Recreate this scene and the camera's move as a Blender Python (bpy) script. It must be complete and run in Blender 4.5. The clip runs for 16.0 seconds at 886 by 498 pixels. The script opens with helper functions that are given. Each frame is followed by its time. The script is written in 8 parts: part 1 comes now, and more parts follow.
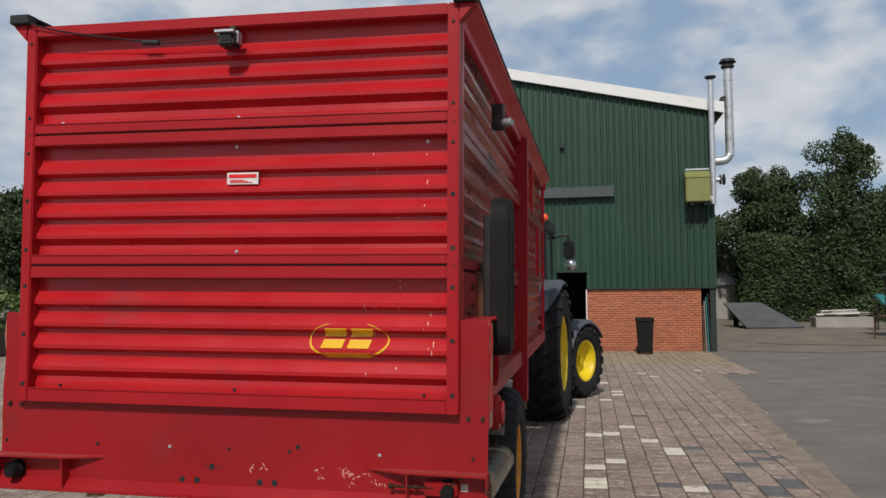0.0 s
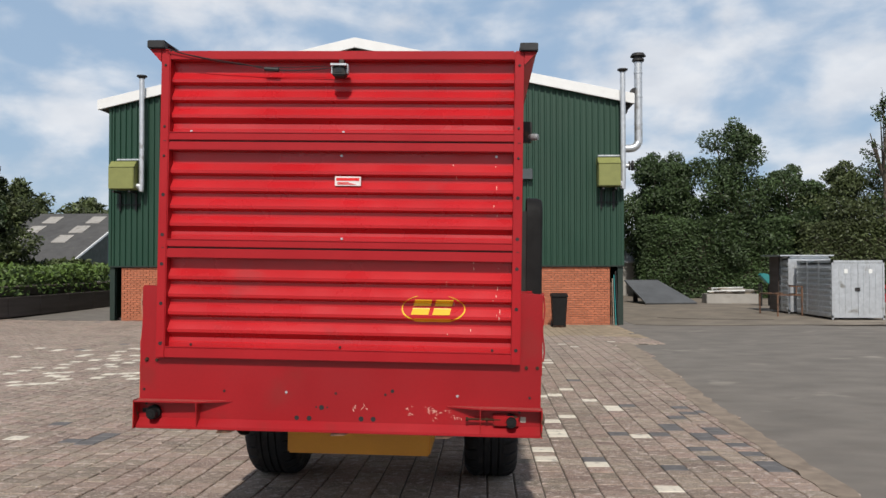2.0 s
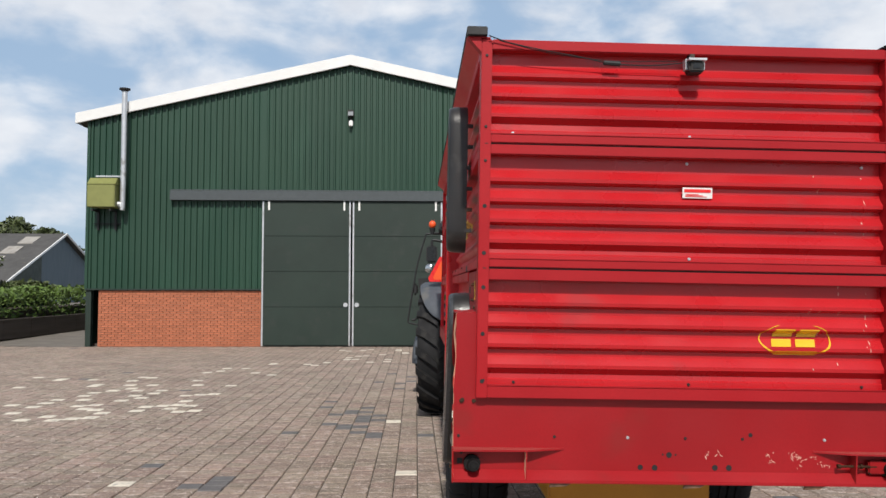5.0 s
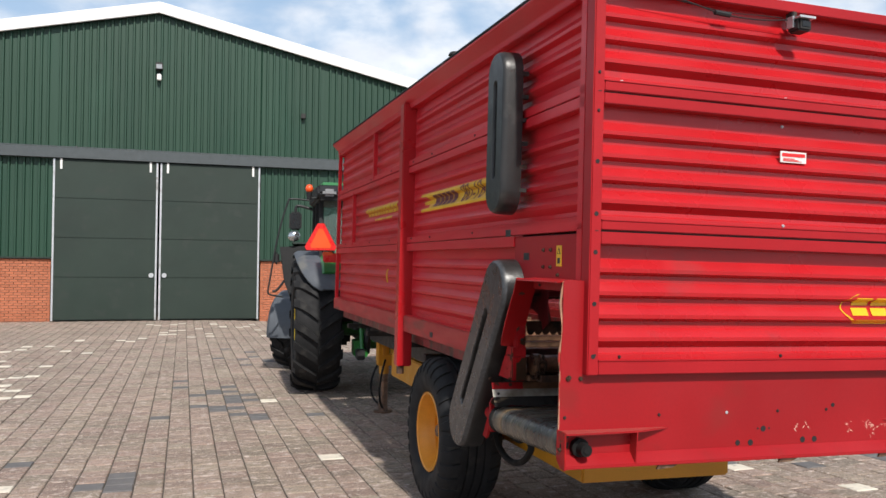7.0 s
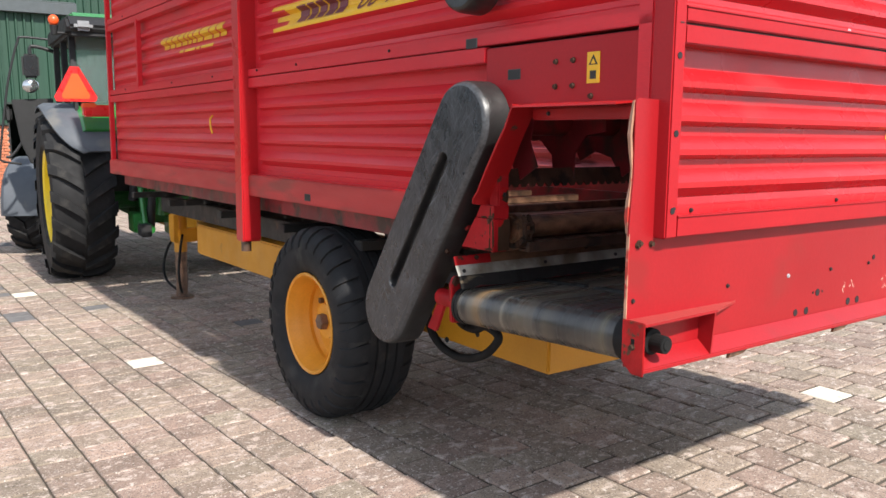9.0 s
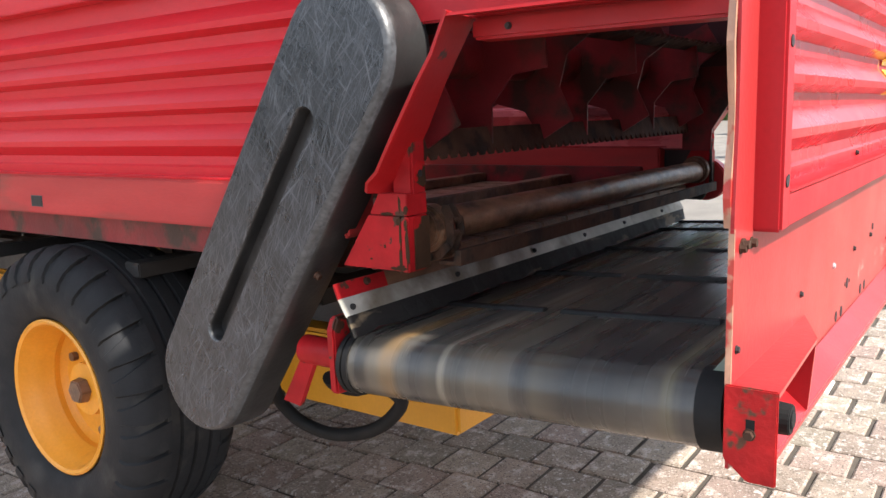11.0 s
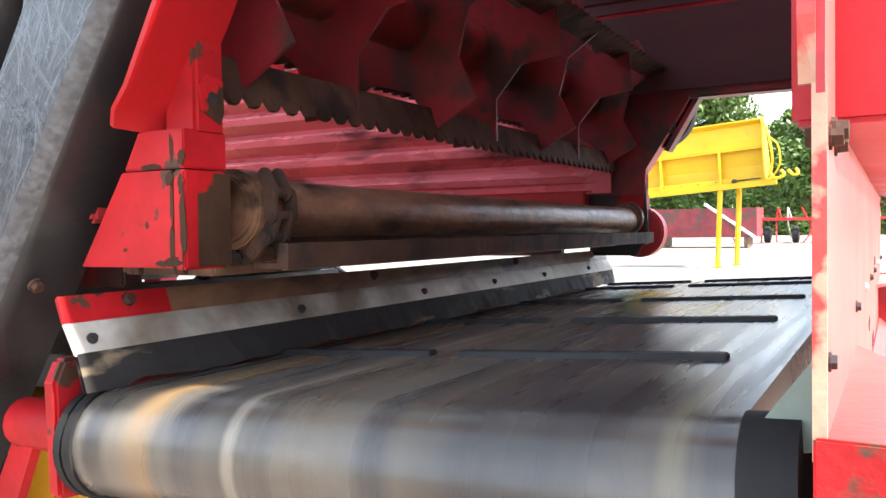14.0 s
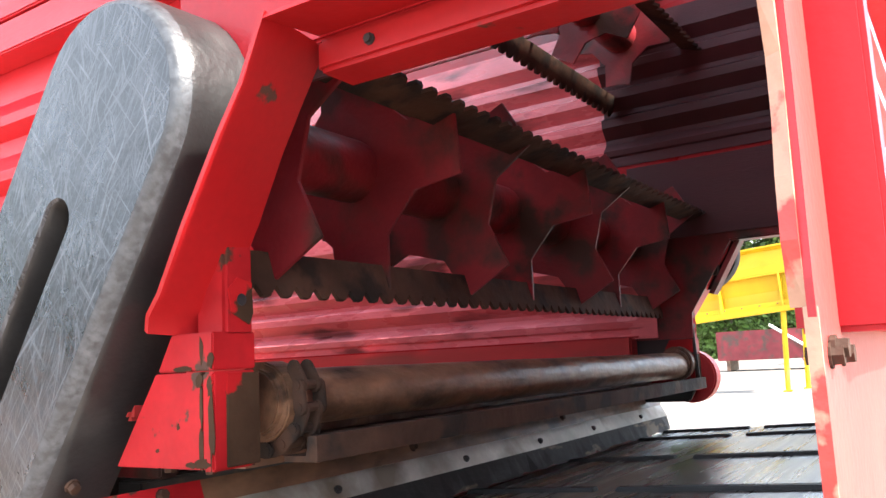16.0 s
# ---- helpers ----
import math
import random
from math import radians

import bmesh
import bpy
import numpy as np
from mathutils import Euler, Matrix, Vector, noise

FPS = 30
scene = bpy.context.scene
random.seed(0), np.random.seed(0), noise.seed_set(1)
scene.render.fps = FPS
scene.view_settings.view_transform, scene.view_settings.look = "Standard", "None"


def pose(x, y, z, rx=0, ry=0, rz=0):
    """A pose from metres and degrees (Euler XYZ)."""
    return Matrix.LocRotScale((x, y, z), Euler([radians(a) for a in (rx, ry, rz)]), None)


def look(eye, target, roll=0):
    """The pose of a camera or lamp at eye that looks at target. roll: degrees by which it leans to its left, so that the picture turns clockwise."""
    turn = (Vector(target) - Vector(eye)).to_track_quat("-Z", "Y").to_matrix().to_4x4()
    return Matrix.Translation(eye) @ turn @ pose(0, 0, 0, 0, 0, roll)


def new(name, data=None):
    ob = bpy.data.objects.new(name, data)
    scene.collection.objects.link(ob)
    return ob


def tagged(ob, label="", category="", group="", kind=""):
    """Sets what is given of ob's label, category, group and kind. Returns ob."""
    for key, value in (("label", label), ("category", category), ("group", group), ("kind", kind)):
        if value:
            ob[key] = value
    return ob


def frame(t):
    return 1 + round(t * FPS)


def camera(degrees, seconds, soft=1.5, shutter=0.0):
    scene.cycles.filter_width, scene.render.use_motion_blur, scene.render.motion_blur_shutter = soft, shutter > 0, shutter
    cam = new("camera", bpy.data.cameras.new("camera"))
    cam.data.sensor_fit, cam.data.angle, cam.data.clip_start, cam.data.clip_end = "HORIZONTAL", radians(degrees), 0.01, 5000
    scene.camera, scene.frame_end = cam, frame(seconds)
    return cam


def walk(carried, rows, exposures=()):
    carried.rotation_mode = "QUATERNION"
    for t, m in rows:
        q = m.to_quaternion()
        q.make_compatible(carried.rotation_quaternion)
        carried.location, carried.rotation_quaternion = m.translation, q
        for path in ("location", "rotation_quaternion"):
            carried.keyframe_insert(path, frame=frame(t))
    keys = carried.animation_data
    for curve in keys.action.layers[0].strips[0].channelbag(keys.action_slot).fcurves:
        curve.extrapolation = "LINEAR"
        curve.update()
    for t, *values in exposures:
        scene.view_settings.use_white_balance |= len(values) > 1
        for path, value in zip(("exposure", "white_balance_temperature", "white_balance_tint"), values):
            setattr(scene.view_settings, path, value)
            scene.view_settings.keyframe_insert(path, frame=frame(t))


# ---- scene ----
cam = camera(57.1, 16.0)
PATH = [
    (0, (0.076, 0.159, 1.752), (-0.273, 2.126, 1.853), -0.7),
    (0.5, (-0.051, -0.264, 1.778), (-0.32, 1.715, 1.869), -0.2),
    (1, (-0.213, -0.571, 1.774), (-0.394, 1.42, 1.819), -0.8),
    (1.5, (-0.355, -0.817, 1.796), (-0.483, 1.179, 1.835), -0.0),
    (2, (-0.655, -0.985, 1.789), (-0.756, 1.012, 1.827), -0.1),
    (2.5, (-0.98, -0.986, 1.801), (-1.019, 1.013, 1.853), 0.4),
    (3, (-1.277, -0.847, 1.794), (-1.242, 1.151, 1.88), 1.3),
    (3.5, (-1.682, -0.743, 1.807), (-1.611, 1.253, 1.897), 1.2),
    (4, (-2.032, -0.593, 1.791), (-1.959, 1.403, 1.885), 1.4),
    (4.5, (-2.428, -0.495, 1.797), (-2.371, 1.502, 1.882), 0.6),
    (4.8, (-2.648, -0.448, 1.799), (-2.588, 1.549, 1.891), 0.3),
    (5, (-2.782, -0.381, 1.791), (-2.716, 1.616, 1.887), 0.1),
    (5.2, (-2.901, -0.312, 1.799), (-2.819, 1.683, 1.906), 0.2),
    (7.3, (-4.276, 0.592, 1.717), (-3.557, 2.459, 1.711), 0.2),
    (7.5, (-4.344, 0.752, 1.695), (-3.558, 2.591, 1.659), -0.2),
    (8, (-4.44, 1.159, 1.673), (-3.549, 2.946, 1.565), -0.8),
    (8.5, (-4.482, 1.589, 1.647), (-3.432, 3.281, 1.459), -0.2),
    (9, (-4.408, 1.979, 1.592), (-3.24, 3.576, 1.299), -0.2),
    (9.2, (-4.378, 2.132, 1.577), (-3.145, 3.673, 1.249), -0.6),
    (11.3, (-3.745, 3.284, 1.481), (-2.122, 4.396, 1.121), -2.3),
    (11.5, (-3.653, 3.336, 1.468), (-2.021, 4.429, 1.093), -2.3),
    (12, (-3.475, 3.446, 1.419), (-1.809, 4.475, 1.014), -3.0),
    (12.5, (-3.41, 3.49, 1.247), (-1.692, 4.462, 0.927), -2.0),
    (13, (-3.381, 3.507, 1.124), (-1.629, 4.462, 0.994), -0.8),
    (13.5, (-3.285, 3.518, 1.18), (-1.531, 4.477, 1.109), -1.0),
    (14, (-3.23, 3.5, 1.199), (-1.48, 4.467, 1.124), -1.2),
    (14.5, (-3.218, 3.484, 1.21), (-1.476, 4.463, 1.136), -1.8),
    (15, (-3.211, 3.477, 1.239), (-1.488, 4.492, 1.223), -2.0),
    (15.5, (-3.209, 3.466, 1.261), (-1.514, 4.52, 1.387), -2.4),
    (16, (-3.22, 3.451, 1.273), (-1.547, 4.519, 1.521), -3.4),
]
EXPOSURE = [(0.0, -0.6), (0.5, -0.75), (1.5, -0.4), (3.0, -0.22), (5.2, -0.15), (7.5, 0.24), (9.2, 0.85), (11.5, 1.95), (12.0, 2.5), (12.5, 2.5), (13.0, 2.22), (13.5, 2.28), (14.0, 2.5), (15.0, 2.6), (16.0, 2.6)]
walk(cam, [(t, look(eye, target, roll)) for t, eye, target, roll in PATH], EXPOSURE)

# ---- world and sun ----
SUN_FROM = Vector((-0.02, -1.0, 1.02)).normalized()
world = bpy.data.worlds.new("sky")
scene.world = world
world.use_nodes = True
wn, wl = world.node_tree.nodes, world.node_tree.links
wn.clear()


def wnode(kind, **values):
    n = wn.new(kind)
    for k, v in values.items():
        n.inputs[k].default_value = v
    return n


sky = wn.new("ShaderNodeTexSky")
sky.sky_type = "NISHITA"
sky.sun_disc = False
sky.sun_elevation = math.asin(SUN_FROM.z)
sky.sun_rotation = math.atan2(SUN_FROM.x, SUN_FROM.y)
sky.air_density, sky.dust_density, sky.ozone_density = 1.0, 1.4, 1.2
geo = wn.new("ShaderNodeTexCoord")
sep = wn.new("ShaderNodeSeparateXYZ")
wl.new(geo.outputs["Generated"], sep.inputs[0])
lift = wn.new("ShaderNodeMath")
lift.operation = "MAXIMUM"
lift.inputs[1].default_value = 0.03
wl.new(sep.outputs["Z"], lift.inputs[0])
plus = wn.new("ShaderNodeMath")
plus.operation = "ADD"
plus.inputs[1].default_value = 0.16
wl.new(lift.outputs[0], plus.inputs[0])
flat = wn.new("ShaderNodeVectorMath")
flat.operation = "SCALE"
inv = wn.new("ShaderNodeMath")
inv.operation = "DIVIDE"
inv.inputs[0].default_value = 1.0
wl.new(plus.outputs[0], inv.inputs[1])
wl.new(geo.outputs["Generated"], flat.inputs[0])
wl.new(inv.outputs[0], flat.inputs["Scale"])
tall = wn.new("ShaderNodeMapping")
tall.inputs["Scale"].default_value = (1.0, 1.0, 1.9)
wl.new(geo.outputs["Generated"], tall.inputs[0])
puffs = wnode("ShaderNodeTexNoise", Scale=7.5, Detail=7.0, Roughness=0.50, Distortion=0.15)
wl.new(tall.outputs[0], puffs.inputs["Vector"])
cover = wn.new("ShaderNodeMapRange")
cover.interpolation_type = "SMOOTHSTEP"
cover.inputs["From Min"].default_value, cover.inputs["From Max"].default_value = 0.36, 0.63
cover.inputs["To Min"].default_value, cover.inputs["To Max"].default_value = 0.04, 0.97
wl.new(puffs.outputs["Fac"], cover.inputs["Value"])
shade = wnode("ShaderNodeTexNoise", Scale=13.0, Detail=5.0)
wl.new(tall.outputs[0], shade.inputs["Vector"])
cloud = wn.new("ShaderNodeMix")
cloud.data_type = "RGBA"
cloud.inputs["A"].default_value, cloud.inputs["B"].default_value = (7.8, 8.6, 10.0, 1), (14.8, 15.0, 15.3, 1)
wl.new(shade.outputs["Fac"], cloud.inputs["Factor"])
both = wn.new("ShaderNodeMix")
both.data_type = "RGBA"
thin = wn.new("ShaderNodeMapRange")
thin.interpolation_type = "SMOOTHSTEP"
for key, v in (("From Min", 0.30), ("From Max", 0.85), ("To Min", 1.0), ("To Max", 0.35)):
    thin.inputs[key].default_value = v
wl.new(sep.outputs["Z"], thin.inputs["Value"])
veil = wn.new("ShaderNodeMath")
veil.operation = "MULTIPLY"
wl.new(cover.outputs[0], veil.inputs[0])
wl.new(thin.outputs[0], veil.inputs[1])
wl.new(veil.outputs[0], both.inputs["Factor"])
haze = wn.new("ShaderNodeMix")
haze.data_type = "RGBA"
high = wn.new("ShaderNodeMapRange")
high.interpolation_type = "SMOOTHSTEP"
for key, v in (("From Min", 0.30), ("From Max", 0.85), ("To Min", 0.6), ("To Max", 0.05)):
    high.inputs[key].default_value = v
wl.new(sep.outputs["Z"], high.inputs["Value"])
wl.new(high.outputs[0], haze.inputs["Factor"])
haze.inputs["B"].default_value = (6.6, 9.4, 13.0, 1)
wl.new(sky.outputs[0], haze.inputs["A"])
wl.new(haze.outputs["Result"], both.inputs["A"])
wl.new(cloud.outputs["Result"], both.inputs["B"])
back = wnode("ShaderNodeBackground", Strength=0.079)
wl.new(both.outputs["Result"], back.inputs["Color"])
wout = wn.new("ShaderNodeOutputWorld")
wl.new(back.outputs[0], wout.inputs[0])

sun = new("sun", bpy.data.lights.new("sun", "SUN"))
sun.data.energy, sun.data.angle, sun.data.color = 4.45, radians(1.5), (1.0, 0.95, 0.88)
sun.matrix_world = look(SUN_FROM * 60, (0, 0, 0))


# ---- materials ----
def surf(name, base, rough=0.5, metal=0.0, var=0.12, scale=6.0, dirt=None, dirt_at=0.6, dirt_scale=2.5, stretch=(1, 1, 1),
         bump=0.15, bump_scale=90.0, per="", spread=0.25, scratch=None, coat=0.0, dust=0.0, spec=0.5, soft=0.1):
    """A surface of one paint or stuff: two scales of tone, patches of dirt or wear, fine relief."""
    m = bpy.data.materials.new(name)
    m.use_nodes = True
    n, l = m.node_tree.nodes, m.node_tree.links
    bsdf = n["Principled BSDF"]
    co = n.new("ShaderNodeTexCoord")
    mp = n.new("ShaderNodeMapping")
    mp.inputs["Scale"].default_value = stretch
    l.new(co.outputs["Object"], mp.inputs[0])

    if per == "object":
        info = n.new("ShaderNodeObjectInfo")
        far = n.new("ShaderNodeMath")
        far.operation = "MULTIPLY"
        far.inputs[1].default_value = 431.0
        l.new(info.outputs["Random"], far.inputs[0])
        l.new(far.outputs[0], mp.inputs["Location"])

    def noise_at(s, detail=4.0, src=mp):
        t = n.new("ShaderNodeTexNoise")
        t.inputs["Scale"].default_value, t.inputs["Detail"].default_value = s, detail
        l.new(src.outputs[0], t.inputs["Vector"])
        return t.outputs["Fac"]

    def mix(fac, a, b, kind="MIX"):
        x = n.new("ShaderNodeMix")
        x.data_type, x.blend_type = "RGBA", kind
        for key, v in (("Factor", fac), ("A", a), ("B", b)):
            if isinstance(v, (tuple, float, int)):
                x.inputs[key].default_value = (*v, 1) if isinstance(v, tuple) else v
            else:
                l.new(v, x.inputs[key])
        return x.outputs["Result"]

    def remap(v, a, b, c=0.0, d=1.0):
        r = n.new("ShaderNodeMapRange")
        for key, w in (("From Min", a), ("From Max", b), ("To Min", c), ("To Max", d)):
            r.inputs[key].default_value = w
        l.new(v, r.inputs["Value"])
        return r.outputs[0]

    lo, hi = tuple(c * (1 - var) for c in base), tuple(min(1, c * (1 + var)) for c in base)
    colour = mix(remap(noise_at(scale, 6.0), 0.3, 0.7), lo, hi)
    grain = noise_at(bump_scale, 3.0)
    colour = mix(remap(grain, 0.25, 0.75, 0.0, 0.35), colour, tuple(c * 0.72 for c in base))
    if per:
        r = n.new("ShaderNodeObjectInfo" if per == "object" else "ShaderNodeNewGeometry")
        v = remap(r.outputs["Random" if per == "object" else "Random Per Island"], 0, 1, 1 - spread, 1 + spread)
        g = n.new("ShaderNodeCombineXYZ")
        for i in range(3):
            l.new(v, g.inputs[i])
        colour = mix(1.0, colour, g.outputs[0], "MULTIPLY")
    rough_out = remap(noise_at(scale * 2.3), 0.3, 0.7, max(0.05, rough - 0.08), min(1, rough + 0.1))
    if dirt:
        patch = remap(noise_at(dirt_scale, 9.0), dirt_at, dirt_at + soft)
        colour = mix(patch, colour, dirt)
    if scratch:
        total = None
        for k, turn in enumerate((40, 52, 60, 66, 74, 86, 104, 131)):
            q = n.new("ShaderNodeMapping")
            q.inputs["Rotation"].default_value = (radians(turn), 0, 0)
            q.inputs["Location"].default_value = (k * 3.1, k * 1.7, 0)
            l.new(co.outputs["Object"], q.inputs[0])
            q0, q = q, n.new("ShaderNodeMapping")
            q.inputs["Scale"].default_value = (3, 9.0, 260)
            l.new(q0.outputs[0], q.inputs[0])
            s = remap(noise_at(1.0, 3.0, q), 0.585, 0.75, 0.0, 0.7)
            if total is None:
                total = s
            else:
                a = n.new("ShaderNodeMath")
                a.operation = "MAXIMUM"
                l.new(total, a.inputs[0])
                l.new(s, a.inputs[1])
                total = a.outputs[0]
        colour = mix(total, colour, scratch)
    l.new(colour, bsdf.inputs["Base Color"])
    l.new(rough_out, bsdf.inputs["Roughness"])
    bsdf.inputs["Metallic"].default_value = metal
    bsdf.inputs["Specular IOR Level"].default_value = spec
    if coat:
        bsdf.inputs["Coat Weight"].default_value = coat
        bsdf.inputs["Coat Roughness"].default_value = 0.25
    if dust:
        bsdf.inputs["Sheen Weight"].default_value = dust
        bsdf.inputs["Sheen Roughness"].default_value = 0.25
        bsdf.inputs["Sheen Tint"].default_value = (1.0, 0.78, 0.55, 1)
    if bump:
        b = n.new("ShaderNodeBump")
        b.inputs["Strength"].default_value, b.inputs["Distance"].default_value = bump, 0.004
        l.new(grain, b.inputs["Height"])
        l.new(b.outputs[0], bsdf.inputs["Normal"])
    return m


RED_POST = surf("red_paint_matt", (0.37, 0.011, 0.016), 0.45, spec=0.25, var=0.10, scale=1.6, dirt=(0.31, 0.016, 0.019), dirt_at=0.62, bump=0.08)
RED = surf("red_paint", (0.46, 0.012, 0.017), 0.30, spec=0.5, var=0.10, scale=1.6, dirt=(0.33, 0.024, 0.027), dirt_at=0.60, bump=0.08)
RED_SKIRT = surf("red_paint_flat", (0.31, 0.008, 0.012), 0.36, var=0.14, scale=1.3, dirt=(0.25, 0.012, 0.013), dirt_at=0.57, dirt_scale=4, bump=0.08, dust=0.6, spec=0.4)
RED_INSIDE = surf("red_paint_inside", (0.66, 0.16, 0.175), 0.28, spec=0.8, var=0.25, scale=3, dirt=(0.13, 0.028, 0.030), dirt_at=0.56, dirt_scale=4, stretch=(1, 0.5, 2), bump=0.12)
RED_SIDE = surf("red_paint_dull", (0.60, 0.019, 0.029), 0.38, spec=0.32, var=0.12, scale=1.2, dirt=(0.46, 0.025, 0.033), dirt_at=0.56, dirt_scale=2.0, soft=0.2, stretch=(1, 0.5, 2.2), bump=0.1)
MIRROR = surf("dark_mirror", (0.012, 0.013, 0.014), 0.25, var=0.1)
RED_WORN = surf("red_paint_worn", (0.50, 0.018, 0.022), 0.5, var=0.15, scale=3, dirt=(0.12, 0.07, 0.05), dirt_at=0.63, dirt_scale=7, bump=0.2)
RED_DIRTY = surf("red_paint_dirty", (0.21, 0.022, 0.028), 0.55, var=0.3, scale=3, dirt=(0.080, 0.042, 0.032), dirt_at=0.50, dirt_scale=4, soft=0.15, bump=0.25)
MUCK = surf("mucky_rotor_paint", (0.22, 0.014, 0.019), 0.45, var=0.5, scale=4, dirt=(0.044, 0.020, 0.014), dirt_at=0.47, dirt_scale=8, soft=0.15, bump=0.3)
# Inner red darkened: muck, and the shade behind the rear door.
SHADE_LINING = surf("shaded_mucky_lining", (0.060, 0.009, 0.013), 0.6, var=0.4, scale=1.5, dirt=(0.030, 0.015, 0.011), dirt_at=0.50, dirt_scale=3, soft=0.3, stretch=(1, 0.5, 3), bump=0.2)
RED_BRACE = surf("red_brace_paint", (0.34, 0.008, 0.010), 0.42, spec=0.3, var=0.12, scale=5, dirt=(0.075, 0.036, 0.025), dirt_at=0.66, dirt_scale=11, soft=0.02, bump=0.08)
RED_CHIP = surf("red_paint_chipped", (0.33, 0.009, 0.012), 0.5, spec=0.2, var=0.38, scale=9, dirt=(0.060, 0.028, 0.018), dirt_at=0.595, dirt_scale=19, soft=0.03, bump=0.1)
RED_RUSTY = surf("red_paint_rusting", (0.38, 0.012, 0.013), 0.55, spec=0.2, var=0.4, scale=11, dirt=(0.10, 0.045, 0.028), dirt_at=0.565, dirt_scale=17, soft=0.05, bump=0.3)
BARE = surf("bare_rusty_edge", (0.045, 0.024, 0.014), 0.85, spec=0.08, var=0.45, scale=9, dirt=(0.34, 0.010, 0.012), dirt_at=0.57, dirt_scale=10, soft=0.02, bump=0.4, bump_scale=60)
# Pale base carries the glare on the skirt's edge; red chips are wear.
PALE_GLARE = surf("red_paint_pale_glare", (0.46, 0.24, 0.155), 0.4, var=0.35, scale=9, dirt=(0.42, 0.035, 0.025), dirt_at=0.56, dirt_scale=13, soft=0.04, bump=0.2)
KNIFE = surf("mucky_knife_steel", (0.060, 0.031, 0.020), 0.75, spec=0.2, var=0.5, scale=9, dirt=(0.022, 0.016, 0.013), dirt_at=0.50, dirt_scale=12, bump=0.7, bump_scale=50)
# Darker copy of the side red: the right wall's shade is in its base.
RED_GLOSS_SHADED = surf("red_paint_glossy_shaded", (0.36, 0.011, 0.016), 0.24, spec=0.5, var=0.16, scale=1.2, dirt=(0.17, 0.020, 0.020), dirt_at=0.57, dirt_scale=2.4, stretch=(1, 0.5, 2.2), bump=0.08)
BEAM = surf("red_beam_faded", (0.42, 0.028, 0.026), 0.55, var=0.2, scale=2.0, dirt=(0.24, 0.034, 0.026), dirt_at=0.55, stretch=(1, 0.6, 3))
PLASTIC = surf("black_plastic", (0.017, 0.0185, 0.022), 0.29, var=0.35, scale=7, scratch=(0.125, 0.132, 0.147), dirt=(0.036, 0.038, 0.044), dirt_at=0.50, dirt_scale=11, soft=0.3, bump=0.25, bump_scale=60)
PLASTIC_SIDE = surf("black_plastic_side", (0.020, 0.0195, 0.0195), 0.36, var=0.4, scale=5, dirt=(0.050, 0.048, 0.046), dirt_at=0.56, dirt_scale=7, soft=0.2, bump=0.2)
# Paler than the face: scuffs, plus the rounded edge's highlight in the base.
PLASTIC_EDGE = surf("scuffed_highlit_edge", (0.052, 0.055, 0.060), 0.38, var=0.4, scale=60, dirt=(0.026, 0.027, 0.030), dirt_at=0.44, dirt_scale=90, soft=0.25, bump=0.12, bump_scale=160)
PLASTIC_PLAIN = surf("black_plastic_plain", (0.009, 0.0085, 0.0085), 0.7, spec=0.25, var=0.2)
DARK = surf("dark_metal", (0.03, 0.028, 0.027), 0.55, metal=0.3, var=0.3, dirt=(0.09, 0.05, 0.03), dirt_at=0.62, dirt_scale=9)
RUST = surf("rusty_steel", (0.16, 0.086, 0.052), 0.42, spec=0.5, var=0.6, scale=14, dirt=(0.048, 0.029, 0.020), dirt_at=0.50, dirt_scale=9, soft=0.18, bump=0.8, bump_scale=45)
SHAFT = surf("mud_caked_steel", (0.165, 0.085, 0.048), 0.40, spec=0.45, var=0.6, scale=22, dirt=(0.035, 0.018, 0.011), dirt_at=0.52, dirt_scale=16, soft=0.14, stretch=(0.5, 1, 1), bump=1.0, bump_scale=38)
GALV = surf("galvanised_steel", (0.60, 0.62, 0.64), 0.42, metal=0.6, var=0.12, scale=9, dirt=(0.30, 0.29, 0.27), dirt_at=0.62, bump=0.06)
STRIP = surf("scuffed_steel_strip", (0.50, 0.48, 0.42), 0.5, metal=0.3, var=0.25, scale=12, dirt=(0.20, 0.165, 0.12), dirt_at=0.54, dirt_scale=5, soft=0.15)
FLAP_RUBBER = surf("muddy_flap_rubber", (0.022, 0.020, 0.019), 0.7, spec=0.25, var=0.3, scale=8, dirt=(0.15, 0.115, 0.075), dirt_at=0.60, dirt_scale=10, soft=0.05, stretch=(0.5, 1, 1.5), bump=0.3)
BELT = surf("belt_rubber", (0.082, 0.073, 0.060), 0.27, var=0.4, scale=1.6, dirt=(0.15, 0.118, 0.080), dirt_at=0.55, dirt_scale=0.9, stretch=(0.45, 9.0, 0.45), soft=0.22, bump=0.06)


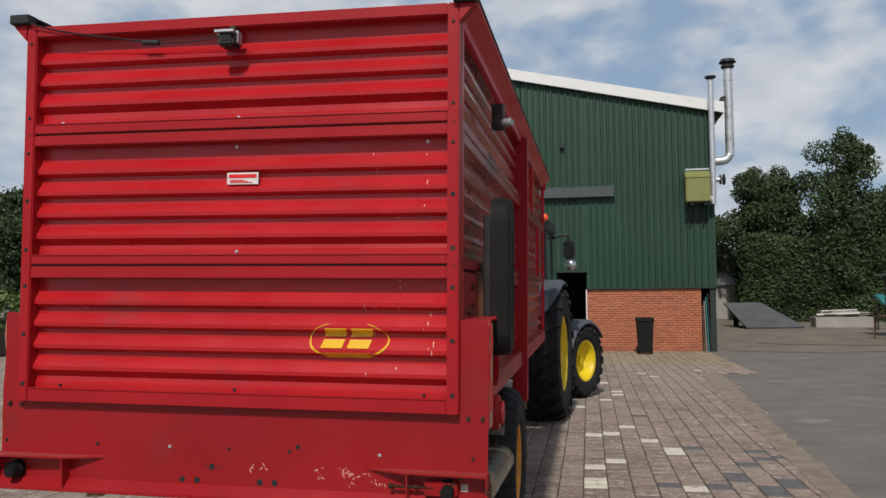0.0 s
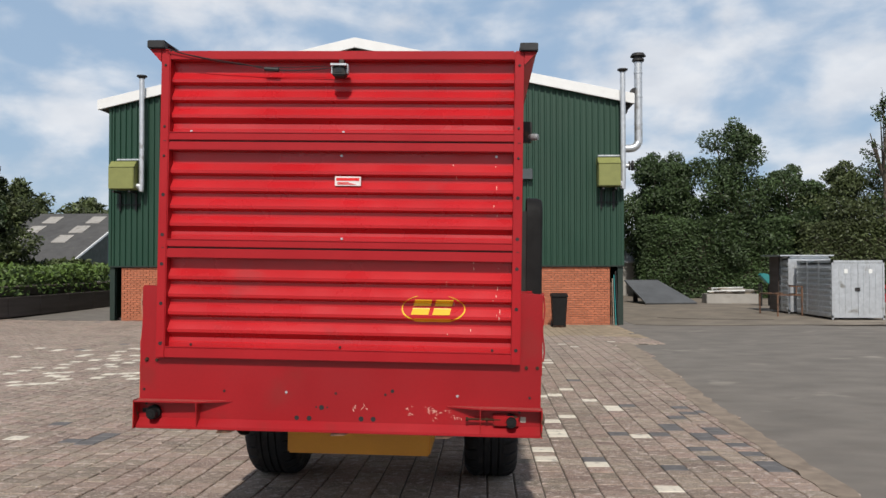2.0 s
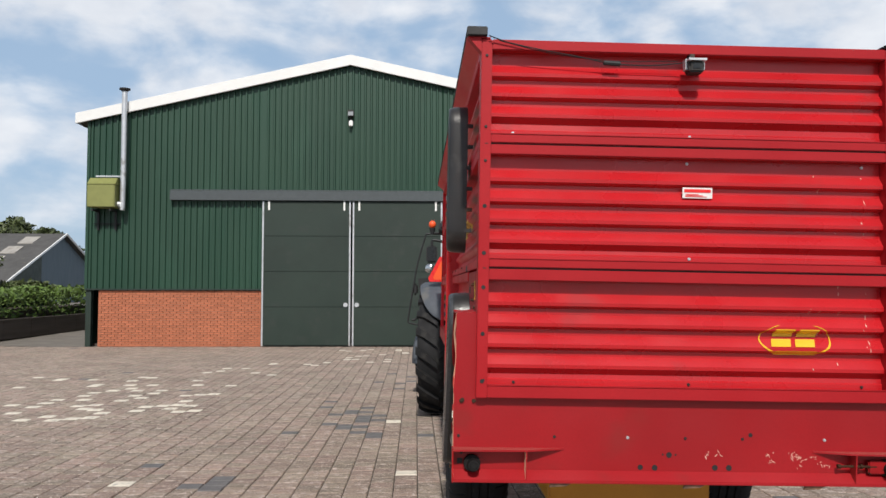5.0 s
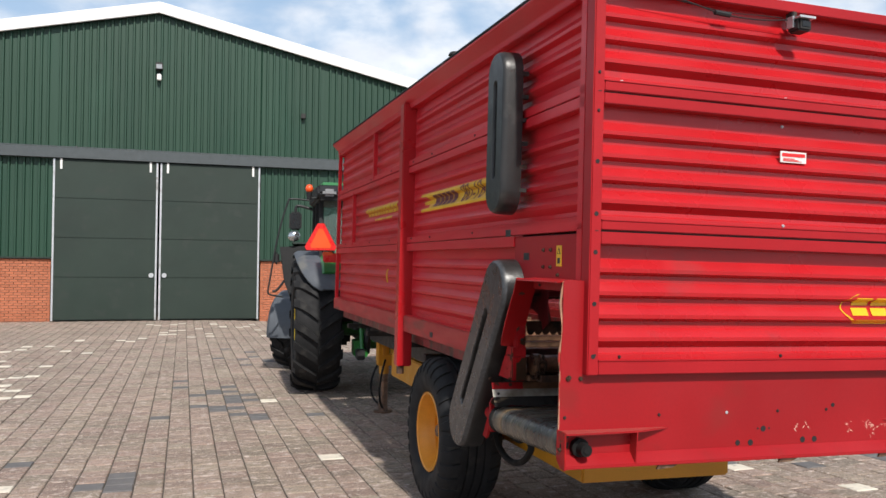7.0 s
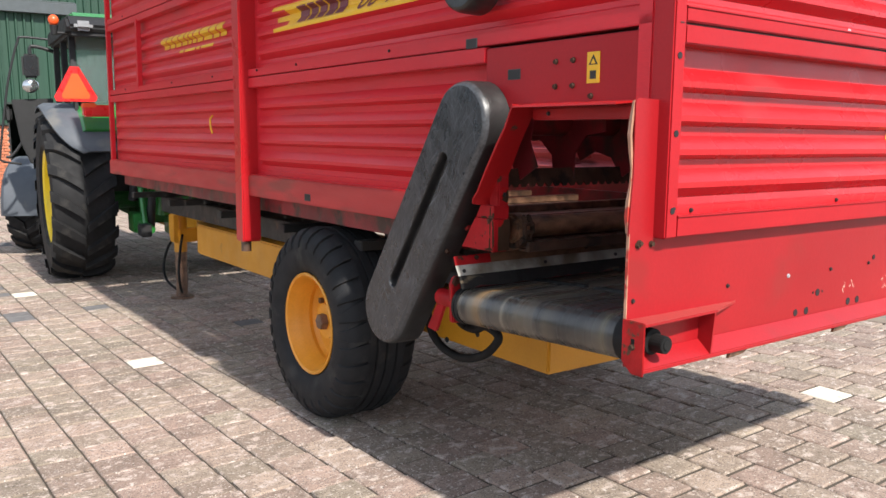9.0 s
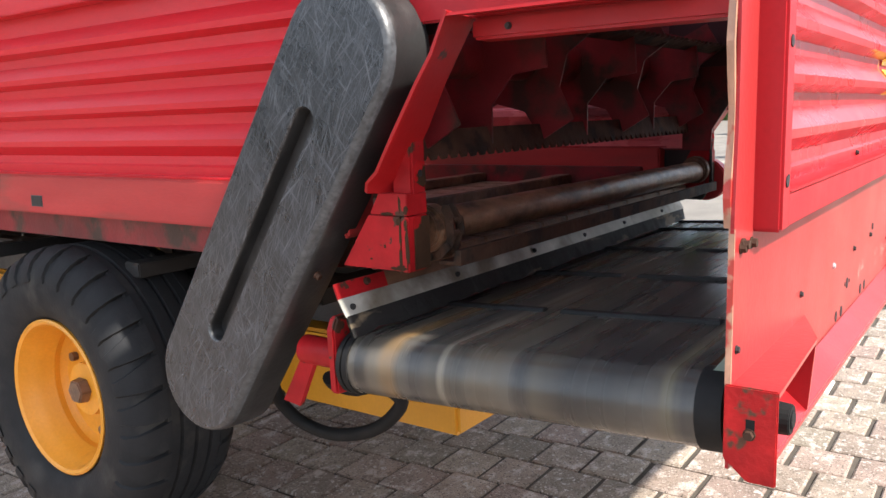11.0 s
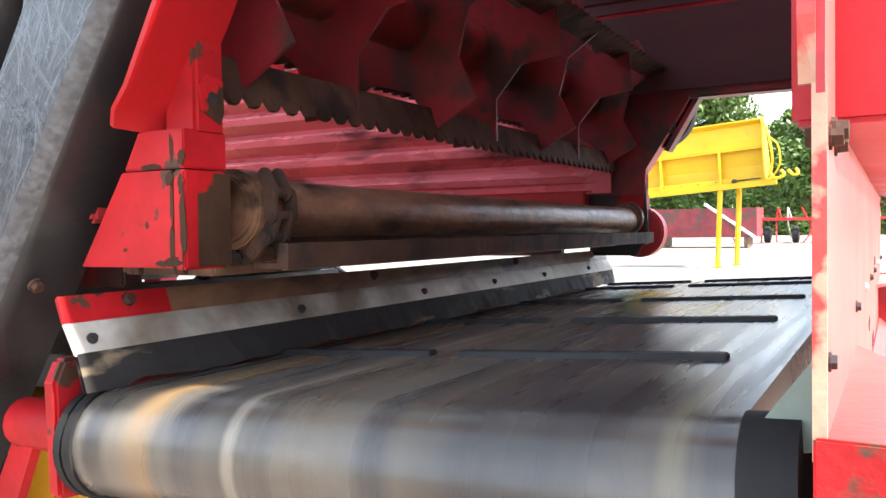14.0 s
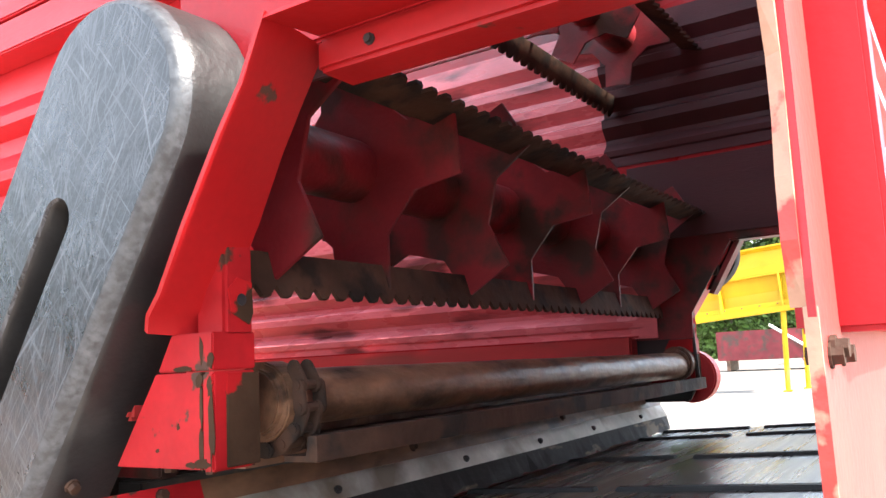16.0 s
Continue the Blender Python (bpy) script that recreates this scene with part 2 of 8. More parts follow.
def banded(m, bands):
    """Mud and polish rubbed into bands that run with the belt."""
    n, l = m.node_tree.nodes, m.node_tree.links
    bsdf = n["Principled BSDF"]
    last = bsdf.inputs["Base Color"].links[0].from_socket
    co = n.new("ShaderNodeTexCoord")
    wob = n.new("ShaderNodeTexNoise")
    wob.inputs["Scale"].default_value, wob.inputs["Detail"].default_value = 6.0, 3.0
    l.new(co.outputs["Object"], wob.inputs["Vector"])
    cut_ = n.new("ShaderNodeSeparateXYZ")
    l.new(co.outputs["Object"], cut_.inputs[0])
    for y, half, strength, colour in bands:
        off = n.new("ShaderNodeMath")
        off.operation = "SUBTRACT"
        off.inputs[1].default_value = y
        l.new(cut_.outputs["Y"], off.inputs[0])
        size = n.new("ShaderNodeMath")
        size.operation = "ABSOLUTE"
        l.new(off.outputs[0], size.inputs[0])
        r = n.new("ShaderNodeMapRange")
        for key, v in (("From Min", half * 0.5), ("From Max", half * 1.3), ("To Min", 1.0), ("To Max", 0.0)):
            r.inputs[key].default_value = v
        l.new(size.outputs[0], r.inputs["Value"])
        worn = n.new("ShaderNodeMapRange")
        for key, v in (("From Min", 0.3), ("From Max", 0.6), ("To Min", strength * 0.3), ("To Max", strength)):
            worn.inputs[key].default_value = v
        l.new(wob.outputs["Fac"], worn.inputs["Value"])
        k = n.new("ShaderNodeMath")
        k.operation = "MULTIPLY"
        l.new(r.outputs[0], k.inputs[0])
        l.new(worn.outputs[0], k.inputs[1])
        x = n.new("ShaderNodeMix")
        x.data_type = "RGBA"
        l.new(k.outputs[0], x.inputs["Factor"])
        l.new(last, x.inputs["A"])
        x.inputs["B"].default_value = (*colour, 1)
        last = x.outputs["Result"]
    l.new(last, bsdf.inputs["Base Color"])


banded(BELT, ((0.85, 0.022, 0.9, (0.02, 0.02, 0.021)), (0.773, 0.024, 0.9, (0.19, 0.115, 0.05)), (0.70, 0.028, 0.6, (0.03, 0.03, 0.033)), (0.628, 0.010, 0.8, (0.20, 0.175, 0.135)), (0.52, 0.045, 0.55, (0.125, 0.10, 0.07)),
              (0.44, 0.022, 0.8, (0.022, 0.022, 0.024)), (0.39, 0.035, 0.6, (0.14, 0.115, 0.08)), (0.27, 0.15, 0.9, (0.026, 0.025, 0.025)), (0.15, 0.012, 0.6, (0.15, 0.13, 0.08)), (0.115, 0.014, 0.8, (0.03, 0.03, 0.032))))
RUBBER = surf("tyre_rubber", (0.015, 0.015, 0.016), 0.75, spec=0.3, var=0.3, scale=5, dirt=(0.036, 0.034, 0.031), dirt_at=0.58, dirt_scale=6, bump=0.25)
CHASSIS = surf("ochre_chassis_paint", (0.62, 0.27, 0.015), 0.45, var=0.10, scale=3, dirt=(0.28, 0.14, 0.04), dirt_at=0.68, dirt_scale=5)
RIM_OCHRE = surf("ochre_rim_paint", (0.76, 0.31, 0.025), 0.42, var=0.1, dirt=(0.40, 0.17, 0.04), dirt_at=0.64, dirt_scale=5)
RIM_YELLOW = surf("yellow_rim_paint", (0.80, 0.58, 0.01), 0.4, var=0.08, dirt=(0.4, 0.3, 0.06), dirt_at=0.7)
YELLOW = surf("yellow_machine_paint", (0.64, 0.40, 0.012), 0.5, spec=0.3, var=0.1, scale=2, dirt=(0.45, 0.30, 0.05), dirt_at=0.66)
DECAL = surf("yellow_decal", (0.78, 0.44, 0.012), 0.45, var=0.08, dirt=(0.60, 0.30, 0.04), dirt_at=0.66, dirt_scale=9)
DECAL_RED = surf("dark_red_lettering", (0.16, 0.02, 0.03), 0.5)
TGREEN = surf("tractor_green", (0.02, 0.17, 0.03), 0.35, var=0.08, coat=0.3)
GREYP = surf("grey_mudguard_plastic", (0.075, 0.085, 0.10), 0.55, var=0.12, dirt=(0.12, 0.12, 0.115), dirt_at=0.6)
ORANGE = surf("orange_reflector", (0.85, 0.10, 0.02), 0.35, var=0.05)
REDREF = surf("red_reflector", (0.75, 0.02, 0.02), 0.3, var=0.05)
WHITE = surf("white_paint", (0.78, 0.78, 0.76), 0.5, var=0.04, scale=2, dirt=(0.62, 0.62, 0.58), dirt_at=0.66)
LABEL = surf("white_label", (0.75, 0.70, 0.68), 0.5, var=0.05)
CLAD = surf("green_cladding", (0.0105, 0.049, 0.0275), 0.5, var=0.12, scale=0.6, dirt=(0.0135, 0.055, 0.0320), dirt_at=0.6, dirt_scale=0.8, stretch=(1, 1, 0.3), bump=0.05)
DOOR = surf("dark_green_door", (0.0135, 0.027, 0.0195), 0.55, var=0.15, scale=0.8, dirt=(0.019, 0.029, 0.023), dirt_at=0.58, bump=0.05)
PALEPLATE = surf("pale_steel_plate", (0.12, 0.125, 0.13), 0.6, metal=0.2, var=0.2, scale=1.2)
RAIL = surf("grey_rail", (0.075, 0.087, 0.092), 0.5, metal=0.3, var=0.1)
OLIVE = surf("olive_casing", (0.22, 0.23, 0.07), 0.5, var=0.08)
BRICK = surf("orange_brick", (0.46, 0.155, 0.080), 0.85, var=0.15, scale=14, per="object", spread=0.13, bump=0.4, bump_scale=70)
BRICKS = surf("orange_bricks", (0.46, 0.155, 0.080), 0.85, var=0.15, scale=14, per="island", spread=0.13, bump=0.4, bump_scale=70)
MORTAR = surf("mortar", (0.36, 0.27, 0.21), 0.95, var=0.12, scale=5, bump=0.3)


def stone(name, per):
    """Worn concrete block: a tint of its own, speckled grain, pale rubbed patches, dark grime."""
    m = surf(name, (0.318, 0.247, 0.205), 0.9, var=0.20, scale=11, per=per, spread=0.18, dirt=(0.18, 0.135, 0.11), dirt_at=0.56, dirt_scale=24, soft=0.16, bump=0.9, bump_scale=150)
    n, l = m.node_tree.nodes, m.node_tree.links
    bsdf = n["Principled BSDF"]
    old = bsdf.inputs["Base Color"].links[0].from_socket
    mp = next(q for q in n if q.type == "MAPPING")

    def layer(prev, scale, stretch, at, width, colour, kind="MIX", detail=6.0):
        q = n.new("ShaderNodeMapping")
        q.inputs["Scale"].default_value = stretch
        l.new(mp.outputs[0], q.inputs[0])
        t = n.new("ShaderNodeTexNoise")
        t.inputs["Scale"].default_value, t.inputs["Detail"].default_value = scale, detail
        l.new(q.outputs[0], t.inputs["Vector"])
        r = n.new("ShaderNodeMapRange")
        r.inputs["From Min"].default_value, r.inputs["From Max"].default_value = at, at + width
        l.new(t.outputs["Fac"], r.inputs["Value"])
        x = n.new("ShaderNodeMix")
        x.data_type, x.blend_type = "RGBA", kind
        l.new(r.outputs[0], x.inputs["Factor"])
        l.new(prev, x.inputs["A"])
        x.inputs["B"].default_value = (*colour, 1)
        return x.outputs["Result"]
    rnd_out = next(q for q in n if q.type in ("OBJECT_INFO", "NEW_GEOMETRY")).outputs["Random" if per == "object" else "Random Per Island"]
    k = n.new("ShaderNodeMath")
    k.operation = "MULTIPLY"
    k.inputs[1].default_value = 17.0
    l.new(rnd_out, k.inputs[0])
    f = n.new("ShaderNodeMath")
    f.operation = "FRACT"
    l.new(k.outputs[0], f.inputs[0])
    tint = n.new("ShaderNodeMix")
    tint.data_type = "RGBA"
    tint.inputs["A"].default_value, tint.inputs["B"].default_value = (1.04, 0.95, 0.94, 1), (0.97, 1.03, 0.95, 1)
    l.new(f.outputs[0], tint.inputs["Factor"])
    both_ = n.new("ShaderNodeMix")
    both_.data_type, both_.blend_type = "RGBA", "MULTIPLY"
    both_.inputs["Factor"].default_value = 1.0
    l.new(old, both_.inputs["A"])
    l.new(tint.outputs["Result"], both_.inputs["B"])
    old = both_.outputs["Result"]
    c = layer(old, 0.9, (1, 1, 1), 0.42, 0.2, (0.80, 0.80, 0.80), "MULTIPLY", 3.0)
    c = layer(c, 13.0, (1, 1.3, 1), 0.56, 0.10, (0.46, 0.375, 0.325))
    c = layer(c, 38.0, (1, 1, 1), 0.60, 0.10, (0.52, 0.455, 0.41), detail=4.0)
    c = layer(c, 130.0, (1, 1, 1), 0.56, 0.12, (0.085, 0.068, 0.056), detail=2.0)
    c = layer(c, 95.0, (1, 1, 1), 0.62, 0.08, (0.50, 0.43, 0.38), detail=2.0)
    l.new(c, bsdf.inputs["Base Color"])
    return m


PAVER = stone("paver", "object")
PAVERS = stone("pavers", "island")
PAVER_WHITE = surf("paver_white", (0.70, 0.645, 0.54), 0.9, var=0.1, scale=9, dirt=(0.36, 0.33, 0.29), dirt_at=0.58, dirt_scale=12, bump=0.4, bump_scale=140)
PAVER_DARK = surf("paver_dark", (0.135, 0.130, 0.130), 0.9, var=0.2, scale=9, dirt=(0.15, 0.138, 0.128), dirt_at=0.6, dirt_scale=12, bump=0.4, bump_scale=140)
PAVER_TAN = surf("paver_tan", (0.30, 0.235, 0.16), 0.9, var=0.15, scale=0.6, per="island", spread=0.2, bump=0.4, bump_scale=140)
SAND = surf("joint_sand", (0.072, 0.058, 0.045), 0.95, var=0.3, scale=9, bump=0.4)
ASPHALT = surf("asphalt", (0.178, 0.158, 0.136), 0.9, var=0.20, scale=1.1, dirt=(0.29, 0.26, 0.22), dirt_at=0.62, dirt_scale=0.8, soft=0.10, stretch=(1, 1.5, 1), bump=0.5, bump_scale=120)
JOINT = surf("damp_joint", (0.070, 0.056, 0.042), 0.8, var=0.35, scale=3, dirt=(0.12, 0.098, 0.075), dirt_at=0.55, dirt_scale=2.5, soft=0.1)
EDGING = surf("sandy_edging", (0.27, 0.215, 0.165), 0.95, var=0.25, scale=5, dirt=(0.19, 0.15, 0.115), dirt_at=0.54, dirt_scale=4, soft=0.15, bump=0.5, bump_scale=140)
APRON = surf("sandy_concrete", (0.205, 0.172, 0.134), 0.9, var=0.25, scale=1.1, dirt=(0.15, 0.128, 0.102), dirt_at=0.52, dirt_scale=0.35, soft=0.2, bump=0.4, bump_scale=120)
CONCRETE = surf("concrete", (0.34, 0.32, 0.29), 0.9, var=0.15, scale=1.5, dirt=(0.22, 0.20, 0.17), dirt_at=0.58, dirt_scale=1.2, bump=0.3)
DARKWALL = surf("dark_timber_wall", (0.10, 0.080, 0.070), 0.85, var=0.25, scale=1.5, stretch=(0.3, 0.3, 4), bump=0.3)
ROOF = surf("grey_roof_sheet", (0.075, 0.072, 0.069), 0.85, var=0.2, scale=0.6, dirt=(0.105, 0.10, 0.085), dirt_at=0.6)
BLUEWALL = surf("blue_grey_wall", (0.10, 0.135, 0.16), 0.7, var=0.1, scale=0.8, stretch=(3, 3, 0.4))
WOOD = surf("grey_timber", (0.30, 0.25, 0.19), 0.85, var=0.25, scale=6, stretch=(0.4, 0.4, 5))
BARK = surf("bark", (0.10, 0.08, 0.06), 0.9, var=0.3, scale=5, bump=0.5)
LEAF_A = surf("leaves_dark", (0.040, 0.068, 0.020), 0.6, var=0.35, scale=0.35, per="island", spread=0.5, bump=0)
LEAF_B = surf("leaves_olive", (0.062, 0.080, 0.026), 0.6, var=0.35, scale=0.35, per="island", spread=0.5, bump=0)
LEAF_C = surf("leaves_light", (0.085, 0.14, 0.026), 0.55, var=0.3, scale=0.5, per="island", spread=0.4, bump=0)
TEAL = surf("teal_paint", (0.03, 0.22, 0.22), 0.5)
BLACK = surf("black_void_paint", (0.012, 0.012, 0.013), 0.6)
CHROME = surf("bright_mirror_shell", (0.55, 0.57, 0.58), 0.12, metal=0.9, var=0.05, bump=0)
LENS = surf("lamp_lens", (0.35, 0.36, 0.37), 0.2, metal=0.3)
FLAP = surf("grey_green_flap", (0.16, 0.21, 0.18), 0.45, var=0.2)
GLASS = bpy.data.materials.new("tinted_glass")
GLASS.use_nodes = True
GLASS.node_tree.nodes["Principled BSDF"].inputs["Base Color"].default_value = (0.60, 0.74, 0.72, 1)
GLASS.node_tree.nodes["Principled BSDF"].inputs["Roughness"].default_value = 0.04
GLASS.node_tree.nodes["Principled BSDF"].inputs["Transmission Weight"].default_value = 0.9


# ---- shapes ----
def box(bm, x0, x1, y0, y1, z0, z1, m=None):
    v = [bm.verts.new((x, y, z)) for x in (x0, x1) for y in (y0, y1) for z in (z0, z1)]
    for f in ((0, 1, 3, 2), (4, 6, 7, 5), (0, 4, 5, 1), (2, 3, 7, 6), (0, 2, 6, 4), (1, 5, 7, 3)):
        bm.faces.new([v[i] for i in f])
    if m is not None:
        for q in v:
            q.co = m @ q.co
    return v


def prism(bm, outline, axis, a, b):
    """An outline of (u, v) pushed from a to b along axis (u, v: the other two axes in order)."""
    def at(u, v, w):
        return {"x": (w, u, v), "y": (u, w, v), "z": (u, v, w)}[axis]
    lo = [bm.verts.new(at(u, v, a)) for u, v in outline]
    hi = [bm.verts.new(at(u, v, b)) for u, v in outline]
    n = len(outline)
    bm.faces.new(lo[::-1])
    bm.faces.new(hi)
    for i in range(n):
        j = (i + 1) % n
        bm.faces.new((lo[i], lo[j], hi[j], hi[i]))


def cyl(bm, p, q, r, r2=None, seg=16, caps=True):
    p, q = Vector(p), Vector(q)
    r2 = r if r2 is None else r2
    turn = (q - p).to_track_quat("Z", "Y").to_matrix()
    a, b = [], []
    for i in range(seg):
        d = turn @ Vector((math.cos(math.tau * i / seg), math.sin(math.tau * i / seg), 0))
        a.append(bm.verts.new(p + d * r))
        b.append(bm.verts.new(q + d * r2))
    for i in range(seg):
        j = (i + 1) % seg
        bm.faces.new((a[i], a[j], b[j], b[i]))
    if caps:
        bm.faces.new(a[::-1])
        bm.faces.new(b)


def tube(bm, pts, r, seg=8, closed=False):
    pts = [Vector(p) for p in pts]
    if len(pts) > 3 and not closed:
        fine = []
        for i in range(len(pts) - 1):
            p0, p1, p2, p3 = pts[max(0, i - 1)], pts[i], pts[i + 1], pts[min(len(pts) - 1, i + 2)]
            for k in range(3):
                t = k / 3
                fine.append(0.5 * (2 * p1 + (p2 - p0) * t + (2 * p0 - 5 * p1 + 4 * p2 - p3) * t * t + (3 * p1 - p0 - 3 * p2 + p3) * t ** 3))
        pts = fine + [pts[-1]]
    rings, side = [], None
    for i, p in enumerate(pts):
        d = ((pts[(i + 1) % len(pts)] if closed or i + 1 < len(pts) else p) - (pts[i - 1] if closed or i else p)).normalized()
        side = d.orthogonal() if side is None else side - d * side.dot(d)
        side.normalize()
        up = d.cross(side)
        rings.append([bm.verts.new(p + (side * math.cos(math.tau * k / seg) + up * math.sin(math.tau * k / seg)) * r) for k in range(seg)])
    for i in range(len(rings) if closed else len(rings) - 1):
        a, b = rings[i], rings[(i + 1) % len(rings)]
        for k in range(seg):
            j = (k + 1) % seg
            bm.faces.new((a[k], a[j], b[j], b[k]))
    if not closed:
        bm.faces.new(rings[0][::-1])
        bm.faces.new(rings[-1])


def lathe(bm, profile, axis_x0, centre, seg=40):
    """Turns (radius, x) round an axis along x through centre."""
    rings = []
    for k in range(seg):
        a = math.tau * k / seg
        rings.append([bm.verts.new((axis_x0 + x, centre[0] + r * math.cos(a), centre[1] + r * math.sin(a))) for r, x in profile])
    for k in range(seg):
        a, b = rings[k], rings[(k + 1) % seg]
        for i in range(len(profile) - 1):
            bm.faces.new((a[i], a[i + 1], b[i + 1], b[i]))


def part(name, bm, material, parent=None, label="", bevel=0.0, smooth=False, m=None):
    bmesh.ops.recalc_face_normals(bm, faces=bm.faces)
    if bevel:
        bmesh.ops.bevel(bm, geom=[e for e in bm.edges if len(e.link_faces) == 2 and e.calc_face_angle(0) > 0.6], offset=bevel, segments=2, affect="EDGES", clamp_overlap=True)
    me = bpy.data.meshes.new(name)
    bm.to_mesh(me)
    bm.free()
    me.materials.append(material)
    if smooth:
        for p in me.polygons:
            p.use_smooth = True
        me.set_sharp_from_angle(angle=radians(40))
    ob = new(name, me)
    if parent is not None:
        ob.parent = parent
    if m is not None:
        ob.matrix_basis = m
    if label:
        tagged(ob, label)
    return ob


def thing(name, label, category, m=None, group="", kind=""):
    ob = new(name)
    if m is not None:
        ob.matrix_basis = m
    return tagged(ob, label, category, group, kind)


def bmnew():
    return bmesh.new()


def boxpart(name, dims, material, parent=None, label="", bevel=0.004, m=None):
    bm = bmnew()
    box(bm, *dims, m)
    return part(name, bm, material, parent, label, bevel)


def again(src, name, m, parent=None):
    """One more object on the mesh of src."""
    ob = new(name, src.data)
    ob.parent = parent if parent is not None else src.parent
    ob.matrix_basis = m
    return ob


def stadium(c0, c1, r, n=14):
    """A rounded bar's outline between two centres."""
    c0, c1 = Vector(c0), Vector(c1)
    a = math.atan2(c1.y - c0.y, c1.x - c0.x)
    out = []
    for c, start in ((c0, a + math.pi / 2), (c1, a - math.pi / 2)):
        for i in range(n + 1):
            t = start + math.pi * i / n
            out.append((c.x + r * math.cos(t), c.y + r * math.sin(t)))
    return out


def text_mesh(name, words, size, material, parent, m, shear=0.0):
    cu = bpy.data.curves.new(name, "FONT")
    cu.body, cu.size, cu.extrude, cu.shear = words, size, 0.001, shear
    cu.align_x, cu.align_y = "CENTER", "CENTER"
    tmp = bpy.data.objects.new(name, cu)
    scene.collection.objects.link(tmp)
    me = bpy.data.meshes.new_from_object(tmp.evaluated_get(bpy.context.evaluated_depsgraph_get()))
    bpy.data.objects.remove(tmp)
    me.materials.clear()
    me.materials.append(material)
    ob = new(name, me)
    ob.parent, ob.matrix_basis = parent, m
    return ob

# ---- ground ----
bm = bmnew()
R0 = 900


def ease(a, b, v):
    k = min(1.0, max(0.0, (v - a) / (b - a)))
    return k * k * (3 - 2 * k)


FALL = ((4.4, 0.125), (5.5, 0.078), (6.6, 0.045), (7.5, 0.02), (8.5, 0.0), (9.8, -0.02), (12.0, -0.025), (15.0, -0.05))


def dip(x, y):
    """The yard falls gently from behind the wagon towards the barn, most at the barn's right-hand corner."""
    if y < 15.0:
        z = FALL[0][1]
        for (ya, za), (yb, zb) in zip(FALL, FALL[1:]):
            if y >= ya:
                z = za + (zb - za) * min(1.0, (y - ya) / (yb - ya))
    else:
        z = -0.05 - (0.03 + 0.10 * ease(-3.5, 0.0, x)) * ease(15.0, 25.0, y)
    return z * ease(-19.0, -14.0, x) * ease(11.0, 4.5, x) * ease(34.0, 27.0, y)


gxs = [-R0, -60, -25, -19] + [-17.0 + 0.5 * k for k in range(26)] + [-4 + 0.5 * k for k in range(27)] + [14, 60, R0]
gys = [-R0, -60, -2, 2] + [4.4 + 0.55 * k for k in range(18)] + [14.5 + 0.5 * k for k in range(41)] + [60, R0]
grid = [[bm.verts.new((gx, gy, -0.019 + dip(gx, gy))) for gy in gys] for gx in gxs]
for a, b in zip(grid, grid[1:]):
    for k in range(len(gys) - 1):
        bm.faces.new((a[k], b[k], b[k + 1], a[k + 1]))
ground_ob = part("ground", bm, ASPHALT)
tagged(ground_ob, "worn grey asphalt yard with pale patches", "ground", kind="structure")


def edge_x(y):
    """Where the paved strip ends and the asphalt begins."""
    return 2.17 + 0.063 * (y - 6.5) if y < 18.4 else 3.62


def apron_y(x):
    """The slanting joint between the asphalt and the concrete apron."""
    return max(23.8, 25.75 - 0.40 * (x - 5.2)) + 0.06 * math.sin(x * 1.7)


def laid(name, lines, material, lift, label, category, thick=0.012):
    """A thin sheet on the yard: lines of points across it, following the fall of the ground."""
    bm = bmnew()
    top = [[bm.verts.new((x, y, dip(x, y) + lift)) for x, y in line] for line in lines]
    low = [[bm.verts.new((x, y, dip(x, y) + lift - thick)) for x, y in line] for line in lines]
    n, m = len(lines), len(lines[0])
    for i in range(n - 1):
        for k in range(m - 1):
            bm.faces.new((top[i][k], top[i + 1][k], top[i + 1][k + 1], top[i][k + 1]))
            bm.faces.new((low[i][k + 1], low[i + 1][k + 1], low[i + 1][k], low[i][k]))
        for k in (0, m - 1):
            bm.faces.new((top[i][k], low[i][k], low[i + 1][k], top[i + 1][k]))
    for i in (0, n - 1):
        for k in range(m - 1):
            bm.faces.new((top[i][k], top[i][k + 1], low[i][k + 1], low[i][k]))
    ob = part(name, bm, material)
    tagged(ob, label, category, kind="structure")
    return ob


laid("apron", [[(x, apron_y(x) + (45.0 - apron_y(x)) * k / 24) for k in range(25)] for x in [4.25 + 0.5 * i for i in range(70)]], APRON, -0.011, "sandy brown concrete apron behind the asphalt", "pavement")
laid("apron_joint", [[(x, apron_y(x) - 0.14 - 0.03 * math.sin(x * 5.3)), (x, apron_y(x) - 0.003)] for x in [4.3 + 0.4 * i for i in range(60)]], JOINT, -0.012, "dark damp joint along the apron", "joint", 0.006)
laid("drain_channel", [[(5.6 + 0.33 * i, 28.85 - 0.235 * i + 0.05 * math.sin(i * 2.1) - 0.10), (5.6 + 0.33 * i, 28.85 - 0.235 * i + 0.05 * math.sin(i * 1.3 + 1) + 0.12)] for i in range(11)], JOINT, -0.006, "dark damp drainage channel across the apron", "drain", 0.004)
rng = random.Random(17)
laid("edging_strip", [[(2.12 + 0.055 * (y - 5.84) - (0.20 + 0.02 * (y - 5.84)) * (1 - f) + (rng.uniform(-0.035, 0.035) if f in (0, 1) else 0), y) for f in (0, 0.5, 1)] for y in [2.0 + 0.22 * i for i in range(76)]], EDGING, 0.0045, "worn sandy strip edging the pavers", "edging", 0.02)

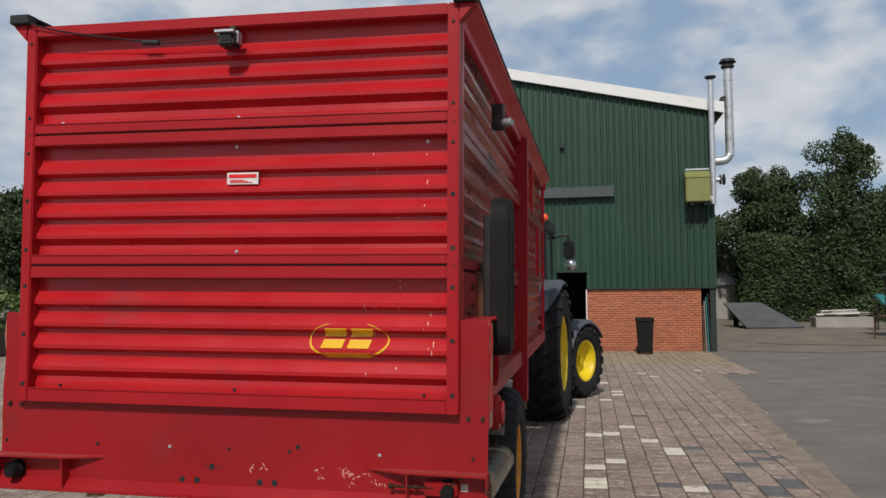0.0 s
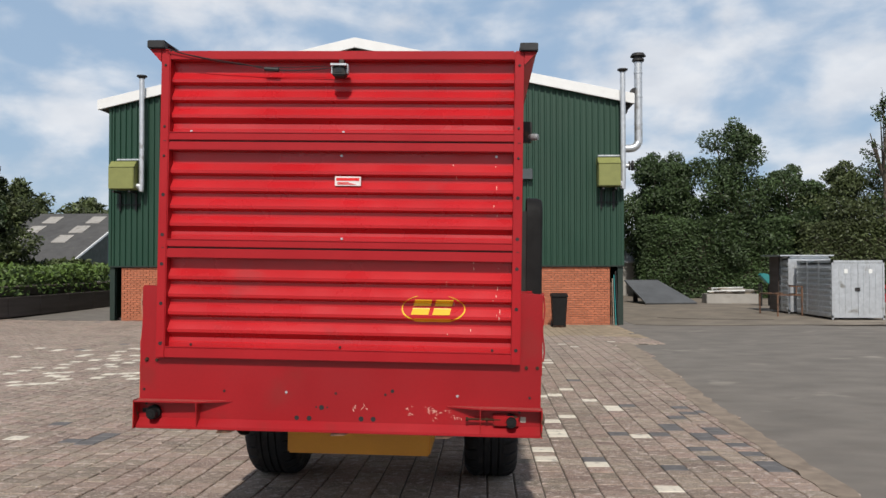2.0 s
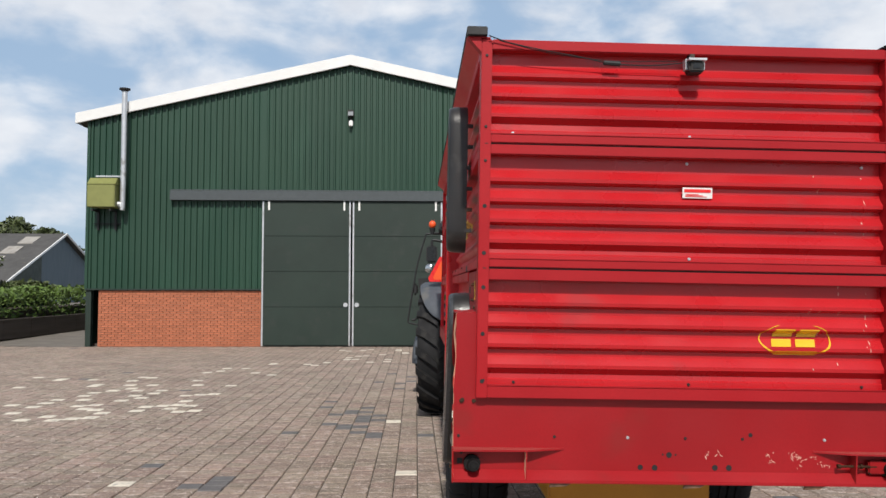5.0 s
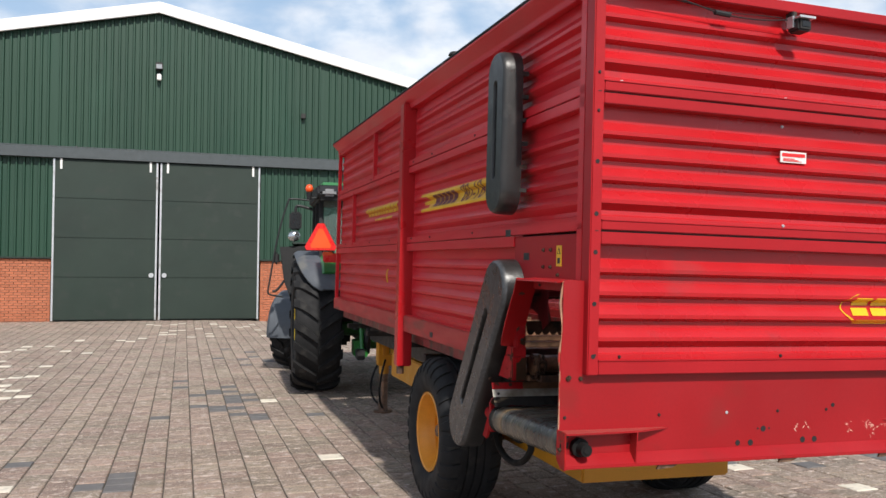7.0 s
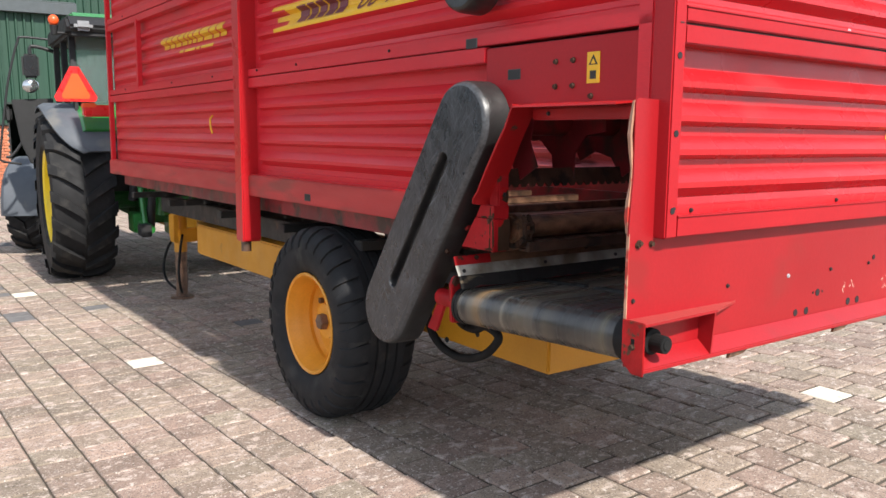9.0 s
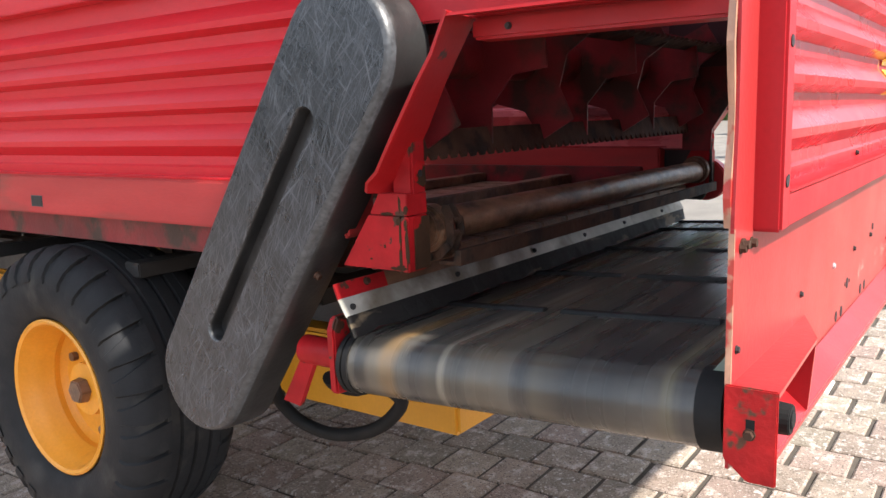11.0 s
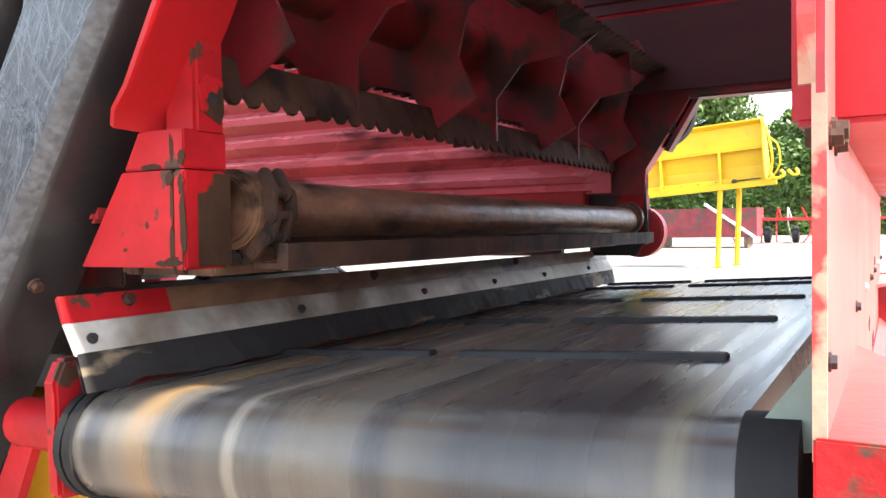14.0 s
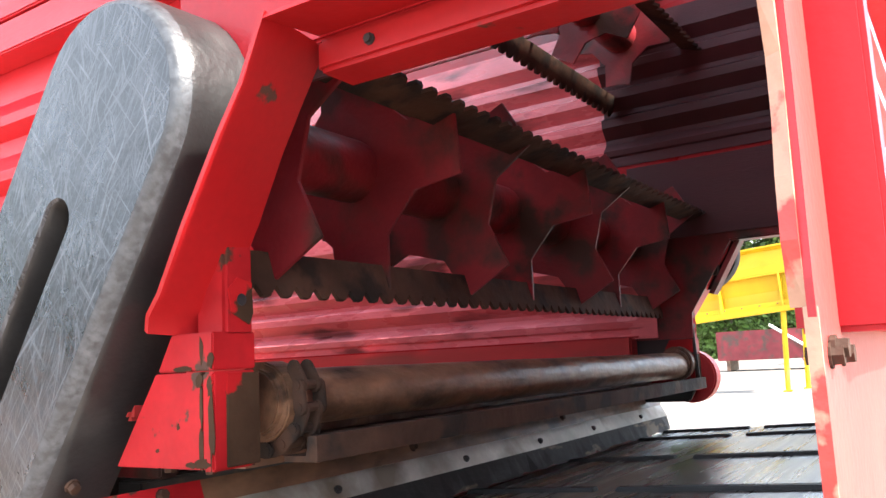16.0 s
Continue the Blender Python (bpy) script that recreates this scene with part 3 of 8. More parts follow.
# ---- barn ----
BX0, BX1, BY, RIDGE_X, RIDGE_Z, EAVE_Z, CLAD_Z = -13.3, 3.9, 25.9, -4.92, 9.0, 7.1, 1.76
barn = thing("barn", "large dark green corrugated steel barn on an orange brick plinth with a white roof edge", "barn", kind="structure")


def gable(x):
    k = (x - BX0) / (RIDGE_X - BX0) if x < RIDGE_X else (BX1 - x) / (BX1 - RIDGE_X)
    return EAVE_Z + (RIDGE_Z - EAVE_Z) * k


def ribbed_wall(bm, x0, x1, zlo, ztop, y, pitch=0.195, depth=0.055):
    """Vertical trapezoid sheet; zlo and ztop are functions of x."""
    xs, k = [], 0
    x = x0
    while x < x1 - 1e-6:
        for dx, d in ((0, 0), (0.115, 0), (0.135, 1), (0.175, 1)):
            if x + dx * pitch / 0.195 < x1:
                xs.append((x + dx * pitch / 0.195, y - d * depth))
        x += pitch
    xs.append((x1, y))
    prev = None
    for xx, yy in xs:
        a = [bm.verts.new((xx, yy + o, z)) for o, z in ((0, zlo(xx)), (0, ztop(xx)), (0.02, ztop(xx)), (0.02, zlo(xx)))]
        if prev:
            for i in range(4):
                j = (i + 1) % 4
                bm.faces.new((prev[i], a[i], a[j], prev[j]))
        prev = a


bm = bmnew()
ribbed_wall(bm, BX0, -7.72, lambda x: CLAD_Z, gable, BY)
part("cladding", bm, CLAD, barn, "ribbed dark green steel sheet")
bm = bmnew()
ribbed_wall(bm, -7.72, -1.9, lambda x: 4.62, gable, BY)
part("cladding", bm, CLAD, barn)
bm = bmnew()
ribbed_wall(bm, -1.9, -0.88, lambda x: CLAD_Z, gable, BY)
ribbed_wall(bm, -0.875, 0.035, lambda x: 2.28, gable, BY)
ribbed_wall(bm, 0.04, BX1, lambda x: CLAD_Z, gable, BY)
part("cladding", bm, CLAD, barn)
# frame behind the cladding, side and rear walls
bm = bmnew()
prism(bm, [(BX0 + 0.05, 0.0), (BX0 + 0.05, EAVE_Z - 0.05), (RIDGE_X, RIDGE_Z - 0.05), (BX1 - 0.05, EAVE_Z - 0.05), (BX1 - 0.05, 0.0)], "y", BY + 7.0, BY + 30)
part("hall", bm, CLAD, barn)
for xa in (BX0 + 0.03, BX1 - 0.09):
    boxpart("side_wall", (xa, xa + 0.06, BY + 0.31, BY + 7.0, -0.25, EAVE_Z - 0.02), CLAD, barn)
boxpart("hall_floor", (BX0 + 0.1, BX1 - 0.1, BY + 0.4, BY + 7.0, -0.3, -0.012), DARKWALL, barn)
for x0, x1, xe in ((BX0 - 0.35, RIDGE_X, 0), (RIDGE_X, BX1 + 0.35, 1)):
    bm = bmnew()
    slope = (RIDGE_Z - EAVE_Z) / ((RIDGE_X - BX0) if not xe else (BX1 - RIDGE_X))
    za = RIDGE_Z - slope * abs(RIDGE_X - x0) if not xe else RIDGE_Z
    zb = RIDGE_Z if not xe else RIDGE_Z - slope * abs(x1 - RIDGE_X)
    prism(bm, [(x0, za + 0.02), (x1, zb + 0.02), (x1, zb + 0.14), (x0, za + 0.14)], "y", BY - 0.12, BY + 30)
    part("roof", bm, ROOF, barn)
    bm = bmnew()
    prism(bm, [(x0, za - 0.01), (x1, zb - 0.01), (x1, zb + 0.33), (x0, za + 0.33)], "y", BY - 0.2, BY - 0.13)
    part("fascia", bm, WHITE, barn, "white roof edge board", bevel=0.01)
for x in (BX0 + 0.02, BX1 - 0.02):
    s = 1 if x < 0 else -1
    bm = bmnew()
    z0 = -0.12 if x < 0 else -0.25
    box(bm, x, x + s * 0.17, BY + 0.02, BY + 0.04, z0, CLAD_Z)
    box(bm, x + s * 0.075, x + s * 0.095, BY + 0.04, BY + 0.2, z0, CLAD_Z)
    box(bm, x, x + s * 0.17, BY + 0.2, BY + 0.22, z0, CLAD_Z)
    part("steel_post", bm, DOOR, barn)
    boxpart("corner_trim", (x - s * 0.03, x + s * 0.06, BY - 0.05, BY + 0.04, CLAD_Z, EAVE_Z), CLAD, barn)
boxpart("drip_edge", (BX0, -7.73, BY - 0.05, BY + 0.03, CLAD_Z - 0.05, CLAD_Z), DOOR, barn)
boxpart("drip_edge", (-1.9, -0.88, BY - 0.05, BY + 0.03, CLAD_Z - 0.05, CLAD_Z), DOOR, barn)
boxpart("drip_edge", (0.04, BX1, BY - 0.05, BY + 0.03, CLAD_Z - 0.05, CLAD_Z), DOOR, barn)
# plinth cores; the bricks stand on them further down
PLINTHS = ((-12.88, -7.74), (-1.88, -0.88), (0.04, 3.45))
for x0, x1 in PLINTHS:
    boxpart("plinth", (x0 + 0.006, x1 - 0.006, BY + 0.07, BY + 0.3, -0.3 if x1 > 0 else -0.12, CLAD_Z - 0.06), MORTAR, barn)
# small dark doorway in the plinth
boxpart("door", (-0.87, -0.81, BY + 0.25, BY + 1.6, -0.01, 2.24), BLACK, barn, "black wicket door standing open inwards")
boxpart("door_frame", (0.005, 0.038, BY - 0.03, BY + 0.07, -0.24, CLAD_Z - 0.05), WHITE, barn, "thin white door frame")
boxpart("door_head", (-0.92, 0.06, BY - 0.08, BY + 0.05, 2.25, 2.31), DOOR, barn)
# sliding doors
for x0, x1 in ((-7.68, -4.90), (-4.80, -1.96)):
    leaf = boxpart("sliding_door", (x0, x1, BY - 0.12, BY - 0.04, -0.05, 4.56), DOOR, barn, "dark green sliding door leaf of stacked panels")
    for i in range(4):
        zz = (-0.04, 1.18, 2.31, 3.44)[i]
        bm = bmnew()
        box(bm, x0 + 0.04, x1 - 0.04, BY - 0.135, BY - 0.12, zz + 0.01, (1.165, 2.295, 3.425, 4.54)[i])
        part("panel", bm, DOOR, leaf, bevel=0.004)
    for xa in (x0 - 0.02, x1 - 0.03):
        boxpart("edge_strip", (xa, xa + 0.05, BY - 0.15, BY - 0.03, -0.06, 4.56), GALV, leaf, "galvanised edge strip")
    for xa in (x0 + 0.16, x1 - 0.22):
        boxpart("hanger", (xa, xa + 0.06, BY - 0.16, BY - 0.136, 4.27, 4.58), WHITE, leaf)
for xa in (-5.03, -4.67):
    bm = bmnew()
    cyl(bm, (xa, BY - 0.14, 1.25), (xa, BY - 0.17, 1.25), 0.07)
    part("pull_ring", bm, GALV, barn)
bm = bmnew()
prism(bm, [(BY - 0.22, 4.58), (BY - 0.02, 4.58), (BY - 0.02, 4.93), (BY - 0.1, 4.93), (BY - 0.22, 4.87)], "x", -10.62, 0.93)
part("door_rail", bm, RAIL, barn, "grey boxed sliding-door rail", bevel=0.006)
boxpart("door_rail_joint", (-7.12, -7.08, BY - 0.226, BY - 0.02, 4.575, 4.94), RAIL, barn)


# ---- heaters and flues on the gable ----
def heater(x0, x1, flue_x, top):
    h = thing("wall_heater", "olive heater casing on wall brackets with a steel flue", "heater")
    boxpart("casing", (x0, x1, BY - 0.65, BY - 0.1, 4.30, 5.02), OLIVE, h, "olive sheet-steel casing", 0.02)
    bm = bmnew()
    prism(bm, [(BY - 0.66, 5.02), (BY - 0.09, 5.02), (BY - 0.09, 5.26), (BY - 0.42, 5.24)], "x", x0 - 0.01, x1 + 0.01)
    part("lid", bm, OLIVE, h, bevel=0.01)
    for xa in (x0 + 0.12, x1 - 0.18):
        bm = bmnew()
        box(bm, xa, xa + 0.06, BY - 0.62, BY - 0.04, 4.19, 4.25)
        box(bm, xa, xa + 0.06, BY - 0.1, BY - 0.04, 3.62, 4.22)
        part("bracket", bm, BLACK, h)
    boxpart("crossbar", (x0, x1, BY - 0.1, BY - 0.04, 3.80, 3.83), BLACK, h)
    boxpart("top_bar", (x0 + 0.05, x1 + 0.1, BY - 0.12, BY - 0.05, 5.31, 5.36), GALV, h)
    bm = bmnew()
    s = 1 if flue_x > x1 - 0.1 else -1
    tube(bm, [(x1 - 0.05, BY - 0.35, 4.42), (flue_x - 0.06, BY - 0.35, 4.43), (flue_x, BY - 0.35, 4.52), (flue_x, BY - 0.35, top)], 0.085, 14)
    part("flue", bm, GALV, h, "galvanised flue pipe", smooth=True)
    bm = bmnew()
    cyl(bm, (flue_x, BY - 0.35, top + 0.02), (flue_x, BY - 0.35, top + 0.06), 0.17)
    cyl(bm, (flue_x, BY - 0.35, top - 0.04), (flue_x, BY - 0.35, top + 0.02), 0.09, 0.14)
    part("cowl", bm, DARK, h)
    return h


heater(-13.05, -12.2, -12.05, 8.05)
heater(3.02, 3.72, 3.84, 8.05)
duct = thing("exhaust_duct", "tall galvanised exhaust duct bracketed to the barn corner", "duct")
bm = bmnew()
tube(bm, [(3.9, BY + 0.3, 5.62), (4.2, BY + 0.3, 5.62), (4.36, BY + 0.3, 5.68), (4.44, BY + 0.3, 5.82), (4.46, BY + 0.3, 6.0), (4.46, BY + 0.3, 8.5)], 0.13, 16)
part("pipe", bm, GALV, duct, smooth=True)
for z in (6.4, 7.3, 8.1):
    bm = bmnew()
    cyl(bm, (4.46, BY + 0.3, z), (4.46, BY + 0.3, z + 0.04), 0.142)
    part("joint_band", bm, GALV, duct)
bm = bmnew()
cyl(bm, (4.46, BY + 0.3, 8.52), (4.46, BY + 0.3, 8.58), 0.2)
cyl(bm, (4.46, BY + 0.3, 8.67), (4.46, BY + 0.3, 8.77), 0.26, 0.2)
cyl(bm, (4.46, BY + 0.3, 8.48), (4.46, BY + 0.3, 8.69), 0.15)
part("cowl", bm, DARK, duct)
bm = bmnew()
tube(bm, [(3.88, BY + 0.3, 6.9), (4.1, BY + 0.3, 7.3), (4.46, BY + 0.3, 7.35)], 0.03)
part("stay", bm, DARK, duct)

bm = bmnew()
prism(bm, [(4.0, 6.78), (4.05, 6.76), (4.16, 7.18), (4.34, 7.5), (4.34, 7.6), (4.2, 7.56), (4.06, 7.2)], "y", BY + 0.05, BY + 0.3)
part("gutter_end", bm, DARK, barn, "dark folded end of the eaves gutter", 0.006)
vent = thing("wall_vent", "stubby galvanised flue outlet on the barn's side wall", "vent")
bm = bmnew()
cyl(bm, (3.9, BY + 0.4, 5.06), (4.2, BY + 0.4, 5.06), 0.075, seg=18)
part("pipe", bm, GALV, vent, smooth=True)
bm = bmnew()
cyl(bm, (4.15, BY + 0.4, 5.06), (4.19, BY + 0.4, 5.06), 0.15, seg=20)
cyl(bm, (4.25, BY + 0.4, 5.06), (4.30, BY + 0.4, 5.06), 0.17, seg=20)
part("cap", bm, DARK, vent, "dark round double cap", 0.004)
for a in (0.5, 2.6, 4.7):
    bm = bmnew()
    cyl(bm, (4.18, BY + 0.4 + 0.12 * math.cos(a), 5.06 + 0.12 * math.sin(a)), (4.26, BY + 0.4 + 0.12 * math.cos(a), 5.06 + 0.12 * math.sin(a)), 0.012, seg=6)
    part("spacer", bm, DARK, vent)

lamp = thing("wall_floodlight", "small outdoor floodlight with a sensor on the gable", "lamp")
boxpart("head", (-5.00, -4.80, BY - 0.28, BY - 0.06, 7.3, 7.52), DARK, lamp, "", 0.02)
boxpart("lens", (-4.98, -4.82, BY - 0.29, BY - 0.281, 7.32, 7.45), LENS, lamp)
boxpart("sensor", (-4.96, -4.84, BY - 0.2, BY - 0.05, 7.0, 7.19), WHITE, lamp, "", 0.02)
boxpart("stem", (-4.92, -4.88, BY - 0.12, BY - 0.03, 7.17, 7.32), DARK, lamp)
siren = thing("wall_sounder", "small dark sounder box on the gable", "sounder")
boxpart("body", (-0.72, -0.58, BY - 0.16, BY - 0.03, 6.15, 6.3), DARK, siren, "", 0.01)

bin_ = thing("wheelie_bin", "dark grey wheelie bin standing before the brick plinth", "bin", pose(1.68, BY - 1.2, dip(1.68, BY - 1.2)))
bm = bmnew()
v = box(bm, -0.24, 0.24, -0.27, 0.27, 0.06, 0.95)
for q in v:
    if q.co.z < 0.5:
        q.co.x *= 0.8
        q.co.y *= 0.78
part("body", bm, PLASTIC_PLAIN, bin_, bevel=0.015)
bm = bmnew()
prism(bm, [(-0.3, 0.95), (0.3, 0.95), (0.3, 1.02), (0.1, 1.07), (-0.3, 1.0)], "x", -0.26, 0.26)
part("lid", bm, PLASTIC_PLAIN, bin_, bevel=0.012)
for x in (-0.2, 0.2):
    bm = bmnew()
    cyl(bm, (x - 0.03, 0.22, 0.1), (x + 0.03, 0.22, 0.1), 0.1)
    part("wheel", bm, RUBBER, bin_)
bm = bmnew()
tube(bm, [(-0.18, 0.3, 0.98), (-0.18, 0.36, 1.03), (0.18, 0.36, 1.03), (0.18, 0.3, 0.98)], 0.015)
part("handle", bm, PLASTIC_PLAIN, bin_)
clut = thing("leaning_rods", "bundle of tools and rods leaning against the barn post", "tools")
for i in range(4):
    bm = bmnew()
    cyl(bm, (3.5 + 0.06 * i, BY - 0.02 - 0.06 * i, -0.25), (3.48 + 0.05 * i, BY + 0.01, 1.2 + 0.12 * i), 0.018)
    part("rod", bm, (RUST, WOOD, TEAL, DARK)[i], clut)

# ---- the feed wagon: x across, y forward from its rear door, z up ----
wagon = thing("feed_wagon", "tall red ribbed-steel feed wagon on ochre wheels behind a tractor", "wagon", pose(-1.465, 3.5, 0, 0, 0, -0.2) @ pose(-0.6, 0, 1.2) @ pose(0, 0, 0, 0, 0.95, 0) @ pose(0.6, 0, -1.2))
LENGTH, SKIRT_Y = 6.2, 0.037



def ribs(z0, z1, n, lo=0.05, hi=0.055):
    """(height, depth) down a pressed panel from its foot to its head."""
    a, b = z0 + lo, z1 - hi
    p = (b - a) / n
    out = [(z0 + 0.004, 0.016), (a - 0.012, 0.016), (a, 0.018)]
    for i in range(n):
        z = a + p * i
        out += [(z + 0.02 * p, 0.056), (z + 0.16 * p, 0.058)] if i else []
        out += [(z + 0.38 * p, 0.022), (z + 0.58 * p, 0.020)]
    out += [(b, 0.056), (b + 0.008, 0.004), (z1 - 0.004, 0.004)]
    return out


def depth_at(prof, z):
    for (za, da), (zb, db) in zip(prof, prof[1:]):
        if za <= z <= zb:
            return da + (db - da) * (z - za) / max(1e-6, zb - za)
    return 0.0


def sheet(bm, prof, place, u0, u1, thick=0.005, plain=0.0, ramp=0.0, flat=0.03):
    """A pressed sheet: prof runs up, u runs along; its ribs run out over ramp before the plain ends."""
    stops = [(u0, 1), (u1, 1)] if not ramp else [(u0, 0), (u0 + plain, 0), (u0 + plain + ramp * 0.5, 0.6), (u0 + plain + ramp, 1), (u1 - plain - ramp, 1), (u1 - plain - ramp * 0.5, 0.6), (u1 - plain, 0), (u1, 0)]

    def deep(d, k):
        return d if d < 0.015 else flat + (d - flat) * k
    rows = [[bm.verts.new(place(u, deep(d, k), z)) for z, d in prof] for u, k in stops]
    rows += [[bm.verts.new(place(u, deep(d, k) + thick, z)) for z, d in prof] for u, k in stops[::-1]]
    n = len(rows)
    for i in range(n):
        a, b = rows[i], rows[(i + 1) % n]
        for k in range(len(prof) - 1):
            f = bm.faces.new((a[k], b[k], b[k + 1], a[k + 1]))
            f.material_index = 1 if i >= n // 2 and i < n - 1 else 0
    for i in range(n // 2 - 1):
        for k in (0, -1):
            bm.faces.new((rows[i][k], rows[i + 1][k], rows[n - 2 - i][k], rows[n - 1 - i][k]))


def bolt_mesh(r=0.0062, h=0.006, material=DARK):
    bm = bmnew()
    cyl(bm, (0, 0, 0), (0, 0, h), r, r * 0.9, 6)
    cyl(bm, (0, 0, -0.002), (0, 0, 0.002), r * 1.2, seg=10)
    me_ob = part("bolt", bm, material, wagon)
    return me_ob




def facing(x, y, z, way):
    """A pose whose own z points along way."""
    return Matrix.Translation((x, y, z)) @ Vector(way).to_track_quat("Z", "Y").to_matrix().to_4x4()


hole0 = bolt_mesh(0.0085, 0.002, BLACK)
hole0.matrix_basis = facing(0.30, SKIRT_Y, 1.10, (0, -1, 0))
stud0 = bolt_mesh(0.0065, 0.005, GALV)
stud0.matrix_basis = facing(0.0, 0.0445, 1.944, (0, -1, 0))
bolt0 = bolt_mesh()
bolt0.matrix_basis = facing(-0.998, -0.004, 1.35, (0, -1, 0))
nut0 = bolt_mesh(0.0085, 0.010, KNIFE)
nut0.matrix_basis = facing(-1.095, 0.034, 1.25, (0, -1, 0))


def bolt(x, y, z, way, parent=None, src=None):
    return again(src or bolt0, "bolt", facing(x, y, z, way), parent or wagon)


# rear door: three pressed panels, each sunk in its frame, between two continuous stiles
DOOR_L, DOOR_R = -1.032, 1.004


def door_profile(foot, head, crests):
    """(height, depth) up a sunk panel whose ribs each show a long upper and a short lower slope."""
    out = [(foot - 0.01, 0.046), (foot + 0.024, 0.046), (foot + 0.030, 0.052)]
    for c in crests[::-1]:
        out += [(c - 0.100 + 0.0565, 0.055), (c - 0.100 + 0.072, 0.055)] if c != crests[-1] else [(c - 0.043, 0.055)]
        out += [(c - 0.0135, 0.024), (c + 0.0035, 0.023), (c + 0.0435, 0.055)]
    return out + [(head + 0.01, 0.055)]


# foot and head of each frame's opening, foot and head of the frame itself, and the rib crests
DOORS = ((2.529, 2.937, 2.484, 2.990, (2.832, 2.732, 2.632)), (1.927, 2.428, 1.884, 2.478, (2.318, 2.219, 2.119, 2.019)), (1.324, 1.822, 1.262, 1.878, (1.719, 1.619, 1.519, 1.420)))
DOORP = []
for foot, head, z0, z1, crests in DOORS:
    prof = door_profile(foot, head, crests)
    DOORP.append(prof)
    bm = bmnew()
    sheet(bm, prof, lambda u, d, zz: (u, d, zz), DOOR_L + 0.0535, DOOR_R - 0.0515, 0.004)
    part("rear_panel", bm, RED, wagon, "red pressed steel rear panel with horizontal ribs").data.materials.append(RED_INSIDE)
    for za, zb in ((z0, foot), (head, z1)):
        bm = bmnew()
        box(bm, DOOR_L + 0.0525, DOOR_R - 0.0505, -0.006, 0.06, za + 0.002, zb)
        part("rear_rail", bm, RED_POST, wagon, bevel=0.004)
    bm = bmnew()
    prism(bm, [(-0.009, foot - 0.002), (-0.009, foot + 0.004), (0.012, foot + 0.004), (0.012, foot - 0.002)], "x", DOOR_L + 0.053, DOOR_R - 0.051)
    part("rail_lip", bm, RED_POST, wagon, bevel=0.002)
for x0, x1 in ((DOOR_L, DOOR_L + 0.052), (DOOR_R - 0.050, DOOR_R)):
    bm = bmnew()
    box(bm, x0, x1, -0.008, 0.07, 1.262, 2.990)
    part("rear_stile", bm, RED_POST, wagon, "red folded stile with bolts", bevel=0.005)
    xc = (x0 + x1) / 2
    for z in (2.909, 2.562, 2.397, 2.178, 1.953, 1.789, 1.568, 1.344):
        bolt(xc, -0.008, z, (0, -1, 0), src=hole0 if z < 2.2 else None)
    for z in (2.481, 1.881):
        boxpart("seam_notch", (xc - 0.004, xc + 0.012, -0.0095, -0.0085, z - 0.002, z + 0.002), DARK, wagon, "", 0)
for z in (2.474, 1.874):
    boxpart("joint_backing", (DOOR_L + 0.053, DOOR_R - 0.051, 0.008, 0.058, z, z + 0.014), DARK, wagon, "", 0)
boxpart("top_flange", (DOOR_L, DOOR_R, 0.061, 0.105, 2.968, 2.990), RED_POST, wagon, "", 0.004)
for z, y, xs in ((2.543, 0.043, (-0.87, 0.0)), (2.412, 0.052, (-0.01, 0.86))):
    for x in xs:
        bolt(x, y, z, (0, -1, 0), src=stud0)
for x in (-0.85, 0.0, 0.85):
    bolt(x, 0.044, 1.336, (0, -1, 0))
for x in (-0.9, -0.78, 0.62, 0.84):
    bolt(x, 0.03, 2.990, (0, 0, 1))

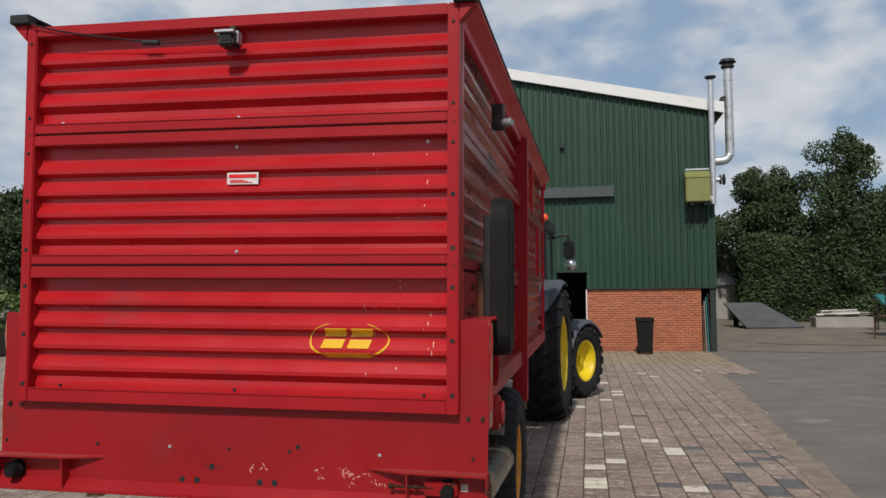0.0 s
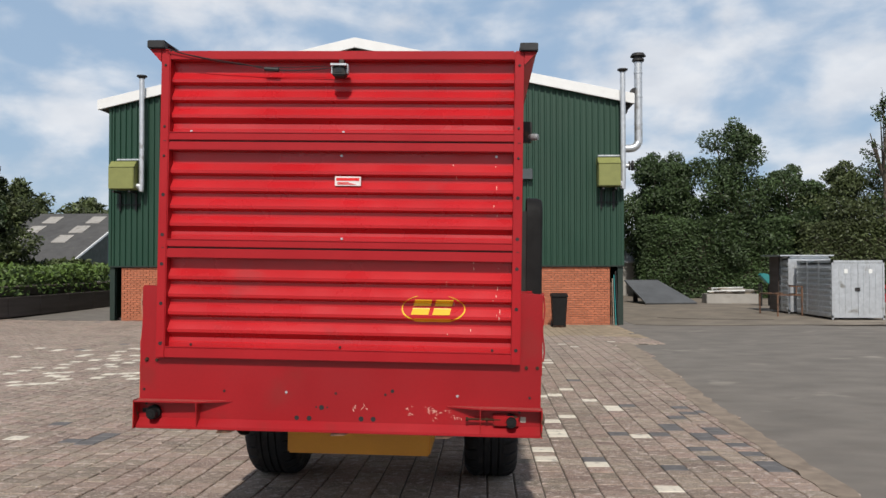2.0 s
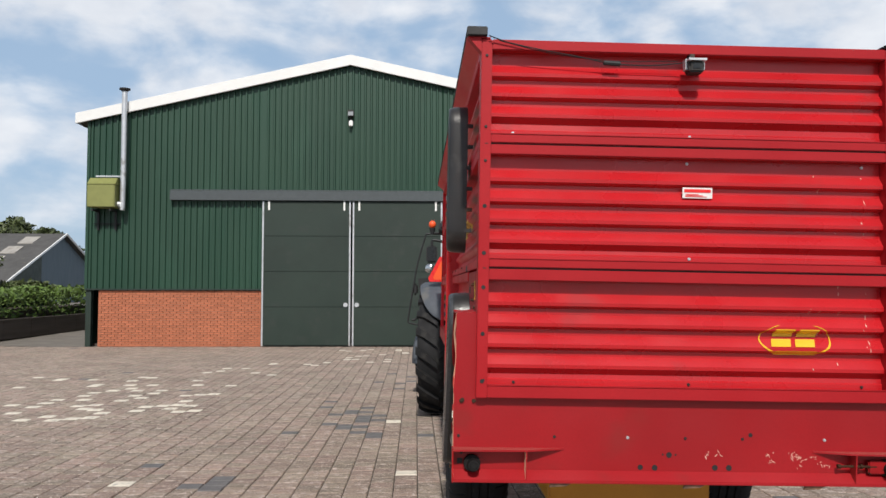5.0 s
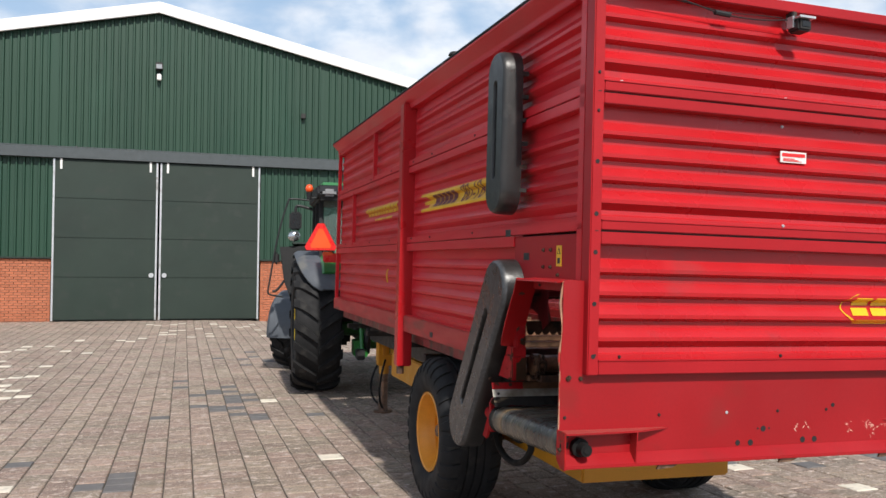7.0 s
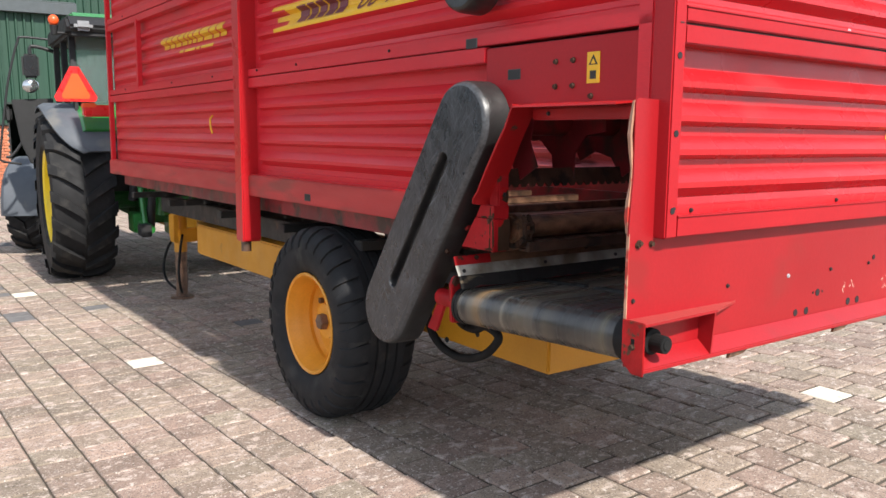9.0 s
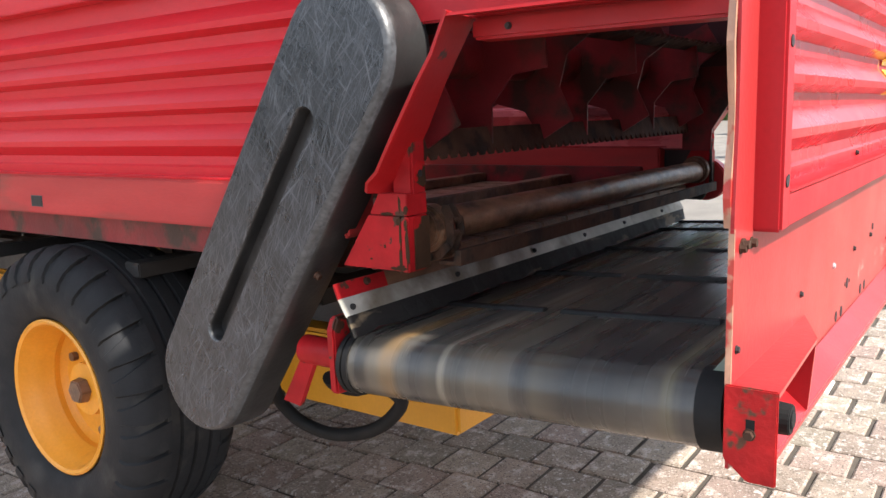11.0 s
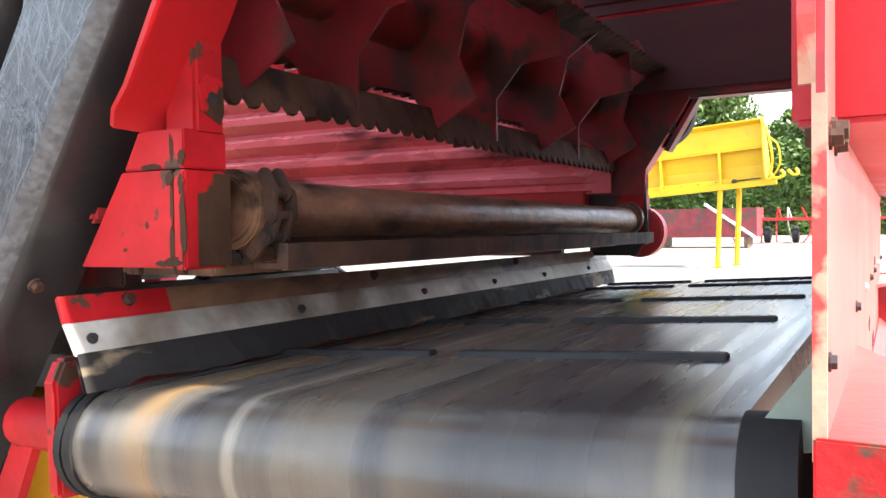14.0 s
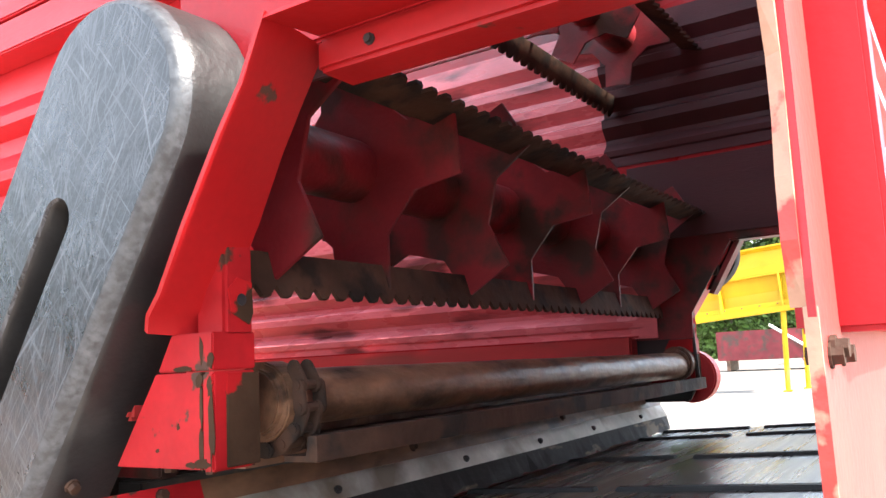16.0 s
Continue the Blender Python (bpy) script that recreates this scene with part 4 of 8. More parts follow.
# sides: two bays of three pressed panels, a post between them, a flared lip on top
SIDEP = DOORP
for s in (-1, 1):
    before = set(bpy.data.objects)

    def place(u, d, z, s=s):
        return (s * (1.028 - d), u, z)
    for k, prof in enumerate(SIDEP):
        for u0, u1 in ((0.075 if k < 2 else 0.845, 3.04), (3.14, 6.14)):
            bm = bmnew()
            sheet(bm, prof, place, u0, u1, 0.005, 0.045, 0.055, 0.050)
            part("side_panel", bm, RED_SIDE if s < 0 else RED_GLOSS_SHADED, wagon, "dulled red pressed side panel with horizontal ribs").data.materials.append(RED_INSIDE)
    for z0, z1 in ((2.937, 2.962), (2.484, 2.529), (2.428, 2.478), (1.884, 1.927), (1.822, 1.878), (1.318, 1.324)):
        for u0, u1 in ((0.075 if z0 > 1.85 else 0.846, 3.035), (3.145, 6.14)):
            bm = bmnew()
            box(bm, *sorted((s * 1.030, s * 0.972)), u0, u1, z0, z1)
            part("side_rail", bm, RED_SIDE if s < 0 else RED_GLOSS_SHADED, wagon, bevel=0.003)
    # outer stiffening strips on the front bay
    for y, z0, z1 in ((4.3, 2.5, 2.93), (5.23, 1.9, 2.45), (6.12, 1.25, 2.97), (3.18, 1.3, 2.97)):
        boxpart("strip", (*sorted((s * 1.036, s * 1.0)), y - 0.02, y + 0.025, z0, z1), RED_SIDE, wagon, "", 0.003)
    boxpart("side_post", (*sorted((s * 1.08, s * 0.965)), 3.035, 3.145, 0.92, 2.985), RED if s < 0 else RED_POST, wagon, "red square post on the side wall", 0.008)
    bm = bmnew()
    cyl(bm, (s * 1.04, 3.09, 0.86), (s * 1.04, 3.09, 0.93), 0.03)
    part("stud", bm, RUST, wagon)
    boxpart("corner_post", (*sorted((s * 1.03, s * 0.96)), 0.072, 0.13, 1.66, 2.98), RED_SIDE, wagon, "", 0.005)
    bm = bmnew()
    prism(bm, [(s * 1.0, 2.925), (s * 1.03, 2.925), (s * 1.035, 2.955), (s * 1.10, 3.015), (s * 1.10, 3.027), (s * 1.0, 2.965)], "y", 0.0, LENGTH)
    for q in bm.verts:
        q.co.z += 0.045 * q.co.y / LENGTH
    part("flared_lip", bm, RED_SIDE, wagon, "flared top edge", bevel=0.003)
    bm = bmnew()
    box(bm, *sorted((s * 1.006, s * 1.105)), -0.03, LENGTH, 3.028, 3.042)
    for q in bm.verts:
        q.co.z += 0.045 * q.co.y / LENGTH
    part("lip_edge", bm, BLACK, wagon, "black capping on the top edge", 0.004)
    bm = bmnew()
    prism(bm, [(s * 1.105, 3.043), (s * 1.006, 3.043), (s * 1.006, 2.999), (s * 1.105, 2.999)], "y", -0.035, 0.02)
    part("end_cap", bm, BLACK, wagon, bevel=0.004)
    bm = bmnew()
    prism(bm, [(s * 1.10, 2.998), (s * 0.99, 2.998), (s * 0.99, 2.9915), (s * 1.033, 2.9915), (s * 1.033, 2.925)], "y", -0.010, 0.05)
    part("gusset", bm, RED_POST, wagon)
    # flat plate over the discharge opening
    boxpart("flat_plate", (*sorted((s * 1.024, s * 1.01)), 0.06, 0.845, 1.655, 1.872), RED_POST if s < 0 else RED_GLOSS_SHADED, wagon, "flat red plate over the side opening", 0.004)
    bm = bmnew()
    rows = []
    for xa, ya, za, xb, yb, zb in ((1.12, 0.580, 1.660, 1.0, 0.594, 1.656), (1.12, 0.619, 1.582, 1.0, 0.634, 1.594), (1.12, 0.657, 1.529, 1.0, 0.673, 1.531), (1.118, 0.722, 1.431, 1.0, 0.718, 1.445), (1.112, 0.775, 1.352, 1.003, 0.765, 1.365), (1.100, 0.812, 1.328, 1.008, 0.785, 1.325), (1.098, 0.817, 1.308, 1.009, 0.793, 1.300)):
        rows.append([bm.verts.new(q) for q in ((s * xa, ya, za), (s * xb, yb, zb), (s * xb, yb + 0.006, zb + 0.004), (s * xa, ya + 0.006, za + 0.004))])
    for a, b in zip(rows, rows[1:]):
        for i in range(4):
            j = (i + 1) % 4
            bm.faces.new((a[i], a[j], b[j], b[i]))
    bm.faces.new(rows[0])
    bm.faces.new(rows[-1][::-1])
    part("brace", bm, RED_BRACE if s < 0 else RED, wagon, "slanted red deflector plate at the opening, chipped at its foot", smooth=True)
    bm = bmnew()
    prism(bm, [(s * 1.12, 1.652), (s * 1.118, 1.658), (s * 1.0245, 1.668), (s * 1.0245, 1.661)], "y", 0.125, 0.584)
    part("hood", bm, RED_BRACE if s < 0 else RED, wagon, "narrow red hood over the opening")
    # Far flange and corner plate: muck and inner shade share the dark red.
    if s > 0:
        bm = bmnew()
        prism(bm, [(0.531, 1.65), (0.545, 1.655), (0.668, 1.45), (0.652, 1.445)], "x", *sorted((s * 1.041, s * 0.985)))
        part("brace_flange", bm, MUCK, wagon)
    if s > 0:
        bm = bmnew()
        prism(bm, [(0.56, 1.655), (0.73, 1.39), (0.735, 1.307), (0.93, 1.307), (0.93, 1.66)], "x", *sorted((s * 1.0, s * 0.992)))
        part("corner_plate", bm, MUCK, wagon)
    # Added dark sheet that lays the rear corner's shade over the inner wall.
    boxpart("inner_lining", (*sorted((s * 0.958, s * 0.951)), 0.1, 0.9, 1.64, 2.35 if s < 0 else 1.9), SHADE_LINING, wagon, "added inner sheet with muck and shade in its colour", 0)
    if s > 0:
        # Ribbed copy of the far wall, added in the shade colour.
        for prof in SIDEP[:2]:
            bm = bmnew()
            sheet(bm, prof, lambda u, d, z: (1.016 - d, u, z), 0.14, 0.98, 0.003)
            part("inner_lining", bm, SHADE_LINING, wagon, "added ribbed inner sheet with muck and shade in its colour").data.materials.append(SHADE_LINING)
    # The far head is darkened likewise for the shade inside.
    boxpart("opening_head", (*sorted((s * 1.03, s * 0.96)), 0.06, 0.585, 1.612, 1.654), RED_BRACE if s < 0 else MUCK, wagon, "", 0.006)
    bolt(s * 1.031, 0.50, 1.633, (s, 0, 0))
    bm = bmnew()
    prism(bm, [(0.7566, 1.138), (0.925, 1.138), (0.845, 1.2568), (0.7566, 1.2568)], "x", *sorted((s * 1.065, s * 0.99)))
    part("frame_end", bm, RED_CHIP, wagon, "worn red frame end with bare rusty edges", 0.0015)
    boxpart("frame_end", (*sorted((s * 1.065, s * 0.992)), 0.735, 0.756, 1.136, 1.2568), RED_CHIP, wagon, "", 0.003)
    bm = bmnew()
    prism(bm, [(0.737, 1.2585), (0.842, 1.2585), (0.815, 1.306), (0.737, 1.306)], "x", *sorted((s * 1.064, s * 0.992)))
    part("frame_cap", bm, RED_CHIP, wagon, bevel=0.002)
    if s < 0:
        chips = random.Random(6)
        for cy, cz, ry, rz, xx in ((0.757, 1.165, 0.004, 0.03, 1.0656), (0.757, 1.215, 0.003, 0.028, 1.0656), (0.760, 1.247, 0.006, 0.010, 1.0656), (0.755, 1.145, 0.016, 0.006, 1.0656), (0.739, 1.19, 0.006, 0.05, 1.0656),
                                   (0.741, 1.24, 0.005, 0.014, 1.0656), (0.775, 1.143, 0.010, 0.004, 1.0656), (0.757, 1.285, 0.004, 0.018, 1.0646), (0.79, 1.262, 0.018, 0.004, 1.0646), (0.741, 1.27, 0.006, 0.012, 1.0646), (0.80, 1.19, 0.003, 0.004, 1.0656), (0.84, 1.16, 0.004, 0.003, 1.0656)):
            bm = bmnew()
            pts = []
            for k in range(13):
                q = math.tau * k / 13
                f = chips.uniform(0.65, 1.2)
                pts.append((cy + ry * f * math.cos(q), cz + rz * f * math.sin(q)))
            prism(bm, pts, "x", -xx, -xx + 0.0012)
            part("rust_chip", bm, BARE, wagon)
    boxpart("jamb", (*sorted((s * 1.045, s * 0.995)), 0.735, 0.79, 1.300, 1.50), RED_CHIP, wagon, "", 0.005)
    boxpart("bare_end", (*sorted((s * 1.045, s * 0.99)), 0.7325, 0.7355, 1.139, 1.254), BARE, wagon, "rusty bare end plate", 0.001)
    bm = bmnew()
    prism(bm, [(s * 1.005, 1.315), (s * 1.035, 1.33), (s * 1.04, 1.36), (s * 1.025, 1.375), (s * 1.0, 1.37), (s * 0.998, 1.33)], "y", 0.7335, 0.7352)
    part("bare_patch", bm, BARE, wagon)
    bm = bmnew()
    cyl(bm, (s * 1.018, 0.7328, 1.347), (s * 1.018, 0.7338, 1.347), 0.008, seg=12)
    part("bolt_hole", bm, BLACK, wagon)
    for x, y in ((1.03, 0.78), (1.03, 0.86)):
        bolt(s * x, y, 1.138, (0, 0, -1), src=nut0)
    boxpart("side_beam", (*sorted((s * 1.04, s * 0.94)), 0.93, 6.18, 1.195, 1.318), BEAM, wagon, "faded red side beam along the floor", 0.006)
    boxpart("floor_sill", (*sorted((s * 0.938, s * 0.90)), 1.0, 6.1, 1.1, 1.24), MUCK, wagon, "", 0.004)
    for y in (0.62, 0.72, 0.86):
        bolt(s * 1.03, y + 0.4, 2.52, (s, 0, 0))
    for y in (1.5, 2.4, 2.9, 3.6, 4.4, 5.6):
        bolt(s * 1.03, y, 1.915, (s, 0, 0))
        bolt(s * 1.03, y, 2.505, (s, 0, 0))
    for dy in (0.397, 0.477):
        for z in (1.721, 1.802):
            bolt(s * 1.024, dy, z, (s, 0, 0), src=nut0)
    bolt(s * 1.024, 0.315, 1.685, (s, 0, 0), src=nut0)
    if s > 0:
        # this wall stands a little nearer to the middle and lower than the other
        for ob in set(bpy.data.objects) - before:
            if ob.parent is wagon:
                ob.matrix_basis = pose(-0.026, 0, -0.014) @ ob.matrix_basis

bm = bmnew()
box(bm, -0.965, 0.938, 6.12, 6.15, 1.2, 2.98)
for x in (-0.66, -0.22, 0.22, 0.66):
    box(bm, x - 0.03, x + 0.03, 6.09, 6.19, 1.2, 2.96)
part("front_wall", bm, RED_DIRTY, wagon, "", 0.004)
boxpart("front_rail", (-1.03, 1.03, 6.1, 6.2, 2.93, 3.0), RED_SIDE, wagon, "", 0.006)
# slatted floor with its chain bars
plank = None
for i in range(12):
    if plank is None:
        bm = bmnew()
        box(bm, -0.075, 0.075, 0.82, 6.1, 1.12, 1.15)
        plank = part("floor_plank", bm, RUST, wagon, "", 0.003)
        plank.matrix_basis = pose(-0.86, 0, 0)
    else:
        again(plank, "floor_plank", pose(-0.86 + 0.156 * i, 0, 0))
slat = boxpart("chain_slat", (-0.93, 0.93, -0.03, 0.03, 1.152, 1.19), RUST, wagon, "", 0.004)
slat.matrix_basis = pose(0, 0.9, 0)
for i in range(1, 12):
    again(slat, "chain_slat", pose(0, 0.9 + 0.45 * i, 0))
bm = bmnew()
rough_mud = random.Random(12)
rings = []
for k in range(25):
    u = k / 24
    rings.append([bm.verts.new((-0.90 + 1.85 * u, 0.79 + r * math.cos(a), 1.215 - 0.01 * u + r * math.sin(a))) for r, a in [(0.0415 * rough_mud.uniform(0.975, 1.015), radians(22.5 * i)) for i in range(16)]])
for p, q in zip(rings, rings[1:]):
    for i in range(16):
        j = (i + 1) % 16
        bm.faces.new((p[i], p[j], q[j], q[i]))
bm.faces.new(rings[0])
bm.faces.new(rings[-1][::-1])
part("drive_shaft", bm, SHAFT, wagon, "mud-caked rusty drive shaft of the floor chain", smooth=True)
bm = bmnew()
prism(bm, [(0.70, 1.13), (0.76, 1.13), (0.76, 1.138), (0.72, 1.138), (0.715, 1.165), (0.70, 1.165)], "x", -0.92, 0.95)
part("angle_bar", bm, KNIFE, wagon, "rusty angle bar")
for x in (-0.915, 0.955):
    bm = bmnew()
    cyl(bm, (x - 0.02, 0.79, 1.212), (x + 0.02, 0.79, 1.212), 0.056, seg=18)
    cyl(bm, (x - 0.03, 0.79, 1.212), (x + 0.03, 0.79, 1.212), 0.046, seg=18)
    part("sprocket", bm, SHAFT, wagon, bevel=0.003)
# floor chain: paired link plates joined by pins, running round the sprocket
for k in range(7):
    a = radians(150 + 26 * k)
    cy, cz = 0.79 + 0.066 * math.cos(a), 1.212 + 0.066 * math.sin(a)
    ty, tz = -math.sin(a) * 0.014, math.cos(a) * 0.014
    for x in (-0.925, -0.885) if k % 2 else (-0.918, -0.892):
        bm = bmnew()
        prism(bm, stadium((cy - ty, cz - tz), (cy + ty, cz + tz), 0.011, 6), "x", x - 0.003, x + 0.003)
        part("chain_link", bm, KNIFE, wagon, bevel=0.001)
    bm = bmnew()
    cyl(bm, (-0.93, cy + ty, cz + tz), (-0.88, cy + ty, cz + tz), 0.007, seg=8)
    part("chain_pin", bm, KNIFE, wagon)


# shredding rotors
def rotor(y, z, turn, radius=0.27, spread=0.97):
    bm = bmnew()
    cyl(bm, (-0.955, y, z), (0.93, y, z), 0.06, seg=16)
    r = part("rotor_shaft", bm, MUCK, wagon, "dirty red shredding rotor", smooth=True)
    n = 7
    for i in range(n):
        x = -0.86 + 1.72 * i / (n - 1)
        bm = bmnew()
        a0 = turn + 26 * (i % 2)
        pts = []
        for k in range(4):
            a = radians(a0 + 90 * k)
            for da, rr in ((-26, 0.62 * spread), (-14, spread), (14, spread), (26, 0.62 * spread)):
                b = a + radians(da)
                pts.append((y + radius * rr * math.cos(b), z + radius * rr * math.sin(b)))
        prism(bm, pts, "x", x - 0.004, x + 0.004)
        part("blade_plate", bm, MUCK, r, bevel=0.001)
    for k in range(4):
        a = radians(turn + 13 + 90 * k)
        cy, cz = y + radius * math.cos(a), z + radius * math.sin(a)
        bm = bmnew()
        t = Vector((0, -math.sin(a), math.cos(a)))
        o = Vector((0, math.cos(a), math.sin(a)))
        pts = []
        teeth = 44
        for i in range(teeth):
            x0, w = -0.95 + 1.9 * i / teeth, 1.9 / teeth
            pts += [(x0, 0.0), (x0 + w * 0.25, 0.018), (x0 + w * 0.6, 0.018)]
        pts += [(0.95, 0.0)]
        top = [Vector((x, cy, cz)) + o * d for x, d in pts]
        low = [Vector((x, cy, cz)) - o * 0.055 for x, d in pts]
        ring = []
        for side in (-0.004, 0.004):
            ring.append(([bm.verts.new(p + t * side) for p in top], [bm.verts.new(p + t * side) for p in low]))
        for (ta, la), (tb, lb) in ((ring[0], ring[1]),):
            for i in range(len(pts) - 1):
                bm.faces.new((ta[i], ta[i + 1], la[i + 1], la[i]))
                bm.faces.new((tb[i + 1], tb[i], lb[i], lb[i + 1]))
                bm.faces.new((ta[i + 1], ta[i], tb[i], tb[i + 1]))
                bm.faces.new((la[i], la[i + 1], lb[i + 1], lb[i]))
        part("knife_bar", bm, KNIFE, r, "dark toothed knife bar")
    return r


rotor(0.90, 1.62, 60, 0.25)
rotor(0.86, 2.34, 7, 0.25, 0.72)
rotor(0.95, 2.75, 5, 0.2, 0.72)
for s in (-1, 1):
    bm = bmnew()
    cyl(bm, (s * 0.935 - 0.012, 0.90, 1.62), (s * 0.95 - 0.012, 0.90, 1.62), 0.1, seg=20)
    part("rotor_bearing", bm, DARK, wagon)

# rear skirt plate with its ears, lip and brackets
SKY = SKIRT_Y
bm = bmnew()
prism(bm, [(-1.135, 0.885), (1.12, 0.885), (1.125, 1.63), (1.122, 1.652), (0.99, 1.655), (0.99, 1.275), (-1.03, 1.275), (-1.03, 1.665), (-1.12, 1.668), (-1.13, 1.655), (-1.128, 1.45), (-1.138, 1.3)], "y", SKY, SKY + 0.006)
skirt = part("skirt_plate", bm, RED_SKIRT, wagon, "plain red rear skirt plate with scuffs and holes")
for s in (-1, 1):
    # folded edge of the ear
    bm = bmnew()
    zs = [1.28 + 0.0475 * k for k in range(9)]
    rows = []
    for k, z in enumerate(zs):
        w = s * 0.006 * math.sin(k * 1.3)
        rows.append([bm.verts.new(p) for p in ((s * 1.128 + w, SKY + 0.006, z), (s * 1.136 + w, SKY + 0.006, z), (s * 1.132 + w * 1.6, SKY + 0.018, z), (s * 1.126 + w * 1.6, SKY + 0.018, z))])
    for a, b in zip(rows, rows[1:]):
        for i in range(4):
            j = (i + 1) % 4
            bm.faces.new((a[i], a[j], b[j], b[i]))
    bm.faces.new(rows[0])
    bm.faces.new(rows[-1][::-1])
    part("ear_fold", bm, PALE_GLARE if s < 0 else RED_SKIRT, skirt)
bm = bmnew()
prism(bm, [(SKY, 0.925), (SKY - 0.05, 0.882), (SKY - 0.05, 0.868), (SKY + 0.006, 0.905)], "x", -1.135, 1.12)
part("lower_lip", bm, RED_SKIRT, skirt, bevel=0.003)
for s in (-1, 1):
    bm = bmnew()
    e = 1.136 if s < 0 else 1.121
    prism(bm, [(SKY + 0.008, 0.905), (SKY - 0.03, 0.872), (SKY - 0.075, 0.872), (SKY - 0.075, 1.03), (SKY + 0.008, 1.03)], "x", *sorted((s * e, s * (e + 0.006))))
    part("side_flange", bm, RED_RUSTY, skirt, "worn flange at the skirt's corner", 0.002)
    boxpart("slot", (*sorted((s * (e + 0.0062), s * (e + 0.0068))), SKY - 0.041, SKY - 0.027, 0.946, 0.978), PLASTIC_PLAIN, skirt, "", 0)
    bolt(s * (e + 0.0062), SKY - 0.033, 0.953, (s, 0, 0), src=nut0)
    bm = bmnew()
    prism(bm, [(s * e, SKY - 0.075), (s * 0.78, SKY - 0.06), (s * 0.60, SKY), (s * e, SKY)], "z", 1.018, 1.026)
    part("ledge", bm, RED_SKIRT, skirt)
    bm = bmnew()
    prism(bm, [(SKY, 1.017), (SKY - 0.06, 1.017), (SKY - 0.05, 0.885), (SKY, 0.90)], "x", s * 0.79 - 0.003, s * 0.79 + 0.003)
    part("rib", bm, RED_SKIRT, skirt)
    cx = -1.045 if s < 0 else 0.955
    bm = bmnew()
    cyl(bm, (cx, SKY, 0.955), (cx, SKY - 0.03, 0.955), 0.040, seg=20)
    cyl(bm, (cx + 0.005, SKY - 0.03, 0.952), (cx + 0.005, SKY - 0.075, 0.952), 0.029, 0.026, 20)
    cyl(bm, (cx + 0.005, SKY - 0.075, 0.952), (cx + 0.005, SKY - 0.078, 0.952), 0.018, 0.016, 14)
    part("bearing_cap", bm, PLASTIC_PLAIN, skirt, "black rubber bearing cap", 0.003)
    for dz in (-0.045, 0.045):
        bolt(cx - s * -0.05, SKY, 0.955 + dz, (0, -1, 0), wagon)
    # Right slot filled with pale steel for the bright ground seen through it.
    boxpart("slot", (cx + s * 0.055, cx + s * 0.085, SKY - 0.003, SKY - 0.0005, 0.945, 0.975) if s > 0 else (cx - 0.07, cx - 0.045, SKY - 0.003, SKY - 0.0005, 0.95, 0.975), STRIP if s > 0 else BLACK, skirt, "", 0)
boxpart("bare_edge", (-1.1378, -1.1352, SKY - 0.001, SKY + 0.0088, 1.012, 1.28), PALE_GLARE, skirt, "", 0)
bm = bmnew()
prism(bm, [(SKY + 0.006, 1.2), (SKY + 0.125, 1.2), (SKY + 0.125, 1.636), (SKY + 0.006, 1.652)], "x", 1.121, 1.127)
part("ear_return", bm, RED_SKIRT, skirt, "folded return of the skirt's ear", 0.002)
# Added thin plate: sky glare on the inner face, put into its colour.
bm = bmnew()
prism(bm, [(-1.133, 0.90), (-0.7, 0.90), (-0.7, 1.235), (-1.02, 1.235), (-1.03, 1.262), (-1.132, 1.262)], "y", SKY + 0.0066, SKY + 0.0086)
part("worn_inner_face", bm, PALE_GLARE, skirt, "added pale inner face, glare in its colour, with chipped red paint")
# belt tensioner
boxpart("tensioner_block", (0.86, 1.0, SKY - 0.035, SKY - 0.004, 0.925, 0.99), RED_CHIP, skirt, "red belt tensioner block", 0.006)
bm = bmnew()
cyl(bm, (0.72, SKY - 0.03, 0.962), (0.9, SKY - 0.03, 0.962), 0.006, seg=10)
cyl(bm, (0.71, SKY - 0.03, 0.962), (0.725, SKY - 0.03, 0.962), 0.012, seg=6)
cyl(bm, (0.82, SKY - 0.03, 0.962), (0.832, SKY - 0.03, 0.962), 0.012, seg=6)
part("tension_rod", bm, BARE, skirt, "threaded steel rod")
for x in (-1.11, -0.65, -0.297, -0.017, 0.261, 0.662, 1.06):
    bolt(x, SKY, 1.08, (0, -1, 0), src=stud0 if x in (-0.297, 0.662) else None)
for s in (-1, 1):
    for x in (1.1, 1.04):
        bolt(s * x, SKY, 1.245, (0, -1, 0), src=nut0)
        bolt(s * x, SKY + 0.006, 1.245, (0, 1, 0), src=nut0)
for x, z, r in ((-0.235, 0.94, 0.013), (-0.165, 0.939, 0.014), (-0.096, 1.0, 0.014), (0.127, 0.942, 0.014), (0.195, 0.942, 0.014), (-0.126, 1.002, 0.005), (-0.064, 1.001, 0.005)):
    bm = bmnew()
    cyl(bm, (x, SKY - 0.0012, z), (x, SKY + 0.001, z), r, seg=14)
    part("plug_hole", bm, BLACK, skirt)
rnd = random.Random(4)
SCUFF = surf("bare_scuff", (0.72, 0.42, 0.34), 0.6, var=0.2, scale=30)
